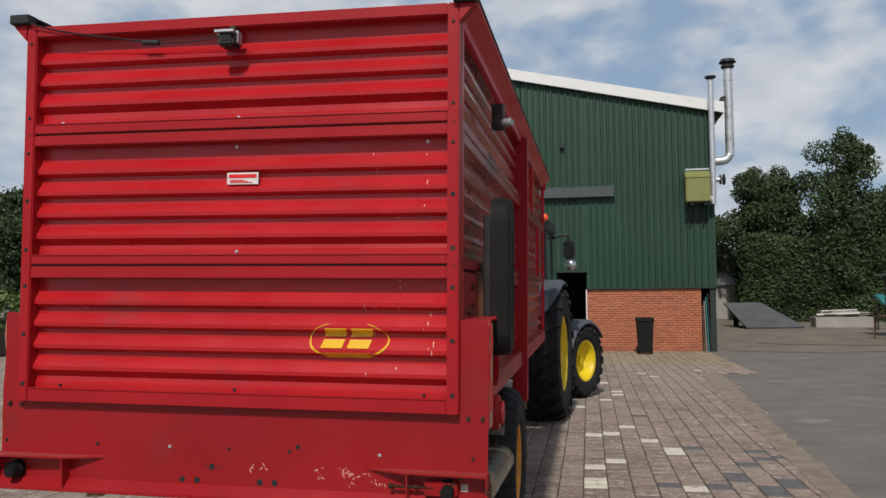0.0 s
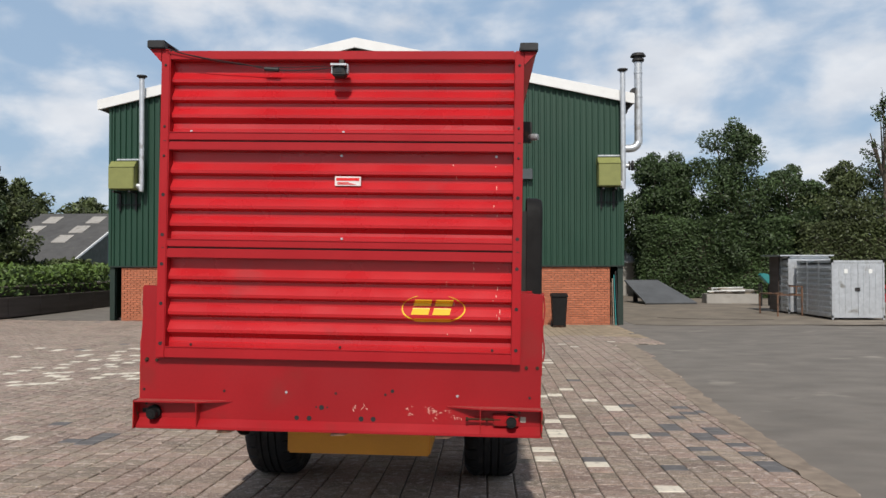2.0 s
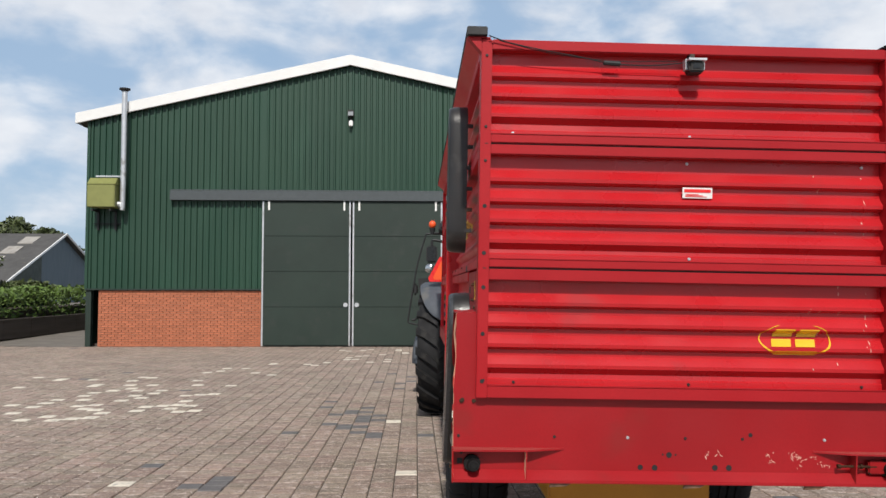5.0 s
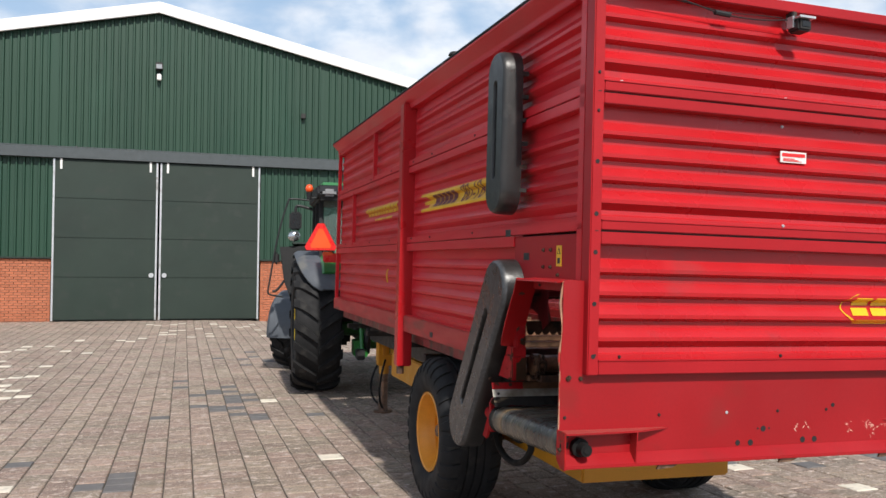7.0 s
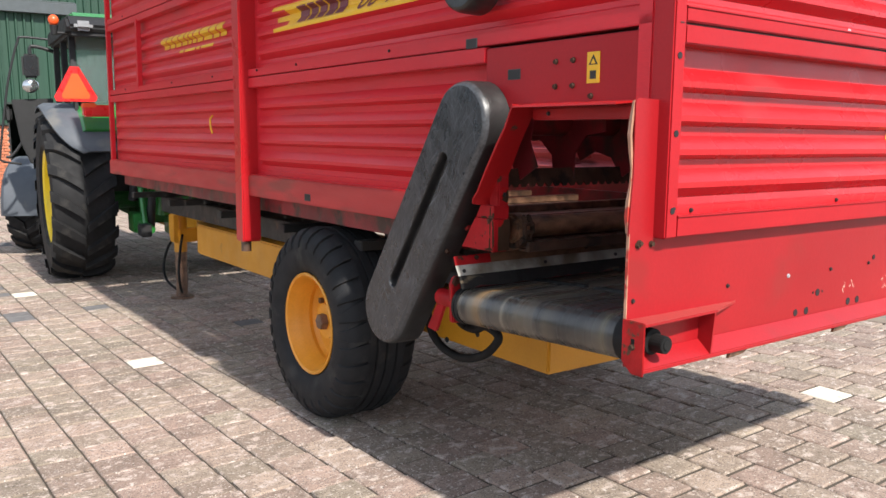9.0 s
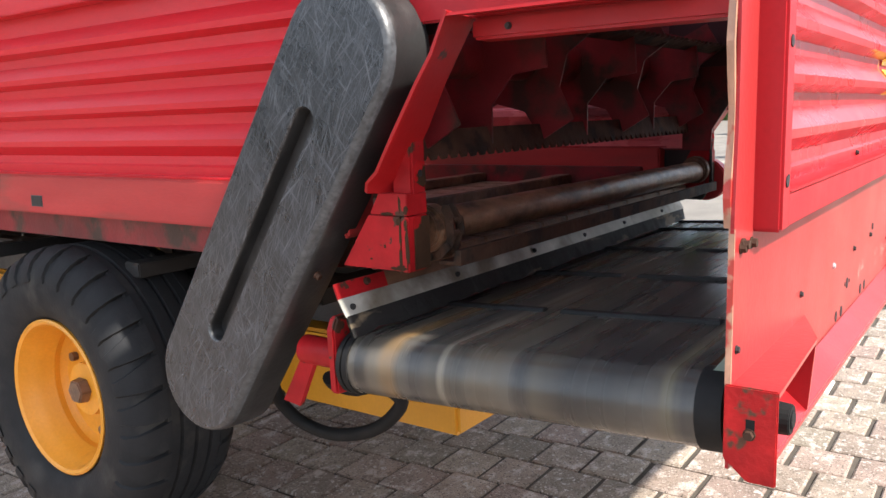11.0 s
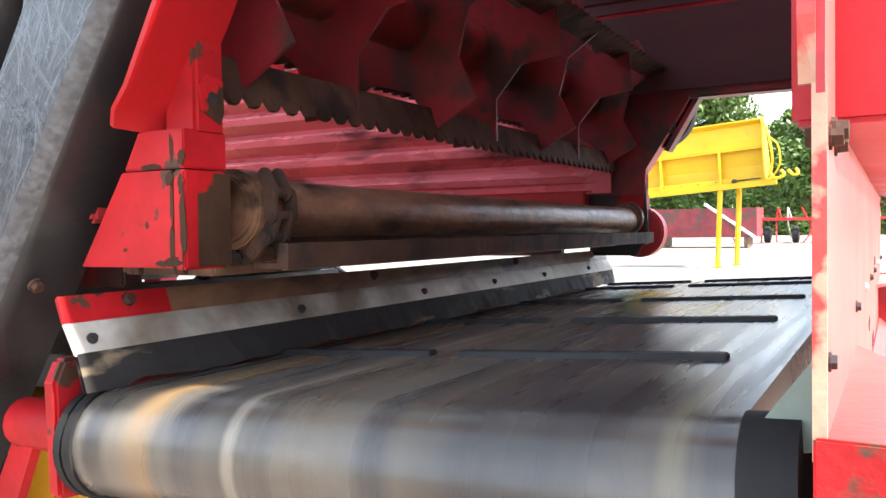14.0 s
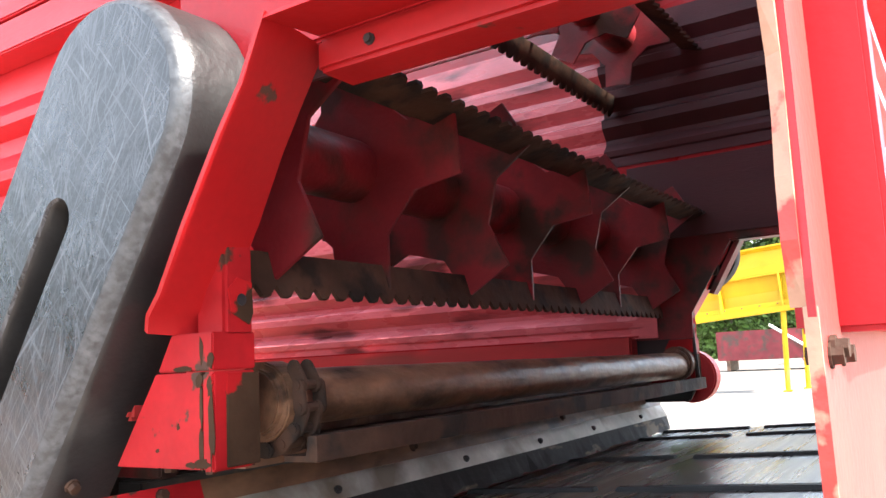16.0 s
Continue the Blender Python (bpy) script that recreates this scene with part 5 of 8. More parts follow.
for i in range(46):
    # short strokes in clusters where something has rubbed the paint through
    cx, cz = rnd.choice(((0.09, 1.01), (0.14, 0.995), (0.39, 0.98), (0.49, 0.995), (0.53, 0.985), (0.60, 1.0), (0.63, 0.98), (0.67, 0.972)))
    x, z = cx + rnd.gauss(0, 0.014), cz + rnd.gauss(0, 0.014)
    a, ln, w = rnd.choice((-1.1, -0.9, 0.9, 0.2, -0.4)) + rnd.uniform(-0.2, 0.2), rnd.uniform(0.006, 0.030), rnd.uniform(0.0010, 0.0026)
    dx, dz, nx, nz = ln * math.cos(a), ln * math.sin(a), -w * math.sin(a), w * math.cos(a)
    bm = bmnew()
    bm.faces.new([bm.verts.new((px, SKY - 0.0006, pz)) for px, pz in ((x, z), (x + dx * 0.4 + nx, z + dz * 0.4 + nz), (x + dx, z + dz), (x + dx * 0.5 - nx, z + dz * 0.5 - nz))])
    part("paint_scuff", bm, SCUFF, skirt)
for i in range(22):
    # rubbed marks down the rear panels
    x = rnd.choice((0.60, 0.63, 0.74, 0.86, 0.88)) + rnd.uniform(-0.012, 0.012)
    prof = DOORP[rnd.choice((1, 2, 2))]
    z = prof[0][0] + rnd.uniform(0.1, 0.5)
    w, h = rnd.uniform(0.0012, 0.003), rnd.uniform(0.008, 0.03)
    bm = bmnew()
    zs = [z + h * k / 4 for k in range(5)]
    col = [[bm.verts.new((x + q * w * (1 - abs(k - 2) / 2.6), depth_at(prof, zz) - 0.0015, zz)) for q in (-1, 1)] for k, zz in enumerate(zs)]
    for a, b in zip(col, col[1:]):
        bm.faces.new((a[0], a[1], b[1], b[0]))
    part("paint_scuff", bm, SCUFF, wagon)
for x in (-0.62, 0.02, 0.6):
    bm = bmnew()
    prism(bm, [(x - 0.05, 0.87), (x + 0.05, 0.87), (x + 0.02, 0.855), (x - 0.06, 0.85)], "y", SKY - 0.04, SKY - 0.03)
    part("mud_clot", bm, RUST, skirt)

# cross conveyor behind the skirt, its rear edge a little higher
TILT = pose(0, 0.9, 0.908) @ pose(0, 0, 0, -3.0, 0, 0) @ pose(0, -0.9, -0.908)
bm = bmnew()
prism(bm, stadium((-1.045, 0.908), (1.08, 0.908), 0.070, 12), "y", 0.10, 0.885)
belt = part("conveyor_belt", bm, BELT, wagon, "worn dark rubber conveyor belt with dried mud streaks", smooth=True, m=TILT)
for x in (1.02, 0.78, 0.25, -0.25, -0.72):
    for y0, y1 in ((0.17, 0.545), (0.59, 0.875)):
        boxpart("cleat", (x - 0.013, x + 0.013, y0, y1, 0.976, 0.986), BLACK, belt, "", 0.002)
for y0, y1 in ((0.885, 0.90), (0.905, 0.917), (0.055, 0.10)):
    bm = bmnew()
    cyl(bm, (-1.045, y0, 0.908), (-1.045, y1, 0.908), 0.074, seg=28)
    part("roller_collar", bm, PLASTIC_PLAIN, wagon, smooth=True, m=TILT)
bm = bmnew()
cyl(bm, (-1.045, 0.95, 0.915), (-1.045, 1.08, 0.915), 0.035, seg=16)
part("roller_stub", bm, RED_CHIP, wagon, smooth=True)
bm = bmnew()
prism(bm, [(-1.10, 0.84), (-1.0, 0.83), (-0.99, 1.0), (-1.03, 1.02), (-1.09, 1.02), (-1.105, 0.99)], "y", 0.93, 0.955)
part("roller_bracket", bm, RED_CHIP, wagon, "red roller bracket with chipped paint", 0.005)
bm = bmnew()
prism(bm, [(1.02, 0.935), (1.065, 0.93), (1.155, 0.775), (1.10, 0.768)], "x", -1.06, -1.045)
part("bracket_stay", bm, RED_CHIP, wagon)
bm = bmnew()
tube(bm, [(-0.93, 1.12, 0.80), (-0.87, 1.155, 0.757), (-0.86, 1.09, 0.752), (-0.86, 1.028, 0.778), (-0.86, 0.963, 0.768), (-0.86, 0.938, 0.744), (-0.86, 0.965, 0.705), (-0.86, 1.018, 0.661), (-0.86, 1.10, 0.625), (-0.86, 1.20, 0.606), (-0.87, 1.29, 0.622), (-0.88, 1.34, 0.655), (-0.89, 1.37, 0.70), (-0.90, 1.39, 0.80), (-0.90, 1.40, 0.92)], 0.0185, 12)
part("hydraulic_hose", bm, PLASTIC_PLAIN, wagon, "looped black hydraulic hose", smooth=True)
# scraper strip and rubber flap along the belt
bm = bmnew()
prism(bm, [(0.885, 1.028), (0.889, 1.028), (0.912, 1.066), (0.908, 1.068)], "x", -1.106, 1.1)
strip = part("scraper_strip", bm, STRIP, wagon, "scuffed bright steel scraper strip held by bolts", 0.001)
bm = bmnew()
prism(bm, [(0.908, 1.068), (0.913, 1.066), (0.925, 1.098), (0.92, 1.102)], "x", -1.105, -0.93)
part("scraper_lip", bm, RED_CHIP, strip)
bm = bmnew()
prism(bm, [(0.908, 1.068), (0.913, 1.066), (0.925, 1.098), (0.92, 1.102)], "x", -0.93, 1.1)
part("scraper_lip", bm, SHAFT, strip)
for x in (-1.0, -0.4, 0.3):
    bolt(x, 0.917, 1.09, (0, -0.9, 0.3), strip, nut0)
for x in (-1.075, -0.655, -0.235, 0.12, 0.46, 0.85):
    bolt(x, 0.894, 1.047, (0, -0.86, 0.5), wagon)
bm = bmnew()
rag = random.Random(8)
xs = [-1.104 + 0.0313 * k for k in range(71)]
tops = [[bm.verts.new(p) for p in ((x, 0.886, 1.031), (x, 0.892, 1.031))] for x in xs]
lows = [[bm.verts.new(p) for p in ((x, 0.872 - d, z), (x, 0.878 - d, z))] for x, z, d in ((x, 0.981 + rag.uniform(0, 0.009), rag.uniform(-0.004, 0.004)) for x in xs)]
for i in range(70):
    for k in range(2):
        bm.faces.new((tops[i][k], tops[i + 1][k], lows[i + 1][k], lows[i][k]))
    bm.faces.new((lows[i][0], lows[i + 1][0], lows[i + 1][1], lows[i][1]))
part("rubber_flap", bm, FLAP_RUBBER, strip, "black rubber flap")
boxpart("conveyor_beam", (-1.0, 1.05, 0.93, 0.99, 0.93, 1.085), RED_DIRTY, wagon, "", 0.006)
bm = bmnew()
prism(bm, [(0.046, 1.0), (0.13, 0.985), (0.09, 1.02), (0.05, 1.075), (0.046, 1.075)], "x", -1.06, -1.054)
part("side_flap", bm, FLAP, wagon, "torn green flap beside the belt")

# black chain guards
def grooved(x_in, x_out, c0, c1, r, s0, s1, w, deep, label, flare=0.004, skin=None):
    """A chain guard whose face has a sunk slot."""
    sgn = -1 if x_out < x_in else 1
    n = 16
    bm = bmnew()

    def ring(c, d, rr, x):
        return [bm.verts.new((x, *p)) for p in stadium(c, d, rr, n)]
    rings = [ring(c0, c1, r + flare, x_in), ring(c0, c1, r + 0.002, x_out - sgn * 0.030), ring(c0, c1, r - 0.001, x_out - sgn * 0.020)]
    def span(bm, pairs):
        for a, b in pairs:
            for i in range(len(a)):
                j = (i + 1) % len(a)
                bm.faces.new((a[i], a[j], b[j], b[i]))
    span(bm, zip(rings, rings[1:]))
    bm.faces.new(rings[0][::-1])
    g = part("chain_guard", bm, skin or PLASTIC_SIDE, wagon, label, smooth=True)
    bm = bmnew()
    rings = [ring(c0, c1, r - k, x_out - sgn * h) for k, h in ((0.001, 0.020), (0.0035, 0.010), (0.007, 0.004), (0.011, 0.0), (0.016, -0.002))]
    span(bm, zip(rings, rings[1:]))
    part("worn_edge", bm, PLASTIC_EDGE if skin is None else skin, g, "scuffed edge with its highlight put into the grey" if skin is None else "", smooth=True)
    bm = bmnew()
    rings = [ring(c0, c1, r - 0.0155, x_out + sgn * 0.0021),
             ring(s0, s1, w + 0.004, x_out + sgn * 0.0021), ring(s0, s1, w + 0.001, x_out - sgn * 0.002)]
    span(bm, zip(rings, rings[1:]))
    part("face", bm, skin or PLASTIC, g, "scratched grey-black face with a slot" if skin is None else "", smooth=True)
    bm = bmnew()
    rings = [ring(s0, s1, w + 0.001, x_out - sgn * 0.0021), ring(s0, s1, w - 0.002, x_out - sgn * 0.008), ring(s0, s1, w - 0.004, x_out - sgn * deep)]
    span(bm, zip(rings, rings[1:]))
    bm.faces.new(rings[-1])
    part("slot_recess", bm, PLASTIC_SIDE, g, smooth=True)
    return g


arm = grooved(-1.012, -1.137, (0.856, 1.602), (1.384, 0.820), 0.151, (0.953, 1.467), (1.30, 0.955), 0.026, 0.035, "slanted black plastic chain guard with a slot, scratched grey", 0.004)
for y, z in ((0.985, 1.114),):
    bolt(-1.09, y, z, (0, -0.85, -0.5), src=nut0)
grooved(-1.05, -1.155, (0.845, 2.11), (0.845, 2.72), 0.118, (0.845, 2.2), (0.845, 2.66), 0.026, 0.03, "upright black plastic chain guard on the side wall", 0.004, PLASTIC_SIDE)
grooved(1.06, 1.155, (0.72, 1.58), (0.72, 2.11), 0.125, (0.72, 1.64), (0.72, 2.05), 0.026, 0.03, "upright black plastic chain guard on the far side wall", 0.004, PLASTIC_PLAIN)
for k in range(6):
    boxpart("guard_tab", (-1.06, -1.02, 0.72, 0.745, 2.1 + 0.12 * k, 2.12 + 0.12 * k), DARK, wagon, "", 0)
boxpart("guard_foot", (1.02, 1.07, 0.65, 0.8, 1.5, 2.15), DARK, wagon, "", 0.005)
bm = bmnew()
cyl(bm, (1.03, 0.775, 1.165), (1.09, 0.775, 1.165), 0.088, seg=28)
cyl(bm, (1.09, 0.775, 1.165), (1.11, 0.775, 1.165), 0.06, seg=24)
part("gearbox_cover", bm, RED_WORN, wagon, "round red gearbox cover", 0.006)
bm = bmnew()
prism(bm, [(0.735, 1.40), (0.725, 1.15), (0.765, 1.085), (0.93, 1.085), (0.93, 1.40)], "x", 0.968, 0.982)
part("bearing_plate", bm, DARK, wagon, "dark end plate", 0.004)
# marker lamp on an arm, far side
boxpart("lamp_arm", (1.03, 1.1, 0.9, 0.94, 2.62, 2.76), DARK, wagon, "", 0.005)
bm = bmnew()
cyl(bm, (1.08, 0.92, 2.66), (1.125, 0.90, 2.657), 0.022, seg=16)
cyl(bm, (1.125, 0.90, 2.657), (1.14, 0.893, 2.655), 0.023, 0.018, 16)
part("marker_lamp", bm, LENS, wagon, "white marker lamp")

# labels and decals
boxpart("warning_label", (-0.040, 0.106, 0.0215, 0.027, 2.240, 2.292), LABEL, wagon, "white sticker with a red printed field", 0)
boxpart("label_field", (-0.032, 0.098, 0.0195, 0.0213, 2.268, 2.284), REDREF, wagon, "", 0)
for k in range(3):
    boxpart("label_line", (-0.026, 0.079 - 0.02 * k, 0.0197, 0.0213, 2.246 + 0.0055 * k, 2.249 + 0.0055 * k), REDREF, wagon, "", 0)
bm = bmnew()
box(bm, -0.045, 0.028, -0.09, -0.01, 2.832, 2.886)
cam_box = part("rear_camera", bm, DARK, wagon, "small black rear-view camera under the top rail", 0.008)
bm = bmnew()
box(bm, -0.052, 0.035, -0.105, -0.01, 2.886, 2.896)
box(bm, -0.055, -0.046, -0.06, -0.02, 2.85, 2.902)
box(bm, 0.029, 0.038, -0.06, -0.02, 2.85, 2.902)
part("hood", bm, GALV, cam_box, "dull metal bracket")
boxpart("camera_arm", (-0.02, 0.005, -0.02, 0.03, 2.88, 2.94), DARK, cam_box, "", 0.003)
boxpart("lens_window", (-0.028, 0.012, -0.093, -0.0905, 2.85, 2.874), MIRROR, cam_box, "", 0)
bm = bmnew()
tube(bm, [(-1.0, -0.03, 3.0), (-0.9, -0.02, 2.97), (-0.72, -0.02, 2.935), (-0.55, -0.015, 2.91), (-0.42, -0.012, 2.885), (-0.3, -0.012, 2.878), (-0.18, -0.015, 2.88), (-0.06, -0.03, 2.89)], 0.003, 6)
tube(bm, [(-0.95, -0.02, 2.98), (-0.7, -0.014, 2.925), (-0.4, -0.012, 2.895), (-0.2, -0.012, 2.9), (-0.08, -0.02, 2.9)], 0.002, 6)
cyl(bm, (-0.44, -0.014, 2.885), (-0.36, -0.014, 2.881), 0.012, seg=8)
part("camera_cable", bm, BLACK, wagon, "thin sagging black cable")


def conform(spans, z0, z1, prof, place, lift, step=0.004):
    """A decal lying on a pressed panel: spans(z) gives the covered stretches at each height."""
    bm = bmnew()
    n = int((z1 - z0) / step)
    for i in range(n):
        za, zb = z0 + i * step, z0 + (i + 1) * step
        sa, sb = spans(za), spans(zb)
        for (a0, a1), (b0, b1) in zip(sa, sb):
            vs = [bm.verts.new(place(u, depth_at(prof, z) - lift, z)) for u, z in ((a0, za), (a1, za), (b1, zb), (b0, zb))]
            bm.faces.new(vs)
    return bm


def rear_at(u, d, z):
    return (u, d, z)


def oval(z, side):
    k = (z - 1.560) / 0.083
    if abs(k) >= 1:
        return []
    o = 0.178 * math.sqrt(1 - k * k)
    ki = (z - 1.563) / 0.077
    if abs(ki) >= 1:
        return []
    i = 0.171 * math.sqrt(1 - ki * ki)
    return [(0.521 - o, 0.521 - i) if side < 0 else (0.521 + i, 0.521 + o)]


for side in (-1, 1):
    part("emblem_arc", conform(lambda z, side=side: oval(z, side), 1.455, 1.635, DOORP[2], rear_at, 0.004), DECAL, wagon, "half of a yellow oval emblem on the rear door")


def slab(c, w):
    def spans(z):
        k = (z - 1.526) / 0.09
        sh = 0.024 * (k - 0.5)
        return [(c - w + sh, c + w + sh)] if 0 < k < 1 and not 0.43 < k < 0.55 else []
    return spans


for c in (0.457, 0.575):
    part("emblem_bar", conform(slab(c, 0.048), 1.52, 1.62, DOORP[2], rear_at, 0.005), DECAL, wagon)
part("emblem_foot", conform(lambda z: [(0.415, 0.62)] if 1.486 < z < 1.510 else [], 1.48, 1.515, DOORP[2], rear_at, 0.005), DECAL, wagon)


def left_at(u, d, z):
    return (-(1.028 - d), u, z)


def band(z):
    k = (z - 2.105) / 0.14
    if not 0 <= k <= 1:
        return []
    left = 2.74 if (k < 0.2 or 0.4 < k < 0.6 or k > 0.8) else 2.58
    return [(1.31 + 0.03 * math.sin(k * 6.0), left - 0.02 * (1 - k))]


part("model_band", conform(band, 2.105, 2.245, SIDEP[1], left_at, 0.003), DECAL, wagon, "yellow model band along the side wall")


def word_bars(start, widths, z0, z1, lift, gap=0.02, slant=0.25):
    """Plain slanted bars in place of a brand's letters."""
    y = start
    for w in widths:
        y1 = y - w

        def spans(z, a=y1, b=y):
            k = (z - z0) * slant
            return [(a - k, b - k)] if z0 <= z <= z1 else []
        yield spans
        y = y1 - gap


for spans in word_bars(2.45, (0.10, 0.075, 0.075, 0.085, 0.08), 2.13, 2.215, 0.006):
    part("name_bar", conform(spans, 2.125, 2.22, SIDEP[1], left_at, 0.006), DECAL_RED, wagon)
for spans in word_bars(4.70, (0.11, 0.10, 0.11, 0.10, 0.06, 0.07, 0.10, 0.15, 0.10, 0.10), 2.165, 2.25, 0.005, 0.025):
    part("name_bar", conform(spans, 2.155, 2.255, SIDEP[1], left_at, 0.005), DECAL, wagon)
for spans in word_bars(4.28, (0.08, 0.2, 0.06, 0.22), 2.112, 2.132, 0.005, 0.03):
    part("small_line", conform(spans, 2.108, 2.136, SIDEP[1], left_at, 0.005), DECAL, wagon)
num = text_mesh("model_number", "80-18", 0.155, DECAL_RED, wagon, Matrix.Identity(4), 0.25)
bm = bmnew()
bm.from_mesh(num.data)
for k in range(1, 40):
    bmesh.ops.bisect_plane(bm, geom=bm.verts[:] + bm.edges[:] + bm.faces[:], plane_co=(0, -0.08 + 0.004 * k, 0), plane_no=(0, 1, 0))
for q in bm.verts:
    x, y, z = q.co
    zz = 2.176 + y
    q.co = (-(1.028 - depth_at(SIDEP[1], zz)) - 0.006 - max(0, z) * 0.5, 1.64 - x * 1.12, zz)
bm.to_mesh(num.data)
bm.free()
boxpart("warning_sticker", (-1.0265, -1.0245, 0.280, 0.334, 1.725, 1.822), DECAL, wagon, "yellow warning sticker with a black triangle", 0)
bm = bmnew()
prism(bm, [(0.288, 1.782), (0.326, 1.782), (0.307, 1.814)], "x", -1.0275, -1.0265)
part("sticker_sign", bm, BLACK, wagon)
bm = bmnew()
prism(bm, [(0.297, 1.785), (0.317, 1.785), (0.307, 1.802)], "x", -1.028, -1.0275)
part("sticker_inner", bm, DECAL, wagon)
boxpart("sticker_lines", (-1.0275, -1.0265, 0.294, 0.320, 1.738, 1.764), DARK, wagon, "", 0)
for y, z in ((0.922, 1.897), (0.686, 1.772), (2.27, 1.235)):
    xx = 1.0415 if z < 1.3 else (1.0345 if z > 1.85 else 1.0265)
    boxpart("small_plate", (-xx, -xx + 0.002, y - 0.033, y + 0.033, z - 0.018, z + 0.018), RAIL, wagon, "small printed plate", 0)
    boxpart("plate_field", (-xx - 0.001, -xx, y - 0.03, y + 0.03, z - 0.016, z + 0.016), DARK, wagon, "", 0)
bm = bmnew()
tube(bm, [(-1.03, 3.62, 1.67), (-1.03, 3.66, 1.65), (-1.03, 3.66, 1.60), (-1.03, 3.63, 1.56)], 0.006, 6)
part("yellow_hook", bm, DECAL, wagon)

# chassis, axle, wheels, drawbar, stand
bm = bmnew()
box(bm, -0.52, 0.45, 1.0, 5.45, 0.515, 0.775)
part("chassis_beam", bm, CHASSIS, wagon, "ochre box-section chassis beam", 0.012)
for x, z in ((-0.20, 0.70), (0.12, 0.70)):
    bm = bmnew()
    cyl(bm, (x, 0.998, z), (x, 1.0, z), 0.018, seg=12)
    part("chassis_hole", bm, BLACK, wagon)
for y, z in ((1.22, 0.68), (1.5, 0.6), (1.75, 0.52)):
    bm = bmnew()
    cyl(bm, (-0.522, y, z), (-0.52, y, z), 0.015, seg=12)
    part("chassis_hole", bm, BLACK, wagon)
bm = bmnew()
prism(bm, [(-0.50, 5.452), (0.43, 5.452), (0.12, 6.5), (0.1, 8.0), (-0.1, 8.0), (-0.16, 6.5)], "z", 0.53, 0.745)
part("drawbar", bm, CHASSIS, wagon, "ochre drawbar", 0.012)
bm = bmnew()
lathe(bm, [(0.03, -0.03), (0.08, -0.03), (0.08, 0.03), (0.03, 0.03), (0.03, -0.03)], 0, (8.06, 0.6), 20)
part("tow_eye", bm, RUST, wagon)
# Underframe, cross members and stands are coloured dark for the shade beneath the floor.
for s in (-1, 1):
    boxpart("underframe", (*sorted((s * 0.62, s * 0.52)), 1.05, 6.1, 0.84, 0.98), DARK, wagon, "", 0.008)
for y in (1.2, 2.0, 2.9, 3.9, 5.0, 6.0):
    boxpart("cross_member", (-0.9, 0.9, y - 0.04, y + 0.04, 0.981, 1.03), DARK, wagon, "", 0.004)
for y in (1.9, 2.6, 4.5, 5.5):
    boxpart("frame_stand", (-0.34, 0.34, y - 0.05, y + 0.05, 0.776, 0.98), DARK, wagon, "", 0.006)
bm = bmnew()
box(bm, -0.8, 0.8, 2.20, 2.30, 0.505, 0.605)
part("axle", bm, DARK, wagon, bevel=0.01)


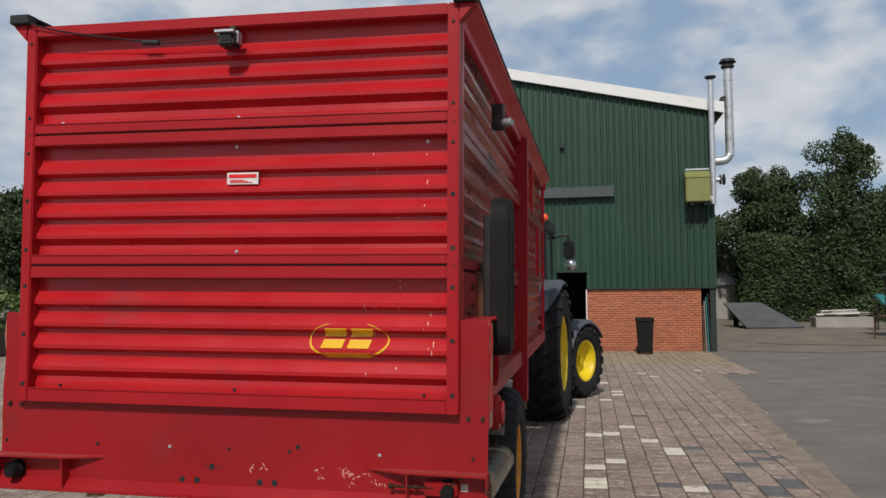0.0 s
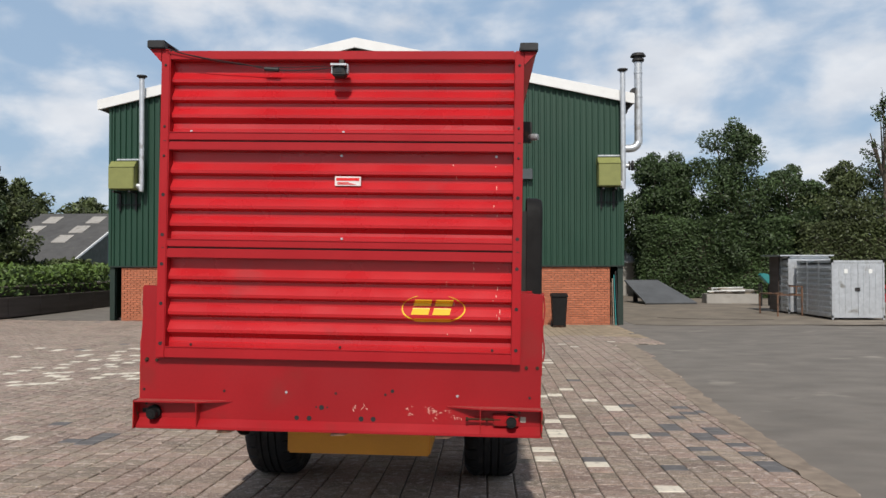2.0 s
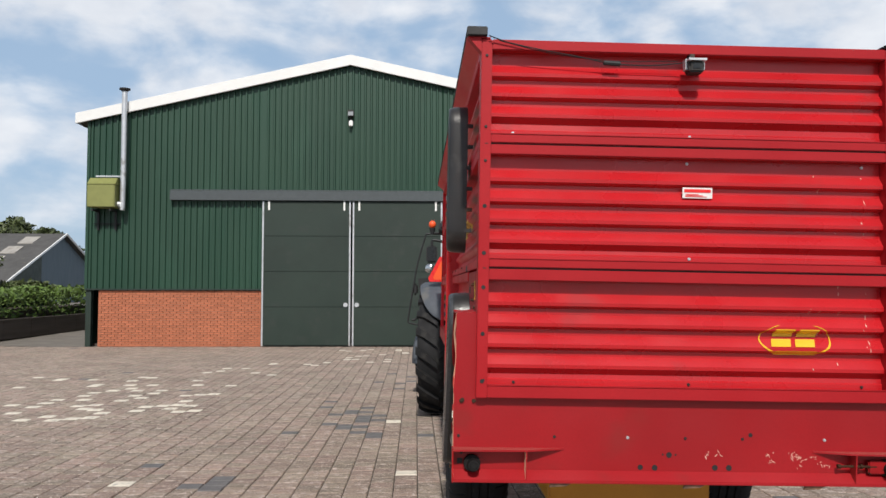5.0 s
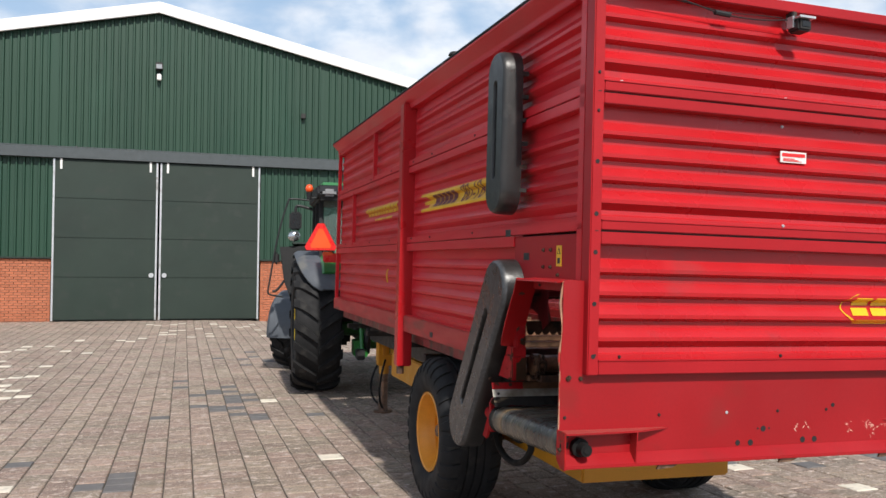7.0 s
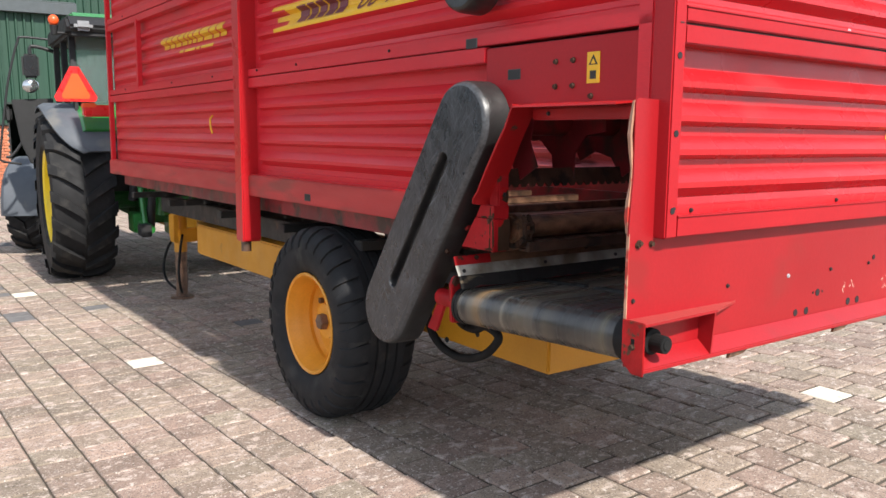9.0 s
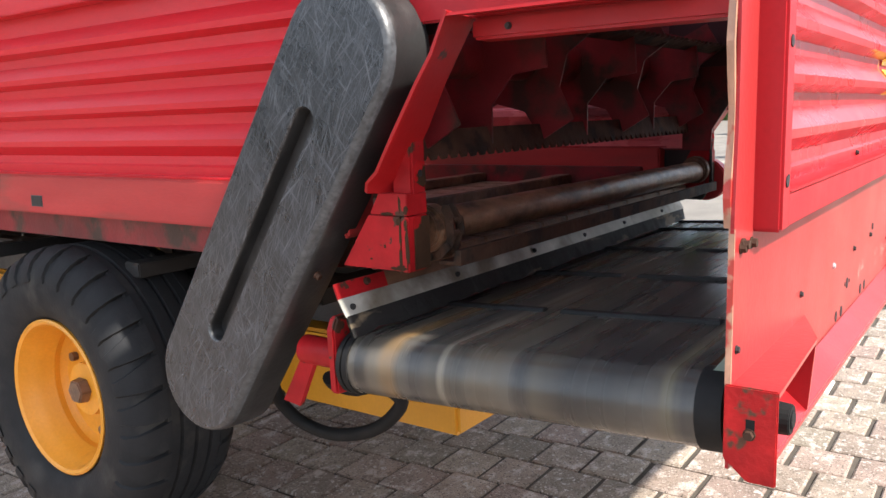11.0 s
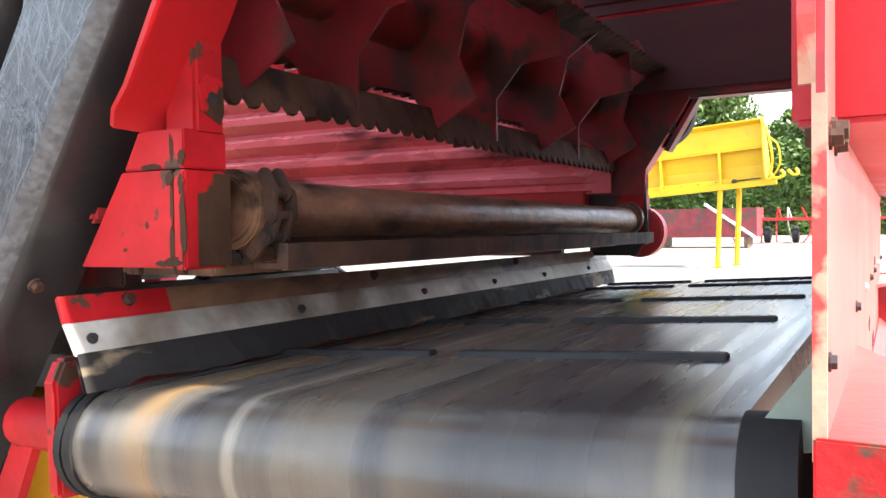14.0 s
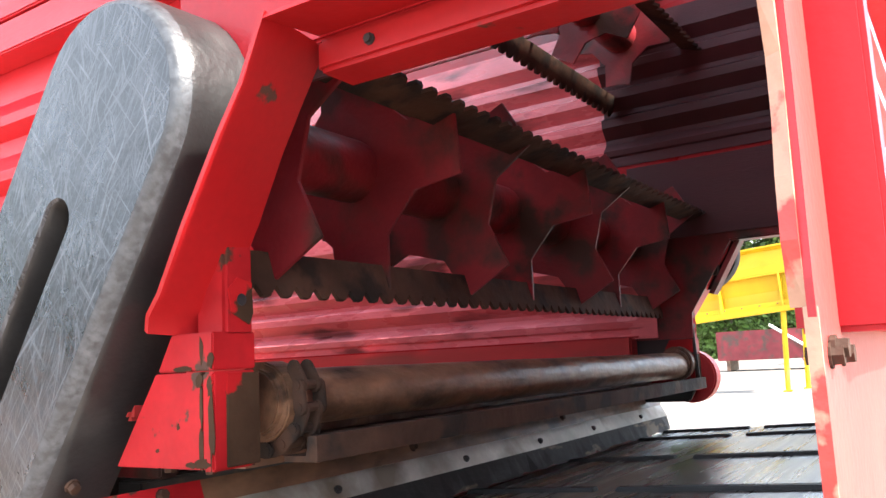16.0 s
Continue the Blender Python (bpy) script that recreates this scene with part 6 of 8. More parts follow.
def trailer_wheel(s):
    yc, zc = 2.28, 0.569 if s < 0 else 0.595
    w = thing_part("wheel", (s * 0.865, 0, 0))
    bm = bmnew()
    half = [(0.262, 0.155), (0.285, 0.182), (0.33, 0.200), (0.385, 0.206), (0.430, 0.199), (0.463, 0.181), (0.483, 0.154), (0.493, 0.117)]
    prof = [(q, -x) for q, x in half]
    for k in range(4):
        x0 = -0.110 + k * 0.057
        prof += [(0.494, x0), (0.506, x0 + 0.004), (0.507, x0 + 0.045), (0.494, x0 + 0.049)]
    lathe(bm, prof + half[::-1], 0, (yc, zc), 56)
    part("tyre", bm, RUBBER, w, "black treaded tyre", smooth=True)
    # broad shoulder blocks parted by slanted cuts, each running down the sidewall in a lug
    for side in (-1, 1):
        first = None
        for k in range(30):
            m = Matrix.Translation((0, yc, zc)) @ Matrix.Rotation(math.tau * (k + (0.5 if side > 0 else 0)) / 30, 4, "X")
            if first is not None:
                again(first, "tread_block", m)
                continue
            bm = bmnew()
            rows = []
            for x, wide, r0, r1, lag in ((0.096, 0.048, 0.483, 0.509, 0.0), (0.136, 0.046, 0.455, 0.503, 0.008), (0.168, 0.040, 0.428, 0.486, 0.016), (0.193, 0.031, 0.415, 0.460, 0.022), (0.2085, 0.022, 0.40, 0.424, 0.024)):
                rows.append([bm.verts.new((side * x, q * wide + side * lag, z)) for q, z in ((-1, r0), (1, r0), (0.93, r1), (-0.93, r1))])
            for p, q in zip(rows, rows[1:]):
                for i in range(4):
                    j = (i + 1) % 4
                    bm.faces.new((p[i], p[j], q[j], q[i]))
            bm.faces.new(rows[0])
            bm.faces.new(rows[-1][::-1])
            first = part("tread_block", bm, RUBBER, w, smooth=True, m=m)
    bm = bmnew()
    o = s
    lathe(bm, [(0.268, o * 0.165), (0.270, o * 0.178), (0.262, o * 0.183), (0.252, o * 0.176), (0.240, o * 0.130), (0.228, o * 0.105), (0.222, o * 0.040), (0.205, o * 0.018), (0.12, o * 0.010), (0.1, o * 0.030), (0.092, o * 0.075), (0.0, o * 0.080)], 0, (yc, zc), 48)
    lathe(bm, [(0.268, -o * 0.165), (0.23, -o * 0.12), (0.22, o * 0.06)], 0, (yc, zc), 48)
    part("rim", bm, RIM_OCHRE, w, "ochre steel rim", smooth=True)
    bm = bmnew()
    cyl(bm, (o * 0.078, yc, zc), (o * 0.115, yc, zc), 0.048, 0.042, 6)
    part("hub", bm, RUST, w, "rusty hub cap", 0.004)
    for k in range(6):
        a = math.tau * (k + 0.5) / 6
        bm = bmnew()
        c = (yc + 0.165 * math.cos(a), zc + 0.165 * math.sin(a))
        cyl(bm, (o * 0.010, *c), (o * (0.018 if k % 2 else 0.034), *c), 0.026 if k % 2 else 0.016, seg=10)
        part("wheel_nut" if k % 2 == 0 else "rim_hole", bm, RUST if k % 2 == 0 else BLACK, w)
    return w


def thing_part(name, at):
    ob = new(name)
    ob.parent = wagon
    ob.matrix_basis = pose(*at)
    return ob


trailer_wheel(-1)
trailer_wheel(1)
stand = new("parking_stand")
stand.parent, stand.matrix_basis = wagon, pose(-0.42, 6.2, -0.02)
bm = bmnew()
cyl(bm, (0, 0, 0.02), (0, 0, 0.55), 0.055, seg=14)
cyl(bm, (0, 0, 0.0), (0, 0, 0.025), 0.11, seg=18)
part("leg", bm, RUST, stand, smooth=True)
bm = bmnew()
cyl(bm, (0, 0, 0.45), (0, 0, 0.85), 0.06, seg=14)
box(bm, -0.08, 0.22, -0.06, 0.06, 0.55, 0.68)
box(bm, -0.09, -0.05, -0.1, 0.05, 0.6, 0.82)
part("sleeve", bm, CHASSIS, stand, bevel=0.006)
for d in (-0.14, 0.14):
    bm = bmnew()
    tube(bm, [(0, d * 0.4, 0.62), (-0.06, d * 1.2, 0.5), (-0.10, d * 1.6, 0.3), (-0.08, d * 1.4, 0.15), (-0.02, d * 0.4, 0.07)], 0.012, 8)
    part("hose", bm, PLASTIC_PLAIN, stand, smooth=True)

# ---- tractor: x across, y forward from its rear axle ----
tractor = thing("tractor", "green tractor with yellow rims, grey mudguards and an open cab door", "tractor", pose(-1.465, 11.5, -0.023, 0, 0, -5.0))


def tractor_wheel(name, x, yc, r, width, s, lugs, steer=0.0, rim_r=0.5):
    w = new(name)
    w.parent = tractor
    w.matrix_basis = pose(x, yc, r, 0, 0, steer)
    h = width / 2
    bm = bmnew()
    lathe(bm, [(rim_r, -h * 0.78), (rim_r + 0.05, -h * 0.95), (r * 0.82, -h), (r * 0.91, -h * 0.95), (r * 0.935, -h * 0.8), (r * 0.945, 0), (r * 0.935, h * 0.8), (r * 0.91, h * 0.95), (r * 0.82, h), (rim_r + 0.05, h * 0.95), (rim_r, h * 0.78)], 0, (0, 0), 64)
    part("tyre", bm, RUBBER, w, "ribbed black tractor tyre", smooth=True)
    for side in (-1, 1):
        # a bar that slants from the middle of the tread to the shoulder
        first = None
        for k in range(lugs):
            m = Matrix.Rotation(math.tau * (k + (0.5 if side > 0 else 0)) / lugs, 4, "X")
            if first is not None:
                again(first, "tread_lug", m)
                continue
            bm = bmnew()
            n = 4
            rows = []
            for i in range(n + 1):
                u = i / n
                xx = side * (0.01 + (h + 0.005) * u)
                ang = -0.30 * u * (1 - 0.2 * u)
                ro = r * (1.0 if u < 0.75 else 0.985 - 0.05 * (u - 0.75) * 4)
                ri = r * (0.93 if u < 0.9 else 0.87)
                th = (0.040 + 0.016 * u) / r
                rows.append([bm.verts.new((xx, q * math.cos(b), q * math.sin(b))) for q, b in ((ri, ang - th * 1.2), (ro, ang - th), (ro, ang + th), (ri, ang + th * 1.2))])
            for p, q in zip(rows, rows[1:]):
                for i in range(3):
                    bm.faces.new((p[i], p[i + 1], q[i + 1], q[i]))
            bm.faces.new(rows[0])
            bm.faces.new(rows[-1])
            first = part("tread_lug", bm, RUBBER, w, m=m)
    bm = bmnew()
    o = s * h
    lathe(bm, [(rim_r + 0.012, o * 0.80), (rim_r + 0.005, o * 0.86), (rim_r - 0.03, o * 0.8), (rim_r - 0.06, o * 0.45), (rim_r * 0.72, o * 0.36), (rim_r * 0.66, o * 0.2), (rim_r * 0.3, o * 0.15), (rim_r * 0.28, o * 0.32), (0.0, o * 0.32)], 0, (0, 0), 48)
    lathe(bm, [(rim_r + 0.012, -o * 0.8), (rim_r - 0.05, -o * 0.6), (rim_r - 0.06, o * 0.2)], 0, (0, 0), 48)
    part("rim", bm, RIM_YELLOW, w, "yellow steel rim", smooth=True)
    bm = bmnew()
    cyl(bm, (o * 0.32, 0, 0), (o * 0.45, 0, 0), rim_r * 0.2, seg=20)
    part("hub", bm, RIM_YELLOW, w)
    return w


for s in (-1, 1):
    tractor_wheel("rear_wheel", s * 0.94, 0, 0.90, 0.60, s, 19)
    tractor_wheel("front_wheel", s * 1.10, 2.55, 0.585, 0.44, s, 18, -22.0, 0.33)


def arc_guard(bm, yc, zc, r, x0, x1, a0, a1, th=0.02, droop=0.05, n=14):
    rows = []
    for i in range(n + 1):
        a = radians(a0 + (a1 - a0) * i / n)
        c, q = math.cos(a), math.sin(a)
        rows.append([bm.verts.new(p) for p in ((x0, yc + r * c, zc + r * q), (x1 - (x1 - x0) * 0.12, yc + r * c, zc + r * q), (x1, yc + (r - droop) * c, zc + (r - droop) * q), (x1, yc + (r - droop - th) * c, zc + (r - droop - th) * q), (x0, yc + (r - th) * c, zc + (r - th) * q))])
    for p, q in zip(rows, rows[1:]):
        for i in range(5):
            j = (i + 1) % 5
            bm.faces.new((p[i], p[j], q[j], q[i]))
    bm.faces.new(rows[0])
    bm.faces.new(rows[-1][::-1])


for s in (-1, 1):
    bm = bmnew()
    rows = []
    for i in range(19):
        a = radians(70 + 80 * i / 18)
        k = max(0.0, (i - 6) / 12)
        xe = 0.87 + (1.24 - 0.87) * math.sqrt(max(0.02, 1 - k ** 2.2))
        c, q = math.cos(a), math.sin(a)
        xi = 0.85 - 0.24 * min(1.0, 1.6 * k)
        rows.append([bm.verts.new((s * x, r * c, 0.9 + r * q)) for x, r in ((xi, 1.0), (xi + (xe - xi) * 0.85, 1.0), (xe, 0.965), (xe, 0.945), (xi + (xe - xi) * 0.85, 0.975), (xi, 0.975))])
    for p, q in zip(rows, rows[1:]):
        for i in range(6):
            j = (i + 1) % 6
            bm.faces.new((p[i], p[j], q[j], q[i]))
    bm.faces.new(rows[0])
    bm.faces.new(rows[-1][::-1])
    part("rear_mudguard", bm, GREYP, tractor, "grey plastic rear mudguard", smooth=True)
    bm = bmnew()
    arc_guard(bm, 0, 0.9, 1.03, s * 0.50, s * 0.93, 60, 136, 0.05, 0.06)
    part("fender", bm, TGREEN, tractor, "green fender", smooth=True)
    bm = bmnew()
    arc_guard(bm, 0, 0, 0.68, -s * 0.2, s * 0.25, 35, 185)
    part("front_mudguard", bm, GREYP, tractor, "grey plastic front mudguard", smooth=True, m=pose(s * 1.10, 2.55, 0.585, 0, 0, -22.0))
    boxpart("tail_lamp", (*sorted((s * 0.62, s * 0.90)), -0.86, -0.72, 1.745, 1.86), REDREF, tractor, "red and orange tail lamp", 0.015)
    boxpart("indicator", (*sorted((s * 0.78, s * 0.905)), -0.865, -0.70, 1.825, 1.88), ORANGE, tractor, "", 0.01)
    # mirrors
    bm = bmnew()
    tube(bm, [(s * 0.80, 1.2, 2.50), (s * 0.98, 1.2, 2.56), (s * 1.15, 1.2, 2.59), (s * 1.17, 1.2, 2.50)], 0.022)
    part("mirror_arm", bm, BLACK, tractor)
    boxpart("mirror", (*sorted((s * 1.08, s * 1.265)), 1.16, 1.24, 2.225, 2.50), BLACK, tractor, "black wing mirror", 0.03)
    boxpart("mirror_glass", (*sorted((s * 1.10, s * 1.245)), 1.153, 1.159, 2.245, 2.48), MIRROR, tractor, "", 0)
    bm = bmnew()
    bmesh.ops.create_icosphere(bm, subdivisions=2, radius=0.09, matrix=pose(s * 1.19, 1.16, 2.13) @ Matrix.Diagonal((1.05, 0.5, 0.95, 1)))
    part("wide_mirror", bm, CHROME, tractor, "round bright wide-angle mirror", smooth=True)
    for xa, y, z in ((0.81, -0.55, 2.61), (0.42, -0.55, 2.60), (0.61, 1.34, 2.62)):
        boxpart("roof_lamp", (*sorted((s * (xa - 0.09), s * (xa + 0.09))), y - 0.05, y + 0.03, z, z + 0.10), LENS, tractor, "roof work lamp", 0.035)

# cab
boxpart("cab_base", (-0.88, 0.88, -0.35, 1.25, 0.95, 1.45), BLACK, tractor, "", 0.03)
for x in (-0.92, 0.86):
    for y, yt in ((-0.38, -0.25), (1.22, 1.1), (0.42, 0.42)):
        bm = bmnew()
        box(bm, x, x + 0.06, y, y + 0.07, 1.4, 2.6)
        for q in bm.verts:
            if q.co.z > 2:
                q.co.y += yt - y
        part("cab_post", bm, BLACK, tractor, bevel=0.006)
bm = bmnew()
prism(bm, [(-0.5, 2.58), (1.3, 2.58), (1.36, 2.64), (1.25, 2.76), (0.4, 2.80), (-0.4, 2.77), (-0.55, 2.66)], "x", -0.96, 0.96)
part("cab_roof", bm, BLACK, tractor, "rounded black cab roof with a green top", 0.03)
bm = bmnew()
prism(bm, [(-0.42, 2.765), (1.2, 2.76), (1.15, 2.81), (0.4, 2.835), (-0.3, 2.82)], "x", -0.9, 0.9)
part("roof_top", bm, TGREEN, tractor, "", 0.02)
boxpart("roof_trim", (-0.92, 0.92, -0.5, -0.42, 2.56, 2.63), BLACK, tractor, "", 0.01)
for dims in ((-0.86, 0.86, -0.325, -0.315, 1.45, 2.58), (-0.86, 0.86, 1.165, 1.175, 1.45, 2.58)):
    boxpart("window", dims, GLASS, tractor, "tinted cab glass", 0)
boxpart("window", (0.90, 0.908, -0.28, 1.15, 1.45, 2.57), GLASS, tractor, "", 0)
boxpart("seat", (-0.25, 0.25, 0.1, 0.6, 1.3, 1.75), BLACK, tractor, "", 0.05)
boxpart("seat_back", (-0.24, 0.24, 0.02, 0.14, 1.7, 2.25), BLACK, tractor, "", 0.05)
bm = bmnew()
tube(bm, [(-0.74, 1.3, 2.66), (-1.0, 1.3, 2.69), (-1.24, 1.3, 2.70), (-1.28, 1.3, 2.66), (-1.36, 1.3, 2.40), (-1.43, 1.3, 2.11), (-1.50, 1.3, 1.70), (-1.56, 1.3, 1.32), (-1.555, 1.3, 1.26), (-1.50, 1.3, 1.235), (-1.34, 1.3, 1.21)], 0.014, 8)
part("open_door_frame", bm, BLACK, tractor, "thin frame of the cab door standing open", smooth=True)
bm = bmnew()
tube(bm, [(-1.50, 1.29, 1.30), (-1.45, 1.29, 1.30), (-1.36, 1.29, 1.40), (-1.26, 1.29, 1.56), (-1.20, 1.29, 1.63)], 0.018, 8)
part("grab_rail", bm, BLACK, tractor, smooth=True)
bm = bmnew()
prism(bm, [(-1.40, 1.97), (-0.95, 1.99), (-0.95, 1.25), (-1.24, 1.21), (-1.33, 1.45)], "y", 1.24, 1.28)
part("door_panel", bm, BLACK, tractor, "dark lower panel of the cab door", 0.01)
boxpart("door_handle", (-1.49, -1.40, 1.27, 1.33, 1.70, 1.89), BLACK, tractor, "", 0.03)
for x in (-1.06, 1.02):
    bm = bmnew()
    cyl(bm, (x * 0.85, -0.36, 2.60), (x, -0.33, 2.60), 0.014)
    cyl(bm, (x, -0.33, 2.58), (x, -0.33, 2.675), 0.028, 0.045)
    part("beacon_stem", bm, BLACK, tractor)
    bm = bmnew()
    bmesh.ops.create_uvsphere(bm, u_segments=16, v_segments=10, radius=0.052, matrix=pose(x, -0.33, 2.725) @ Matrix.Diagonal((1, 1, 1.1, 1)))
    part("beacon", bm, ORANGE, tractor, "orange flashing beacon, unlit", smooth=True)
# body and hitch
bm = bmnew()
prism(bm, [(1.2, 1.0), (3.35, 0.95), (3.45, 1.2), (3.35, 1.5), (1.25, 1.72)], "x", -0.36, 0.36)
part("bonnet", bm, TGREEN, tractor, "green bonnet", 0.05)
boxpart("chassis", (-0.3, 0.3, -0.5, 3.2, 0.6, 1.0), TGREEN, tractor, "", 0.03)
boxpart("front_axle", (-0.95, 0.95, 2.47, 2.63, 0.5, 0.64), TGREEN, tractor, "", 0.02)
bm = bmnew()
cyl(bm, (-0.75, 0, 0.9), (0.75, 0, 0.9), 0.16)
part("rear_axle", bm, TGREEN, tractor)
boxpart("gear_housing", (-0.32, 0.32, -0.62, 0.3, 0.65, 1.25), TGREEN, tractor, "", 0.04)
for x in (-0.42, 0.42):
    bm = bmnew()
    tube(bm, [(x * 0.8, -0.4, 0.65), (x, -0.9, 0.64), (x, -1.35, 0.63)], 0.045)
    tube(bm, [(x * 0.9, -0.6, 1.3), (x, -0.95, 1.0), (x, -1.1, 0.62)], 0.03)
    part("lift_arm", bm, TGREEN, tractor, "green lift arm")
boxpart("tow_hitch", (-0.12, 0.12, -0.95, -0.55, 0.5, 0.7), TGREEN, tractor, "", 0.01)
boxpart("link_bracket", (-0.5, -0.36, -0.9, -0.6, 0.55, 0.75), TGREEN, tractor, "", 0.01)
boxpart("link_end", (-0.52, -0.42, -1.4, -1.2, 0.56, 0.68), BLACK, tractor, "", 0.01)
for x, y, z, w in ((-0.46, -0.72, 1.1, 0.05), (-0.3, -0.66, 1.25, 0.06), (-0.36, -1.0, 0.82, 0.05), (-0.2, -0.9, 0.95, 0.07), (0.1, -0.7, 1.2, 0.06), (0.3, -0.75, 1.1, 0.05)):
    bm = bmnew()
    cyl(bm, (x, y, z - 0.22), (x + 0.03, y - 0.06, z + 0.16), w, w * 0.7, 12)
    part("lift_cylinder", bm, BLACK if x < -0.3 else TGREEN, tractor, bevel=0.006)
for i in range(5):
    bm = bmnew()
    x = -0.24 + 0.11 * i
    tube(bm, [(x, -0.62, 1.1), (x, -0.8, 1.0), (x * 0.6 - 0.02, -1.3, 0.75 + 0.05 * (i % 2)), (x * 0.4, -1.8, 0.85), (x * 0.3, -2.2, 0.9)], 0.014, 8)
    part("hose", bm, BLACK if i % 2 else RUST, tractor, smooth=True)
bm = bmnew()
cyl(bm, (0.45, 1.3, 1.5), (0.45, 1.3, 2.55), 0.05)
part("exhaust", bm, BLACK, tractor)
for k in range(3):
    boxpart("step", (-0.98, -0.62, 1.05, 1.35, 0.45 + 0.28 * k, 0.49 + 0.28 * k), BLACK, tractor, "", 0.006)
boxpart("fuel_tank", (-0.72, -0.34, 0.95, 2.0, 0.5, 0.95), BLACK, tractor, "", 0.05)
sign = new("slow_vehicle_sign")
sign.parent = tractor
sign.matrix_basis = pose(-0.905, -0.42, 1.905) @ Matrix.Diagonal((0.85, 1, 1, 1))
tri = [(-0.22, 0.0), (0.22, 0.0), (0.245, 0.045), (0.05, 0.355), (-0.05, 0.355), (-0.245, 0.045)]
bm = bmnew()
prism(bm, tri, "y", 0, 0.006)
part("red_border", bm, REDREF, sign, "red triangular slow-vehicle sign")
bm = bmnew()
prism(bm, [(x * 0.66, 0.05 + (z - 0.03) * 0.72) for x, z in tri], "y", -0.004, -0.001)
part("orange_field", bm, ORANGE, sign)
boxpart("bracket", (-0.02, 0.02, 0.008, 0.03, -0.15, 0.2), BLACK, sign, "", 0)


# ---- trees, hedges ----
def leaf_cloud(bm_verts, bm_faces, lobes, count, size, rng, low=0.72):
    for _ in range(count):
        c, r = lobes[rng.randrange(len(lobes))]
        d = Vector((rng.gauss(0, 1), rng.gauss(0, 1), rng.gauss(0, 1))).normalized()
        k = low + (1.06 - low) * rng.random() ** 0.6
        wob = 1 + 0.22 * noise.noise(Vector(c) * 0.7 + d * 2.1)
        p = Vector(c) + Vector((d.x * r[0], d.y * r[1], d.z * r[2])) * k * wob
        s = size * rng.uniform(0.6, 1.3)
        a = Vector((rng.gauss(0, 1), rng.gauss(0, 1), rng.gauss(0, 1))).normalized()
        b = a.orthogonal().normalized()
        t = rng.uniform(0, math.tau)
        b = (b * math.cos(t) + a.cross(b) * math.sin(t)).normalized()
        i = len(bm_verts)
        bm_verts.extend((p - a * s, p + b * s * 0.45, p + a * s, p - b * s * 0.45))
        bm_faces.append((i, i + 1, i + 2, i + 3))


def mesh_of(name, verts, faces, material, parent):
    me = bpy.data.meshes.new(name)
    me.from_pydata([tuple(v) for v in verts], [], faces)
    me.materials.append(material)
    ob = new(name, me)
    ob.parent = parent
    return ob


def tree(x, y, height, spread, seed, material, label, count=5200, leaf=0.2, trunk_h=0.22, slim=False):
    rng = random.Random(seed)
    t = thing("tree", label, "tree", pose(x, y, 0))
    bm = bmnew()
    cyl(bm, (0, 0, -0.05), (0.1, 0, height * 0.55), 0.2 if height > 5 else 0.12, 0.07, 10)
    limbs = []
    for i in range(7):
        a = math.tau * i / 7 + rng.random()
        z0 = height * rng.uniform(trunk_h, 0.55)
        tip = Vector((math.cos(a) * spread * rng.uniform(0.4, 0.75), math.sin(a) * spread * rng.uniform(0.4, 0.75), z0 + height * rng.uniform(0.15, 0.35)))
        cyl(bm, (0.02, 0, z0), tip, 0.07, 0.025, 7)
        limbs.append(tip)
    lobes, stick = [], bm
    n = 22 if slim else 26
    for i in range(n):
        k = i / (n - 1)
        z = height * (trunk_h + (0.9 - trunk_h) * k)
        if slim:
            a, w = rng.uniform(0, math.tau), spread * (1.05 - 0.85 * k)
            tip = Vector((math.cos(a) * w, math.sin(a) * w, z + 0.25))
            cyl(stick, (0.05, 0, z - 0.25), tip, 0.022, 0.008, 5)
            for f in (0.45, 0.75, 1.0):
                lobes.append(((tip.x * f, tip.y * f, z - 0.25 + 0.5 * f), (0.24, 0.24, 0.16)))
            continue
        w = spread * (1.0 - 0.75 * abs(k - 0.42) ** 1.6 * 1.7)
        a = rng.uniform(0, math.tau)
        o = w * rng.uniform(0.15, 0.72)
        rr = max(0.35, w * rng.uniform(0.30, 0.50))
        lobes.append(((math.cos(a) * o, math.sin(a) * o, z), (rr, rr, rr * rng.uniform(0.6, 0.85))))
    for tip in limbs:
        if not slim:
            rr = spread * rng.uniform(0.25, 0.4)
            lobes.append((tuple(tip), (rr, rr, rr * 0.75)))
    if slim:
        cyl(bm, (0.1, 0, height * 0.5), (0.0, 0, height * 0.97), 0.06, 0.012, 7)
    part("trunk", bm, BARK, t, smooth=True)
    lobes.append(((0, 0, height * 0.93), (spread * 0.2, spread * 0.2, height * 0.07)))
    vs, fs = [], []
    leaf_cloud(vs, fs, lobes, count, leaf, rng, 0.35)
    mesh_of("crown", vs, fs, material, t)
    return t


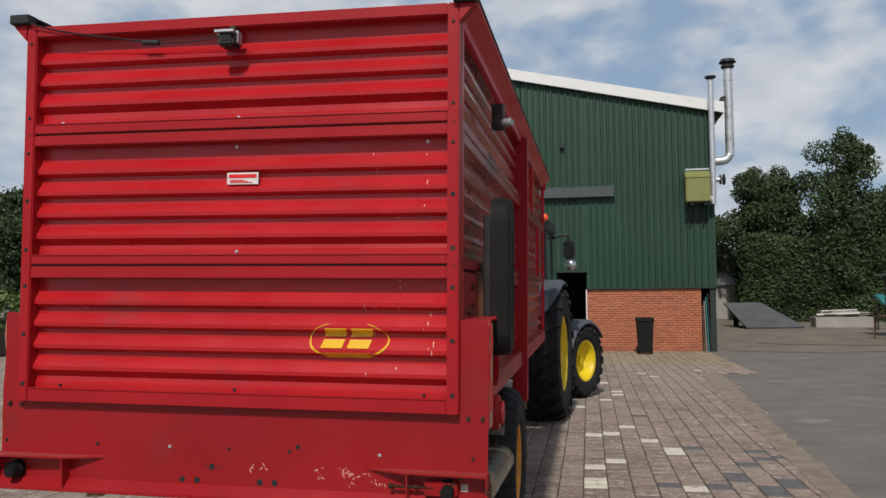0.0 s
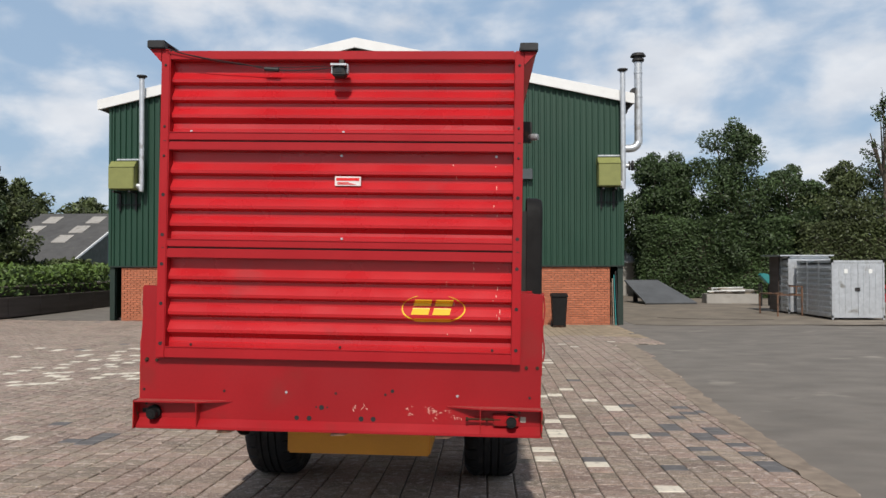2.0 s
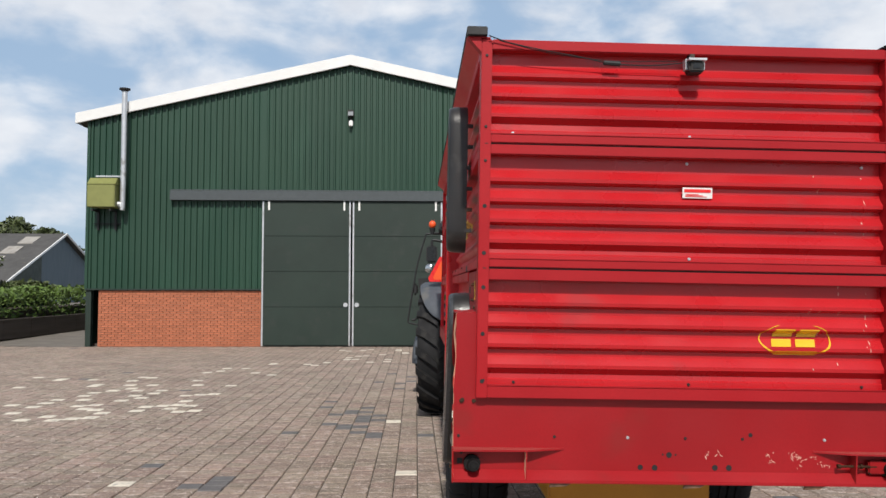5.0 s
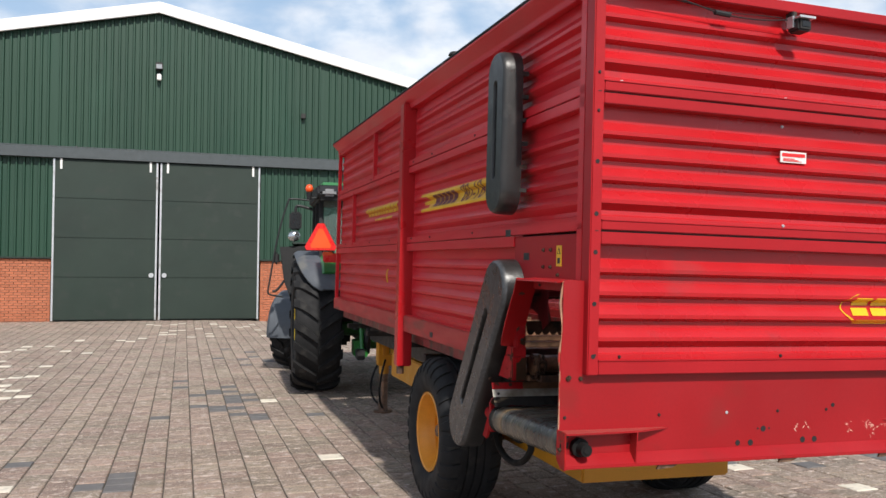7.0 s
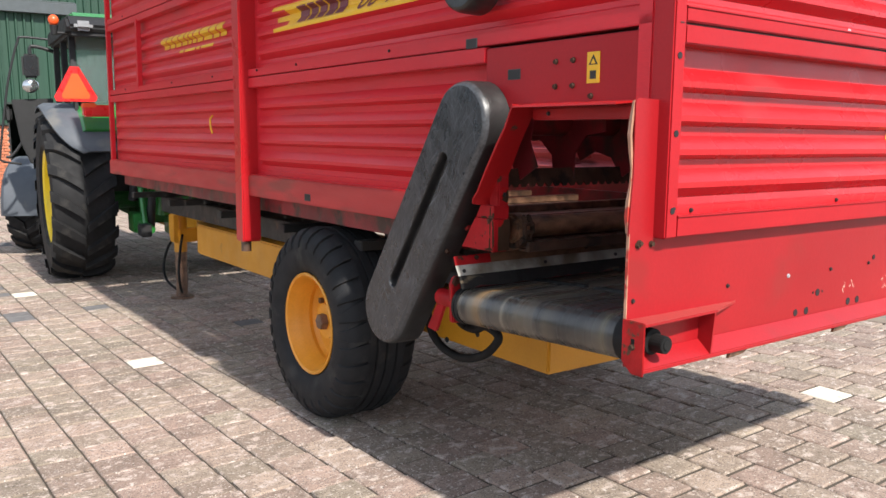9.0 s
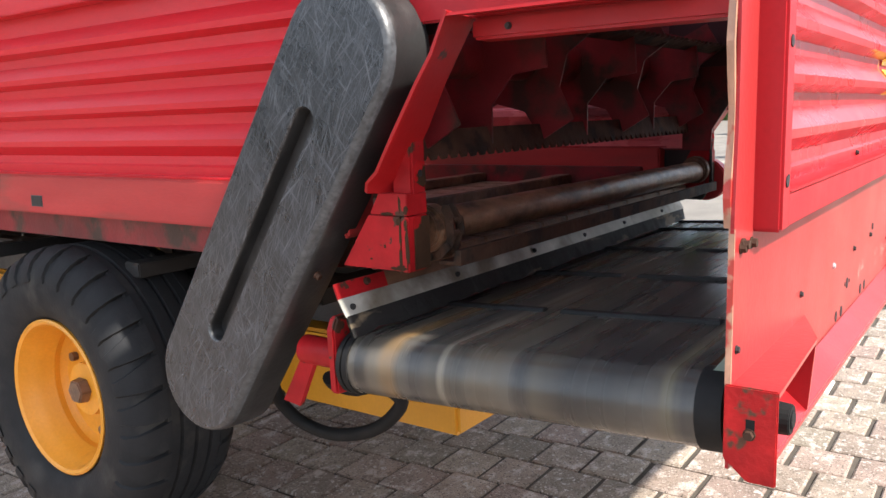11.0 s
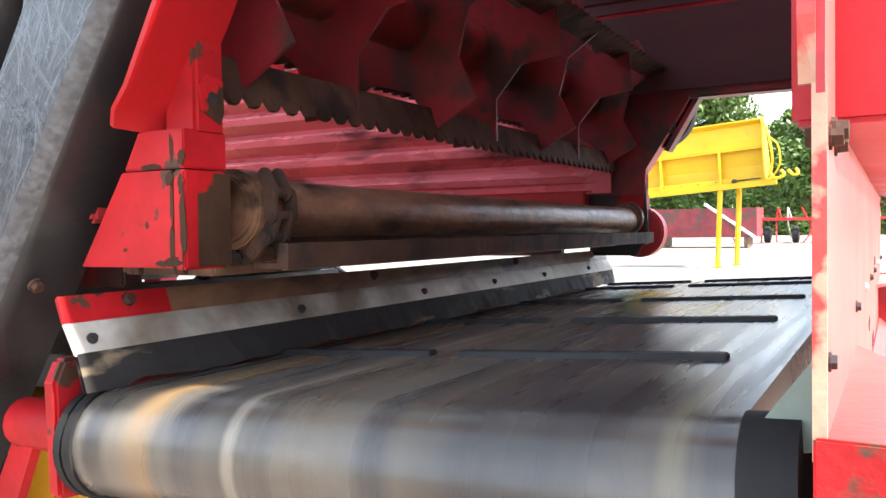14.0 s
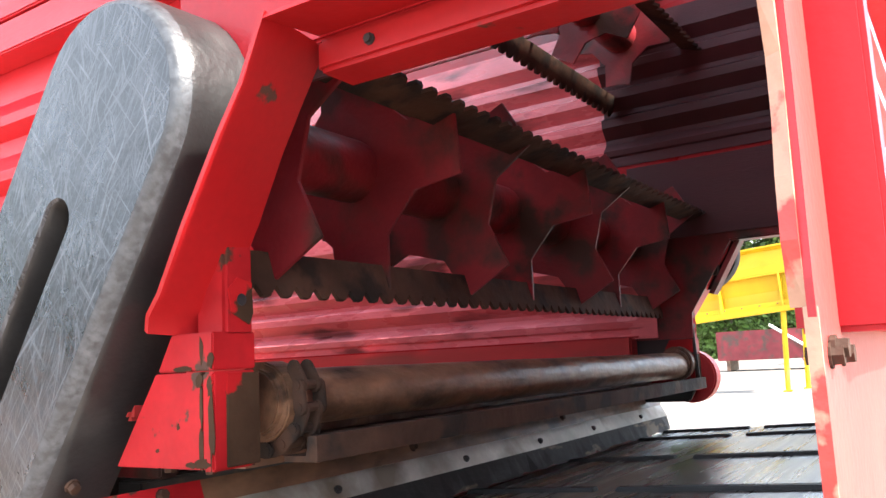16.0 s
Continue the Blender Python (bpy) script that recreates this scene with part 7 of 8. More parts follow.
TREES = ((12.8, 43.4, 9.6, 2.9, LEAF_A), (8.7, 44.5, 8.0, 2.7, LEAF_A), (10.2, 46.0, 8.2, 2.8, LEAF_A), (6.2, 48.0, 6.6, 2.4, LEAF_B), (16.0, 44.0, 7.2, 2.8, LEAF_A),
         (18.6, 43.5, 7.3, 3.0, LEAF_B), (22.5, 43.5, 7.6, 3.2, LEAF_A), (25.5, 42.0, 9.2, 3.4, LEAF_B), (29.5, 41.0, 8.8, 3.6, LEAF_A), (34.0, 39.0, 9.0, 3.8, LEAF_A),
         (39.0, 33.0, 8.5, 3.6, LEAF_B), (42.0, 26.0, 8.2, 3.4, LEAF_A), (43.5, 19.0, 8.8, 3.6, LEAF_B), (44.0, 13.2, 9.8, 3.4, LEAF_C), (46.5, 7.4, 7.2, 3.0, LEAF_C), (44.0, 2.6, 9.0, 3.4, LEAF_C),
         (45.5, -4.0, 9.0, 3.8, LEAF_B), (-21.6, 29.2, 6.4, 2.4, LEAF_A), (-20.9, 31.2, 6.3, 2.2, LEAF_B), (-26.0, 31.5, 7.2, 2.8, LEAF_A), (-31.0, 30.0, 8.0, 3.2, LEAF_B))
for i, (x, y, h, w, mat_) in enumerate(TREES):
    tree(x, y, h, w, 20 + i, mat_, "broad dark green leafy tree at the yard's edge" if mat_ is not LEAF_C else "sunlit light green leafy tree beyond the yard", 24000 if mat_ is not LEAF_C else 16000, 0.092 if mat_ is not LEAF_C else 0.19)
tree(20.1, 42.4, 11.2, 1.15, 77, LEAF_A, "slender young tree rising over the treetops", 1500, 0.085, 0.55, True)
for i, (x, y) in enumerate(((-82, 138), (-90, 136), (-98, 140), (-72, 142), (-108, 138), (-116, 136), (-66.5, 141))):
    tree(x, y, 17.0 + 1.3 * (i % 3) - (3.0 if i == 3 else 5.0 if i == 6 else 0), 7.5, 120 + i, LEAF_B, "distant leafy tree behind the farm shed", 5000, 0.5)


def hedge(name, x0, x1, y0, y1, z0, z1, material, label, count, leaf, seed, m=None, long_y=False):
    rng = random.Random(seed)
    h = thing(name, label, "hedge", m)
    bm = bmnew()
    box(bm, x0 + 0.35, x1 - 0.35, y0 + 0.35, y1 - 0.35, z0, z1 - 0.75)
    part("inner_growth", bm, BARK, h)
    vs, fs = [], []
    for _ in range(count):
        f = rng.random()
        p = Vector((rng.uniform(x0, x1), rng.uniform(y0, y1), rng.uniform(z0, z1)))
        top = z1 + 0.55 * noise.noise(Vector((p.x * 0.45, p.y * 0.45, seed))) * min(1.0, (z1 - z0) / 3)
        p.z = z0 + (p.z - z0) * (top - z0) / (z1 - z0)
        bulge = 0.34 * noise.noise(Vector((p.x * 0.6, p.y * 0.6, p.z * 0.8)) + Vector((seed, 0, 0)))
        if long_y and f < 0.72:
            p.x = x0 + abs(rng.gauss(0, 0.18)) - bulge * 1.6
        elif f < 0.5:
            p.y = y0 + abs(rng.gauss(0, 0.16)) - bulge
        elif f < 0.8:
            p.z = top - abs(rng.gauss(0, 0.22)) + bulge
        elif f < 0.9:
            p.x = x1 - abs(rng.gauss(0, 0.16)) + bulge
        else:
            p.x = x0 + abs(rng.gauss(0, 0.16)) - bulge
        s = leaf * rng.uniform(0.6, 1.3)
        a = Vector((rng.gauss(0, 1), rng.gauss(0, 1), rng.gauss(0, 1))).normalized()
        b = a.orthogonal().normalized()
        i = len(vs)
        vs.extend((p - a * s, p + b * s * 0.5, p + a * s, p - b * s * 0.5))
        fs.append((i, i + 1, i + 2, i + 3))
    mesh_of("foliage", vs, fs, material, h)
    return h


hedge("hedge", 7.6, 16.0, 42.2, 44.0, 0, 4.1, LEAF_A, "tall dense dark green hedge behind the yard", 36000, 0.09, 3)
hedge("hedge", 15.6, 31.0, 41.4, 43.6, 0, 3.9, LEAF_B, "tall loose olive green hedge behind the containers", 44000, 0.095, 4)
hedge("hedge", 41.5, 44.0, -8.0, 34.0, 0, 4.8, LEAF_C, "long sunlit light green hedge along the far side of the yard", 42000, 0.19, 6, None, True)
hedge("hedge", -19.2, -17.1, 18.0, 38.0, 0.7, 1.75, LEAF_C, "low light green hedge behind a dark retaining wall", 13000, 0.10, 5)
hedge("shrub_border", -24.0, -18.8, 33.0, 36.0, 0.7, 1.9, LEAF_B, "shrubs growing along the farmhouse eaves", 6000, 0.14, 8)
bm = bmnew()
for k in range(10):
    box(bm, -17.0, -16.85, 18 + 2 * k + 0.01, 20 + 2 * k - 0.01, 0, 0.68)
box(bm, -24.0, -17.01, 17.9, 38.0, 0, 0.66)
tagged(part("retaining_wall", bm, DARKWALL, None, "", 0.01), "low dark timber retaining wall", "wall", kind="structure")

# ---- low farmhouse beyond the hedge ----
house = thing("farm_shed", "low farm shed with a wide grey skylit roof", "building")
GABLE, RIDGE, PEAK, FOOT, HALF_SPAN = -45.0, 98.0, 8.0, 2.1, 14.6
bm = bmnew()
prism(bm, [(RIDGE - HALF_SPAN + 0.6, 0), (RIDGE - HALF_SPAN + 0.6, FOOT), (RIDGE, PEAK - 0.1), (RIDGE + HALF_SPAN - 0.6, FOOT), (RIDGE + HALF_SPAN - 0.6, 0)], "x", -105, GABLE)
part("wall", bm, BLUEWALL, house)
bm = bmnew()
prism(bm, [(RIDGE - HALF_SPAN + 0.7, 0), (RIDGE - 5.2, 0), (RIDGE - 5.2, 5.5), (RIDGE - HALF_SPAN + 0.7, 1.9)], "x", GABLE, GABLE + 0.06)
part("wall_boarding", bm, DOOR, house, "darker boarded part of the gable")
for d in (-1, 1):
    a, b = (RIDGE + d * HALF_SPAN, FOOT - 0.15), (RIDGE, PEAK)
    bm = bmnew()
    prism(bm, [a, b, (b[0], b[1] + 0.2), (a[0], a[1] + 0.2)], "x", -105, GABLE + 0.5)
    part("roof", bm, ROOF, house)
    bm = bmnew()
    prism(bm, [(a[0], a[1] + 0.02), (b[0], b[1] + 0.02), (b[0], b[1] + 0.24), (a[0], a[1] + 0.24)], "x", GABLE + 0.51, GABLE + 0.66)
    part("verge", bm, WHITE, house)
slope = (PEAK - FOOT + 0.15) / HALF_SPAN
for row, k0 in enumerate((0.36, 0.56, 0.77)):
    for i in range(4):
        xx = GABLE - 4.6 - 5.4 * i + 0.5 * row
        ya = RIDGE - HALF_SPAN * (1 - k0)
        za = PEAK - (RIDGE - ya) * slope + 0.2
        bm = bmnew()
        prism(bm, [(ya, za + 0.01), (ya + 2.1, za + 2.1 * slope + 0.01), (ya + 2.1, za + 2.1 * slope + 0.08), (ya, za + 0.08)], "x", xx, xx + 1.7)
        part("skylight", bm, CONCRETE, house, "pale skylight")

# ---- right of the yard ----
shed2 = thing("small_shed", "distant low shed with a pale ribbed roof", "building")
bm = bmnew()
prism(bm, [(46.0, 0), (46.0, 1.9), (50, 3.6), (50, 0)], "x", 5.4, 9.2)
part("wall", bm, CONCRETE, shed2)
bm = bmnew()
prism(bm, [(45.8, 1.85), (50, 3.65), (50, 3.75), (45.8, 1.97)], "x", 5.2, 9.4)
part("roof", bm, GALV, shed2)


def container(x0, x1, y0, y1, h, label, doors):
    c = thing("storage_container", label, "container", group="storage containers")
    # side walls of lying ribs
    for x, s in ((x0, -1), (x1, 1)):
        bm = bmnew()
        prof = []
        n = 9
        for i in range(n):
            z = 0.12 + (h - 0.24) * i / n
            w = (h - 0.24) / n
            prof += [(z, 0), (z + w * 0.4, 0), (z + w * 0.5, 0.03), (z + w * 0.9, 0.03)]
        sheet(bm, prof, lambda u, d, z, x=x, s=s: (x + s * (0.03 - d), u, z), y0 + 0.05, y1 - 0.05, 0.01)
        part("side_wall", bm, GALV, c)
    bm = bmnew()
    box(bm, x0, x1, y0, y1, h - 0.08, h)
    box(bm, x0, x1, y0, y1, 0.06, 0.14)
    for x in (x0, x1 - 0.06):
        for y in (y0, y1 - 0.06):
            box(bm, x, x + 0.06, y, y + 0.06, 0, h)
    for k in range(1, 3):
        yy = y0 + (y1 - y0) * k / 3
        box(bm, x0 - 0.035, x0 - 0.02, yy - 0.04, yy + 0.04, 0.06, h)
    part("frame", bm, GALV, c, bevel=0.004)
    boxpart("rear_wall", (x0 + 0.06, x1 - 0.06, y1 - 0.05, y1 - 0.02, 0.14, h - 0.08), GALV, c)
    mid = (x0 + x1) / 2
    for a, b in ((x0 + 0.065, mid - 0.005), (mid + 0.005, x1 - 0.065)):
        d = boxpart("door", (a, b, y0 + 0.01, y0 + 0.04, 0.14, h - 0.09), GALV, c, "galvanised container door", 0.003)
        for k in range(1, 4):
            xx = a + (b - a) * k / 4
            boxpart("rib", (xx - 0.03, xx + 0.03, y0 - 0.005, y0 + 0.009, 0.18, h - 0.14), GALV, d, "", 0.003)
        boxpart("label_plate", ((a + b) / 2 - 0.06, (a + b) / 2 + 0.06, y0 - 0.009, y0 - 0.006, h - 0.42, h - 0.28), WHITE, d, "", 0)
    boxpart("lock", (mid - 0.1, mid + 0.05, y0 - 0.03, y0 + 0.0, h * 0.48, h * 0.54), DARK, c, "", 0.005)
    return c


container(10.47, 12.12, 25.72, 28.65, 1.9, "galvanised steel storage container with double doors", True)
old_box = container(10.27, 11.75, 28.9, 30.7, 2.06, "older galvanised container with a projecting lid", True)
boxpart("patch_sheet", (10.205, 10.225, 29.7, 30.68, 0.06, 2.05), DARKWALL, old_box, "dark sheet over the end of its side wall", 0.003)
lid_sheet = thing("container_lid", "thin ribbed steel sheet lying on a container", "sheet")
boxpart("sheet", (9.95, 11.85, 28.8, 30.85, 2.065, 2.11), GALV, lid_sheet, "", 0.005)
trough = thing("concrete_trough", "long pale concrete trough heaped with scrap timber", "trough")
for y in (36.8, 37.6):
    boxpart("trough_wall", (9.5, 11.85, y, y + 0.1, -0.03, 0.42), CONCRETE, trough, "", 0.02)
for x in (9.5, 11.75):
    boxpart("trough_end", (x, x + 0.1, 36.901, 37.599, -0.03, 0.42), CONCRETE, trough, "", 0.02)
boxpart("fill", (9.601, 11.749, 36.901, 37.599, 0.0, 0.36), WOOD, trough)
rng = random.Random(9)
for k in range(16):
    pile = thing("scrap_plank", "grey scrap plank lying across a concrete trough", "plank", pose(10.68 + rng.uniform(-0.25, 0.25), 37.2 + rng.uniform(-0.22, 0.22), 0.425 + 0.05 * (k // 3), rng.uniform(-6, 6), rng.uniform(-2, 2), rng.uniform(-14, 14)), group="scrap planks")
    ln = rng.uniform(0.6, 1.05)
    boxpart("board", (-ln, ln, -0.05, 0.05, 0, rng.uniform(0.025, 0.06)), (WOOD, CONCRETE, BARK, WHITE)[k % 4], pile, "", 0.004)
ramp = thing("steel_ramp", "big grey steel plate lying tilted before the hedge", "plate")
bm = bmnew()
lo = [bm.verts.new(p) for p in ((6.5, 35.6, 0.0), (8.9, 36.2, 0.0), (7.6, 38.4, 0.98), (6.0, 38.2, 0.98))]
hi = [bm.verts.new(v.co + Vector((0, -0.03, 0.06))) for v in lo]
bm.faces.new(lo[::-1])
bm.faces.new(hi)
for i in range(4):
    bm.faces.new((lo[i], lo[(i + 1) % 4], hi[(i + 1) % 4], hi[i]))
part("plate", bm, PALEPLATE, ramp)
boxpart("prop", (6.4, 6.6, 38.0, 38.15, 0, 0.9), DARK, ramp)
table = thing("steel_table_frame", "bare rusty steel table frame with an upper rail beside a container", "frame")
for x, y, h in ((9.46, 27.7, 0.74), (9.44, 29.45, 0.74), (10.3, 27.75, 1.03), (10.3, 29.4, 1.03)):
    boxpart("leg", (x - 0.025, x + 0.025, y - 0.025, y + 0.025, dip(x, y), h), RUST, table, "", 0.004)
for dims in ((9.485, 10.275, 27.7, 27.75, 0.69, 0.74), (9.485, 10.275, 29.4, 29.45, 0.69, 0.74), (9.435, 9.485, 27.725, 29.425, 0.69, 0.74), (10.275, 10.325, 27.775, 29.375, 0.69, 0.74)):
    boxpart("rail", dims, RUST, table, "", 0.004)
boxpart("upper_rail", (10.275, 10.325, 27.775, 29.375, 0.99, 1.03), RUST, table, "", 0.004)
boxpart("brace", (10.08, 10.12, 27.7, 27.74, 0.74, 1.0), RUST, table, "", 0.004)
boxpart("upper_rail", (9.85, 10.275, 27.7, 27.73, 0.99, 1.02), RUST, table, "", 0.004)
teal = thing("teal_machine", "teal conveyor hopper standing by the containers", "machine", pose(11.42, 34.6, 0))
bm = bmnew()
prism(bm, [(-0.30, 1.30), (-0.02, 0.98), (0.2, 0.90), (0.24, 1.02), (0.02, 1.36), (-0.2, 1.40)], "y", -0.2, 0.2)
part("hopper", bm, TEAL, teal, "", 0.02)
bm = bmnew()
for dx in (-0.25, 0.15):
    for dy in (-0.15, 0.15):
        cyl(bm, (dx, dy, 0), (dx, dy, 0.95), 0.03)
part("leg_frame", bm, DARK, teal)

# heap of red pipe fencing
heap = thing("red_fence_heap", "tangled heap of red painted tubular fencing", "fencing", pose(15.95, 31.4, 0))
rng = random.Random(12)
for k in range(60):
    bm = bmnew()
    a = rng.uniform(0, math.pi)
    c = Vector((rng.gauss(0, 0.7), rng.gauss(0, 0.5), 0))
    zc = max(0.05, 1.25 * (1 - (c.x / 1.7) ** 2) * rng.uniform(0.1, 1.0))
    d = Vector((math.cos(a), math.sin(a), rng.uniform(-0.45, 0.45))) * rng.uniform(0.5, 1.0)
    p, q = c + Vector((0, 0, zc)) - d, c + Vector((0, 0, zc)) + d
    p.z, q.z = max(0.03, p.z), max(0.03, q.z)
    tube(bm, [p, (p + q) / 2 + Vector((0, 0, rng.uniform(-0.05, 0.1))), q], 0.028, 6)
    part("rail", bm, RED, heap)
skip = thing("grey_skip", "grey steel skip at the yard's edge", "skip", pose(20.4, 33.6, 0))
bm = bmnew()
v = box(bm, -1.0, 1.6, -0.9, 0.9, 0.05, 1.5)
for q in v:
    if q.co.z < 0.5:
        q.co.x *= 0.75
part("tub", bm, RAIL, skip, "", 0.02)

# ---- seen through the wagon: yellow blade, old red implement ----
blade = thing("yellow_grader_box", "yellow steel grader box standing raised on its legs", "implement", pose(15.6, 6.82, 0.643, -4.5) @ Matrix.Diagonal((1, 1, 0.82, 1)))
bm = bmnew()
prism(bm, [(-0.04, 1.40), (0.16, 1.52), (0.20, 1.85), (0.16, 2.28), (0.02, 2.34), (0.10, 2.55), (0.14, 2.95), (0.02, 3.02), (0.02, 3.06), (0.19, 3.04), (0.24, 2.7), (0.24, 1.5), (0.0, 1.34)], "y", -1.0, 1.9)
part("mouldboard", bm, YELLOW, blade, "curved yellow mouldboard", 0.004)
boxpart("ridge", (-0.03, 0.03, -0.99, 1.9, 2.28, 2.33), YELLOW, blade, "", 0.004)
boxpart("top_rim", (-0.02, 0.05, -1.0, 1.9, 3.02, 3.07), YELLOW, blade, "", 0.006)
boxpart("bolt_strip", (-0.085, -0.06, -0.98, 1.9, 1.44, 1.56), YELLOW, blade, "", 0.004)
for k in range(7):
    bm = bmnew()
    cyl(bm, (-0.10, -0.75 + 0.38 * k, 1.5), (-0.085, -0.75 + 0.38 * k, 1.5), 0.02, seg=8)
    part("bolt", bm, RUST, blade)
for y in (-0.10, 1.2):
    bm = bmnew()
    prism(bm, [(-0.16, 1.38), (0.22, 1.38), (0.22, 2.3), (-0.03, 2.33)], "y", y - 0.02, y + 0.02)
    part("stiffener", bm, YELLOW, blade)
bm = bmnew()
prism(bm, [(-0.30, 1.36), (0.6, 1.36), (0.6, 1.7), (0.34, 3.06), (0.0, 3.12), (-0.14, 2.6), (-0.30, 1.8)], "y", -1.06, -1.02)
part("end_plate", bm, YELLOW, blade, "", 0.006)
boxpart("push_beam", (-0.22, -0.09, -1.25, 1.9, 1.27, 1.43), YELLOW, blade, "", 0.01)
bm = bmnew()
cyl(bm, (-0.24, -0.95, 1.47), (-0.24, -0.42, 1.47), 0.022, seg=10)
cyl(bm, (-0.24, -0.45, 1.47), (-0.24, -0.36, 1.47), 0.05, seg=12)
part("pin_rod", bm, DARK, blade)
for x, y in ((-0.1, -0.08), (0.32, -0.42)):
    bm = bmnew()
    foot = y + 0.21
    cyl(bm, (x, foot, -0.77), (x, y, 1.35), 0.055, 0.06, 10)
    box(bm, x - 0.09, x + 0.09, foot - 0.09, foot + 0.09, -0.79, -0.755)
    part("leg", bm, YELLOW, blade, "", 0.004)
for pts, r in (([(-0.2, -1.1, 1.45), (-0.28, -1.22, 1.9), (-0.24, -1.18, 2.5), (-0.05, -1.08, 2.95)], 0.028), ([(-0.2, -1.2, 1.5), (-0.28, -1.36, 1.8), (-0.28, -1.34, 2.3), (-0.1, -1.1, 2.6)], 0.018),
               ([(-0.25, -1.14, 1.62), (-0.3, -1.2, 1.45), (-0.3, -1.32, 1.42), (-0.28, -1.42, 1.5), (-0.25, -1.36, 1.62)], 0.04), ([(-0.25, -1.5, 1.6), (-0.3, -1.6, 1.46), (-0.3, -1.7, 1.48), (-0.25, -1.66, 1.62)], 0.035)):
    bm = bmnew()
    tube(bm, pts, r, 8)
    part("hose", bm, YELLOW, blade, smooth=True)
imp = thing("old_cultivator", "rusty red cultivator with small tyres parked at the hedge", "implement", pose(31.0, 6.2, 0))
rng = random.Random(31)
bm = bmnew()
for k in range(3):
    box(bm, -1.0 + k * 0.9, -0.9 + k * 0.9, -4.0, 3.0, 0.85, 0.95)
for k in range(8):
    box(bm, -1.0, 0.9, -3.9 + k * 0.95, -3.82 + k * 0.95, 0.9, 0.98)
part("frame", bm, RED_WORN, imp, "", 0.01)
for k in range(14):
    bm = bmnew()
    y = -3.8 + k * 0.5
    tube(bm, [(rng.uniform(-1, 0.8), y, 0.95), (rng.uniform(-1.2, 0.8), y + 0.1, 1.35), (rng.uniform(-1.2, 0.8), y + rng.uniform(-0.3, 0.3), 0.5), (rng.uniform(-1.2, 0.9), y, 0.05)], 0.03, 6)
    part("tine", bm, RED_WORN if k % 3 else STRIP, imp)
for y in (-3.2, -2.0, 0.4, 1.4):
    bm = bmnew()
    cyl(bm, (-0.7, y, 0.32), (-0.7, y + 0.22, 0.32), 0.32, seg=24)
    part("tyre", bm, RUBBER, imp, "", 0.03)
redbox = thing("red_steel_box", "dull red steel tipping box parked on the yard", "box", pose(26.5, 9.0, 0))
bm = bmnew()
box(bm, -0.6, 0.6, -1.5, 2.0, 0.35, 1.35)
part("tub", bm, RED_DIRTY, redbox, "", 0.02)
for y in (-1.2, 1.6):
    boxpart("runner", (-0.6, 0.6, y, y + 0.12, 0, 0.35), RUST, redbox)
bm = bmnew()
cyl(bm, (-0.65, -1.5, 0.3), (-0.65, 0.2, 1.5), 0.05)
part("strut", bm, WHITE, redbox)

# ---- pavers: square blocks in columns, staggered from column to column ----
PITCH = 0.2125
WHITES = ((0.39, 6.18), (-0.10, 6.29), (-0.10, 6.73), (0.20, 7.51), (0.89, 7.62), (-0.00, 7.84), (-0.00, 8.39), (0.30, 8.61), (0.91, 9.15), (1.01, 9.48), (0.81, 10.02), (0.10, 10.32), (0.41, 10.32),
    (0.61, 10.94), (-0.20, 12.83), (0.31, 13.70), (0.51, 14.25), (0.62, 14.80), (0.31, 16.19), (1.26, 18.21), (1.35, 17.47), (2.53, 19.11), (2.40, 17.84), (-5.36, 7.18), (-2.90, 7.51), (-3.00, 10.74),
    (-0.15, 4.33), (0.106, 3.93), (0.80, 5.29))
WHITES_LEFT = ((-6.37, 12.51), (-6.17, 12.51), (-6.26, 11.87), (-6.06, 11.97), (-6.87, 12.29), (-7.89, 12.51), (-7.78, 12.08), (-7.37, 11.66), (-7.67, 11.15), (-7.47, 11.25), (-8.08, 11.15), (-8.59, 11.77), (-8.60, 12.29),
    (-8.51, 12.73), (-9.12, 12.62), (-6.60, 13.60), (-6.30, 13.93), (-7.31, 13.38), (-7.61, 13.16), (-8.22, 13.27), (-8.53, 13.27), (-8.43, 13.60), (-7.62, 13.71), (-7.33, 14.36), (-8.25, 14.36), (-7.96, 14.80),
    (-8.78, 15.13), (-8.17, 15.23), (-7.76, 15.33), (-7.14, 16.06), (-7.16, 17.97), (-7.26, 17.54), (-7.06, 18.61), (-6.65, 18.61), (-5.81, 17.01), (-5.21, 19.26), (-6.22, 17.54))
DARKS = ((0.69, 7.62), (1.09, 7.62), (1.29, 8.06), (1.40, 8.28), (1.60, 8.72), (1.81, 8.93), (2.01, 9.04), (1.68, 7.73), (1.89, 8.06), (1.89, 7.84), (1.58, 7.51), (1.87, 7.18), (1.47, 6.95),
    (1.46, 6.51), (1.76, 6.73), (0.96, 6.08), (1.74, 6.08), (1.84, 6.18), (1.21, 9.59), (1.81, 9.37), (-4.67, 7.06), (-4.76, 6.95), (-4.67, 7.29), 
    (-4.12, 12.29), (-4.22, 12.83), (-4.47, 6.95))


def cell(x, y):
    i = math.floor(x / PITCH)
    return i, math.floor((y - (PITCH / 2 if i % 2 else 0)) / PITCH)


whites, darks = {cell(x, y) for x, y in WHITES + WHITES_LEFT}, {cell(x, y) for x, y in DARKS}
# a worn patch of dark blocks in neighbouring columns
for column, rows in ((-19, (49, 53)), (-18, (48, 49, 54, 55)), (-17, (46, 48, 50, 51, 52, 54, 73)), (-16, (45, 46, 51, 53)), (-15, (68, 72)), (-14, (74, 78)), (-13, (70, 71))):
    darks |= {(column, row) for row in rows}
rng = random.Random(2)
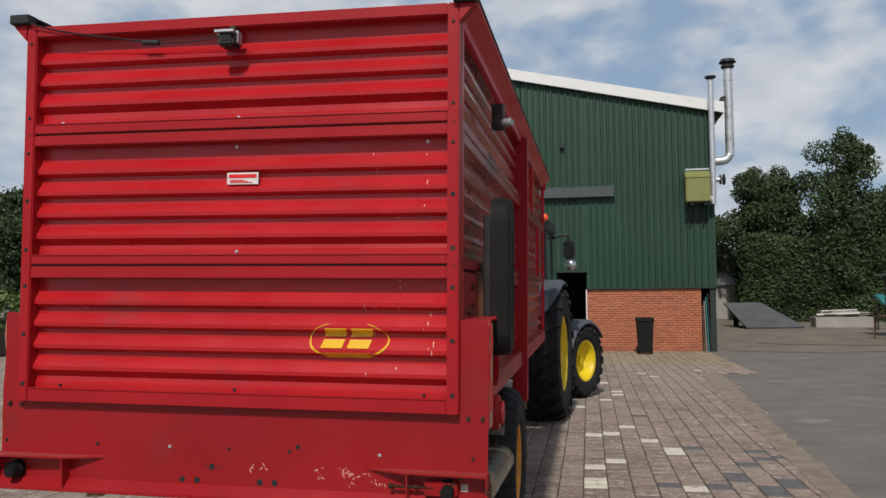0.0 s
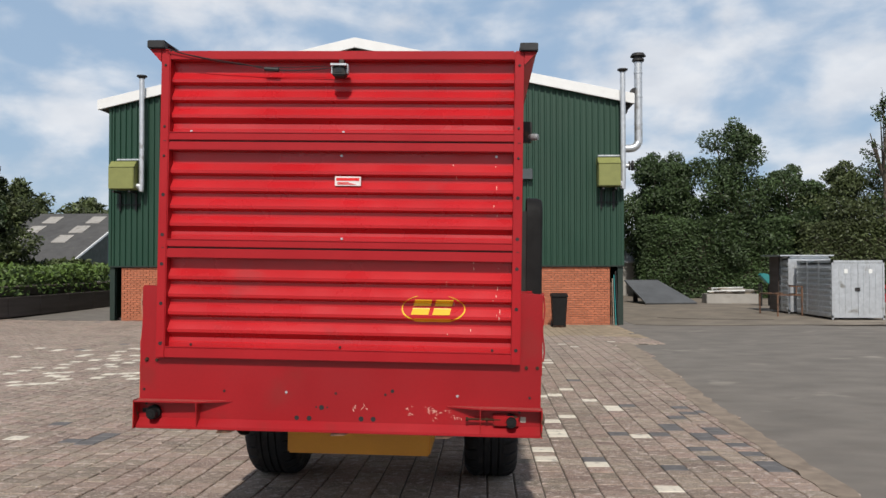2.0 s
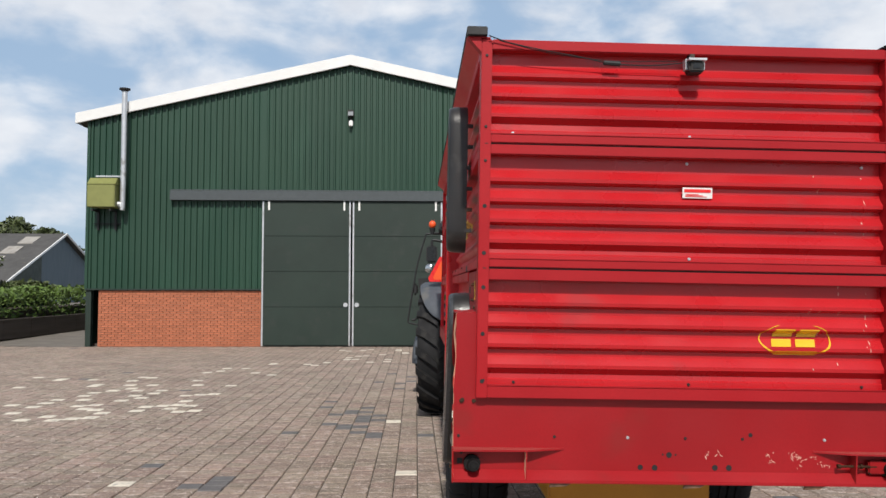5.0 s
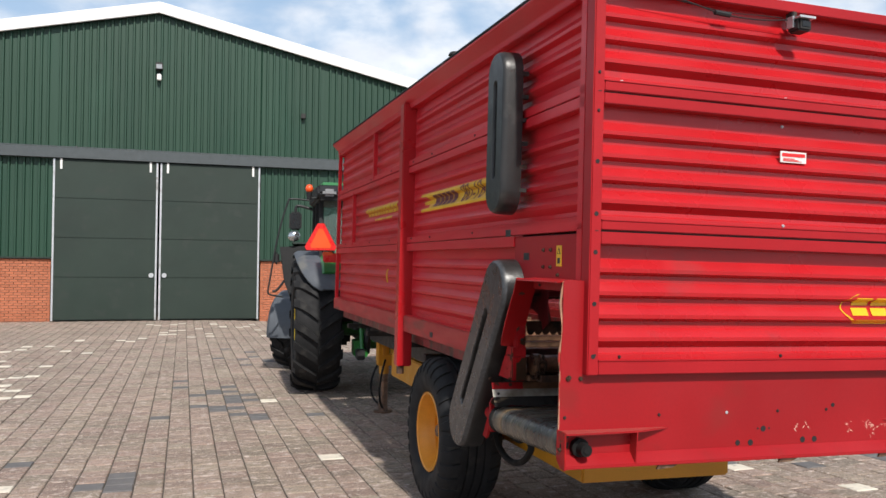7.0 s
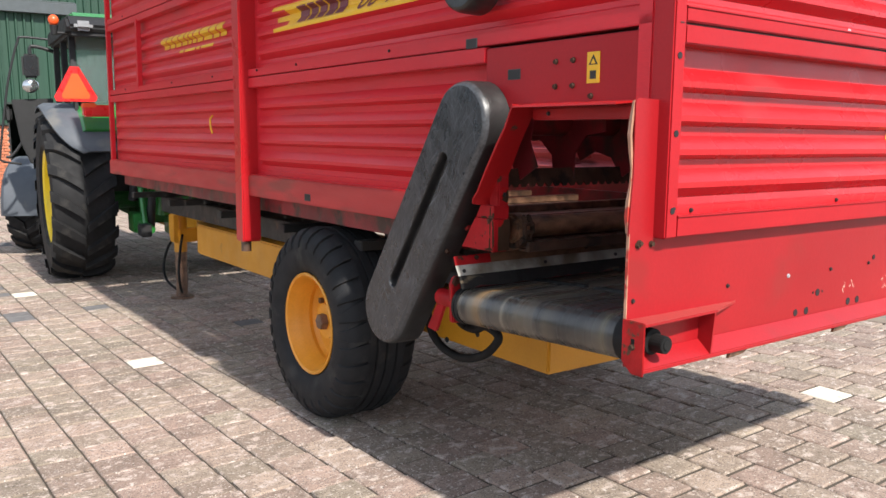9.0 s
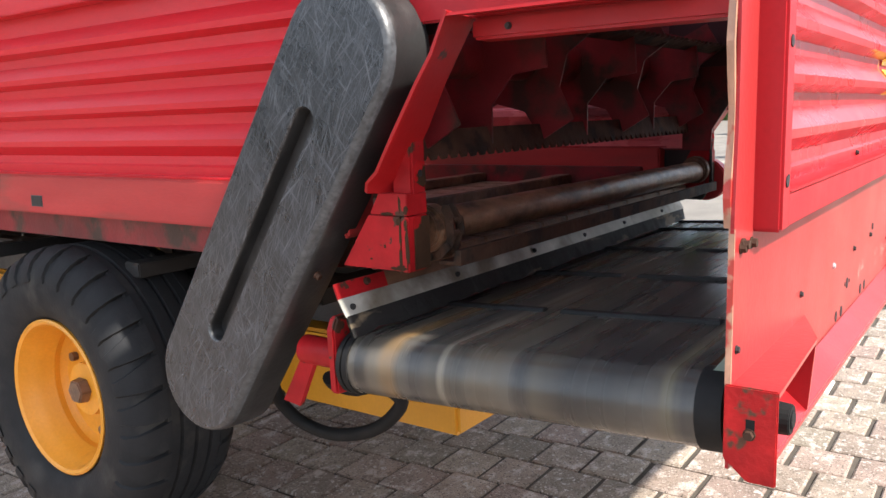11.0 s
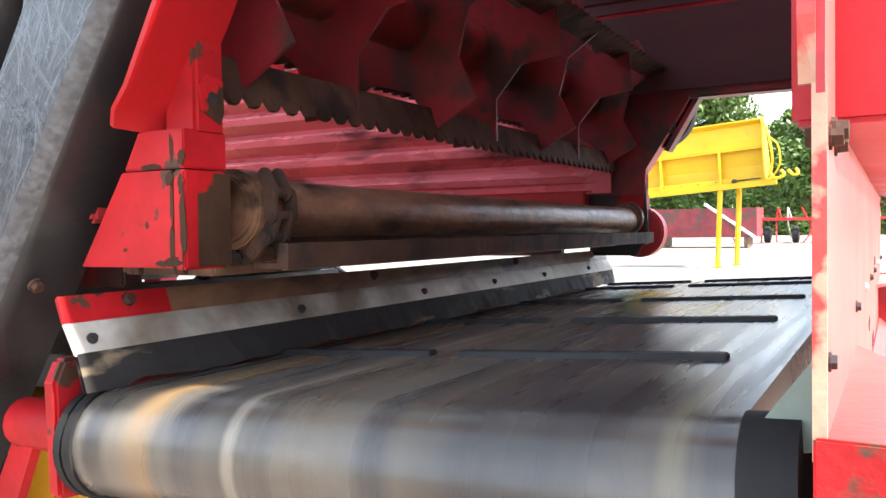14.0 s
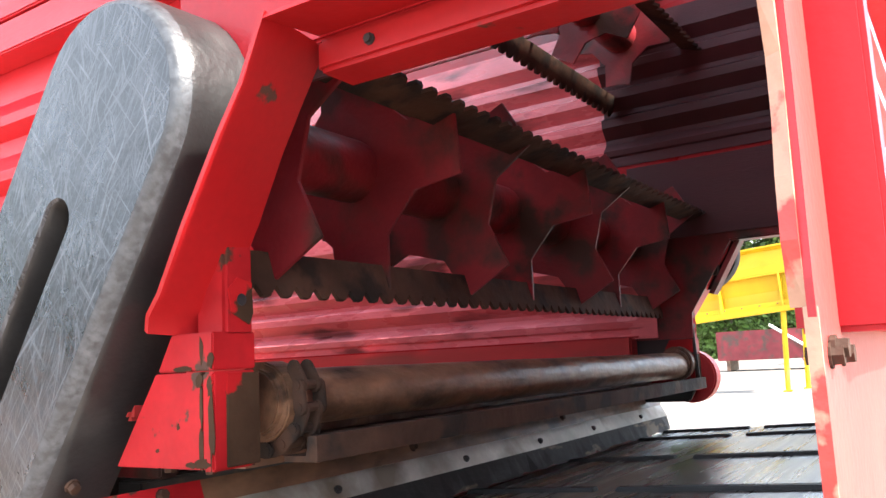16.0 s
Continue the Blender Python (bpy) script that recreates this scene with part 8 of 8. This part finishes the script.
for _ in range(26):
    whites.add(cell(rng.uniform(-6.5, -2.0), rng.uniform(19.5, 24.5)))
for _ in range(30):
    whites.add(cell(rng.uniform(-11, -6), rng.uniform(11.0, 17.0)))
for _ in range(14):
    darks.add(cell(rng.uniform(-12, 2.0), rng.uniform(4, 22)))
pavement = thing("pavement", "square concrete pavers with a few white and dark blocks", "pavement", kind="structure")
bm = bmnew()
prism(bm, [(-16.8, -6.0), (edge_x(-6.0) - 0.17, -6.0), (edge_x(18.3) - 0.17, 18.4), (3.45, 18.45), (3.45, BY + 0.1), (-16.8, BY + 0.1)], "z", -0.017, -0.0105)
for yy in [4.4 + 0.55 * k for k in range(19)] + [15 + 0.5 * k for k in range(22)]:
    bmesh.ops.bisect_plane(bm, geom=bm.verts[:] + bm.edges[:] + bm.faces[:], plane_co=(0, yy, 0), plane_no=(0, 1, 0))
for xx in [-16.5 + 0.5 * k for k in range(41)]:
    bmesh.ops.bisect_plane(bm, geom=bm.verts[:] + bm.edges[:] + bm.faces[:], plane_co=(xx, 0, 0), plane_no=(1, 0, 0))
for q in bm.verts:
    q.co.z += dip(q.co.x, q.co.y)
part("bed", bm, SAND, pavement)
NEAR = (-3.7, -0.3, 2.3, 6.2)


def paver_shape(seed):
    """One block's corners: its top a little crowned, its edges chamfered."""
    q = random.Random(seed)
    h, g, c = PITCH / 2 - 0.005, PITCH / 2 - 0.0095, 0.007
    z = q.uniform(-0.0025, 0.0025)
    tilt = (q.uniform(-0.006, 0.006), q.uniform(-0.006, 0.006))
    low = [(-h, -g, -0.03), (h, -g, -0.03), (h, g, -0.03), (-h, g, -0.03)]
    mid = [(x + q.uniform(-0.0015, 0.0015), y + q.uniform(-0.0015, 0.0015), -0.006 + z) for x, y, _ in low]
    top = [(x * (1 - c / h), y * (1 - c / h), z + tilt[0] * x + tilt[1] * y) for x, y, _ in low]
    faces = [(8, 9, 10, 11)]
    for i in range(4):
        j = (i + 1) % 4
        faces += [(i, j, 4 + j, 4 + i), (4 + i, 4 + j, 8 + j, 8 + i)]
    return low + mid + top, faces


SHAPES = [paver_shape(i) for i in range(12)]
paver_meshes = {}
for k, material in (("n", PAVER), ("w", PAVER_WHITE), ("d", PAVER_DARK)):
    for i, (vs, fs) in enumerate(SHAPES):
        me = bpy.data.meshes.new("paver")
        me.from_pydata(vs, [], fs)
        me.materials.append(material)
        paver_meshes[k, i] = me
rest = {"n": ([], []), "w": ([], []), "d": ([], []), "t": ([], [])}
rng = random.Random(5)
for i in range(math.floor(-16.6 / PITCH), math.floor(4.05 / PITCH)):
    x = (i + 0.5) * PITCH
    for j in range(math.floor(-6.0 / PITCH), math.floor((BY - 0.05) / PITCH)):
        y = (j + 0.5) * PITCH + (PITCH / 2 if i % 2 else 0)
        if x + 0.1 > edge_x(y) + rng.uniform(-0.03, 0.06) or y > BY - 0.12:
            continue
        kind = "w" if (i, j) in whites else "d" if (i, j) in darks or rng.random() < 0.003 and y > 7.5 else "n"
        if y > 20.4 + 0.9 * math.sin(x * 0.9) and x > -0.6 and kind == "n":
            kind = "t"
        s = rng.randrange(12)
        if kind != "t" and NEAR[0] < x < NEAR[1] and NEAR[2] < y < NEAR[3]:
            ob = new("paver", paver_meshes[kind, s])
            ob.parent, ob.location = pavement, (x, y, dip(x, y))
            continue
        vs, fs = SHAPES[s]
        V, F = rest[kind]
        o = len(V)
        V.extend((x + a, y + b, c + dip(x + a, y + b)) for a, b, c in vs)
        F.extend(tuple(o + q for q in f) for f in fs)
for k, material in (("n", PAVERS), ("w", PAVER_WHITE), ("d", PAVER_DARK), ("t", PAVER_TAN)):
    V, F = rest[k]
    ob = mesh_of("pavers", V, F, material, pavement)
    tagged(ob, kind="stuff")

# ---- bricks of the barn's plinth ----
bm = bmnew()
box(bm, 0, 0.205, 0, 0.06, 0, 0.062)
bmesh.ops.bevel(bm, geom=bm.edges[:], offset=0.004, segments=1, affect="EDGES")
brick_me = bpy.data.meshes.new("brick")
bm.to_mesh(brick_me)
bm.free()
brick_me.materials.append(BRICK)
bv = [tuple(v.co) for v in brick_me.vertices]
bf = [tuple(p.vertices) for p in brick_me.polygons]
V, F, count = [], [], 0
rng = random.Random(8)
for x0, x1 in PLINTHS:
    for r in range(-4 if x1 > 0 else -2, 23):
        z = 0.006 + r * 0.074
        x = x0 - (0.107 if r % 2 else 0)
        while x < x1 - 0.02:
            a, b = max(x, x0), min(x + 0.205, x1)
            if b - a > 0.03:
                y = BY + 0.018 + rng.uniform(0, 0.004)
                if count < 300 and b - a > 0.2:
                    ob = new("brick", brick_me)
                    ob.parent, ob.location = barn, (x, y, z)
                    count += 1
                else:
                    o = len(V)
                    V.extend((a + p[0] * (b - a) / 0.205, y + p[1], z + p[2]) for p in bv)
                    F.extend(tuple(o + q for q in f) for f in bf)
            x += 0.2155
tagged(mesh_of("bricks", V, F, BRICKS, barn), kind="stuff")
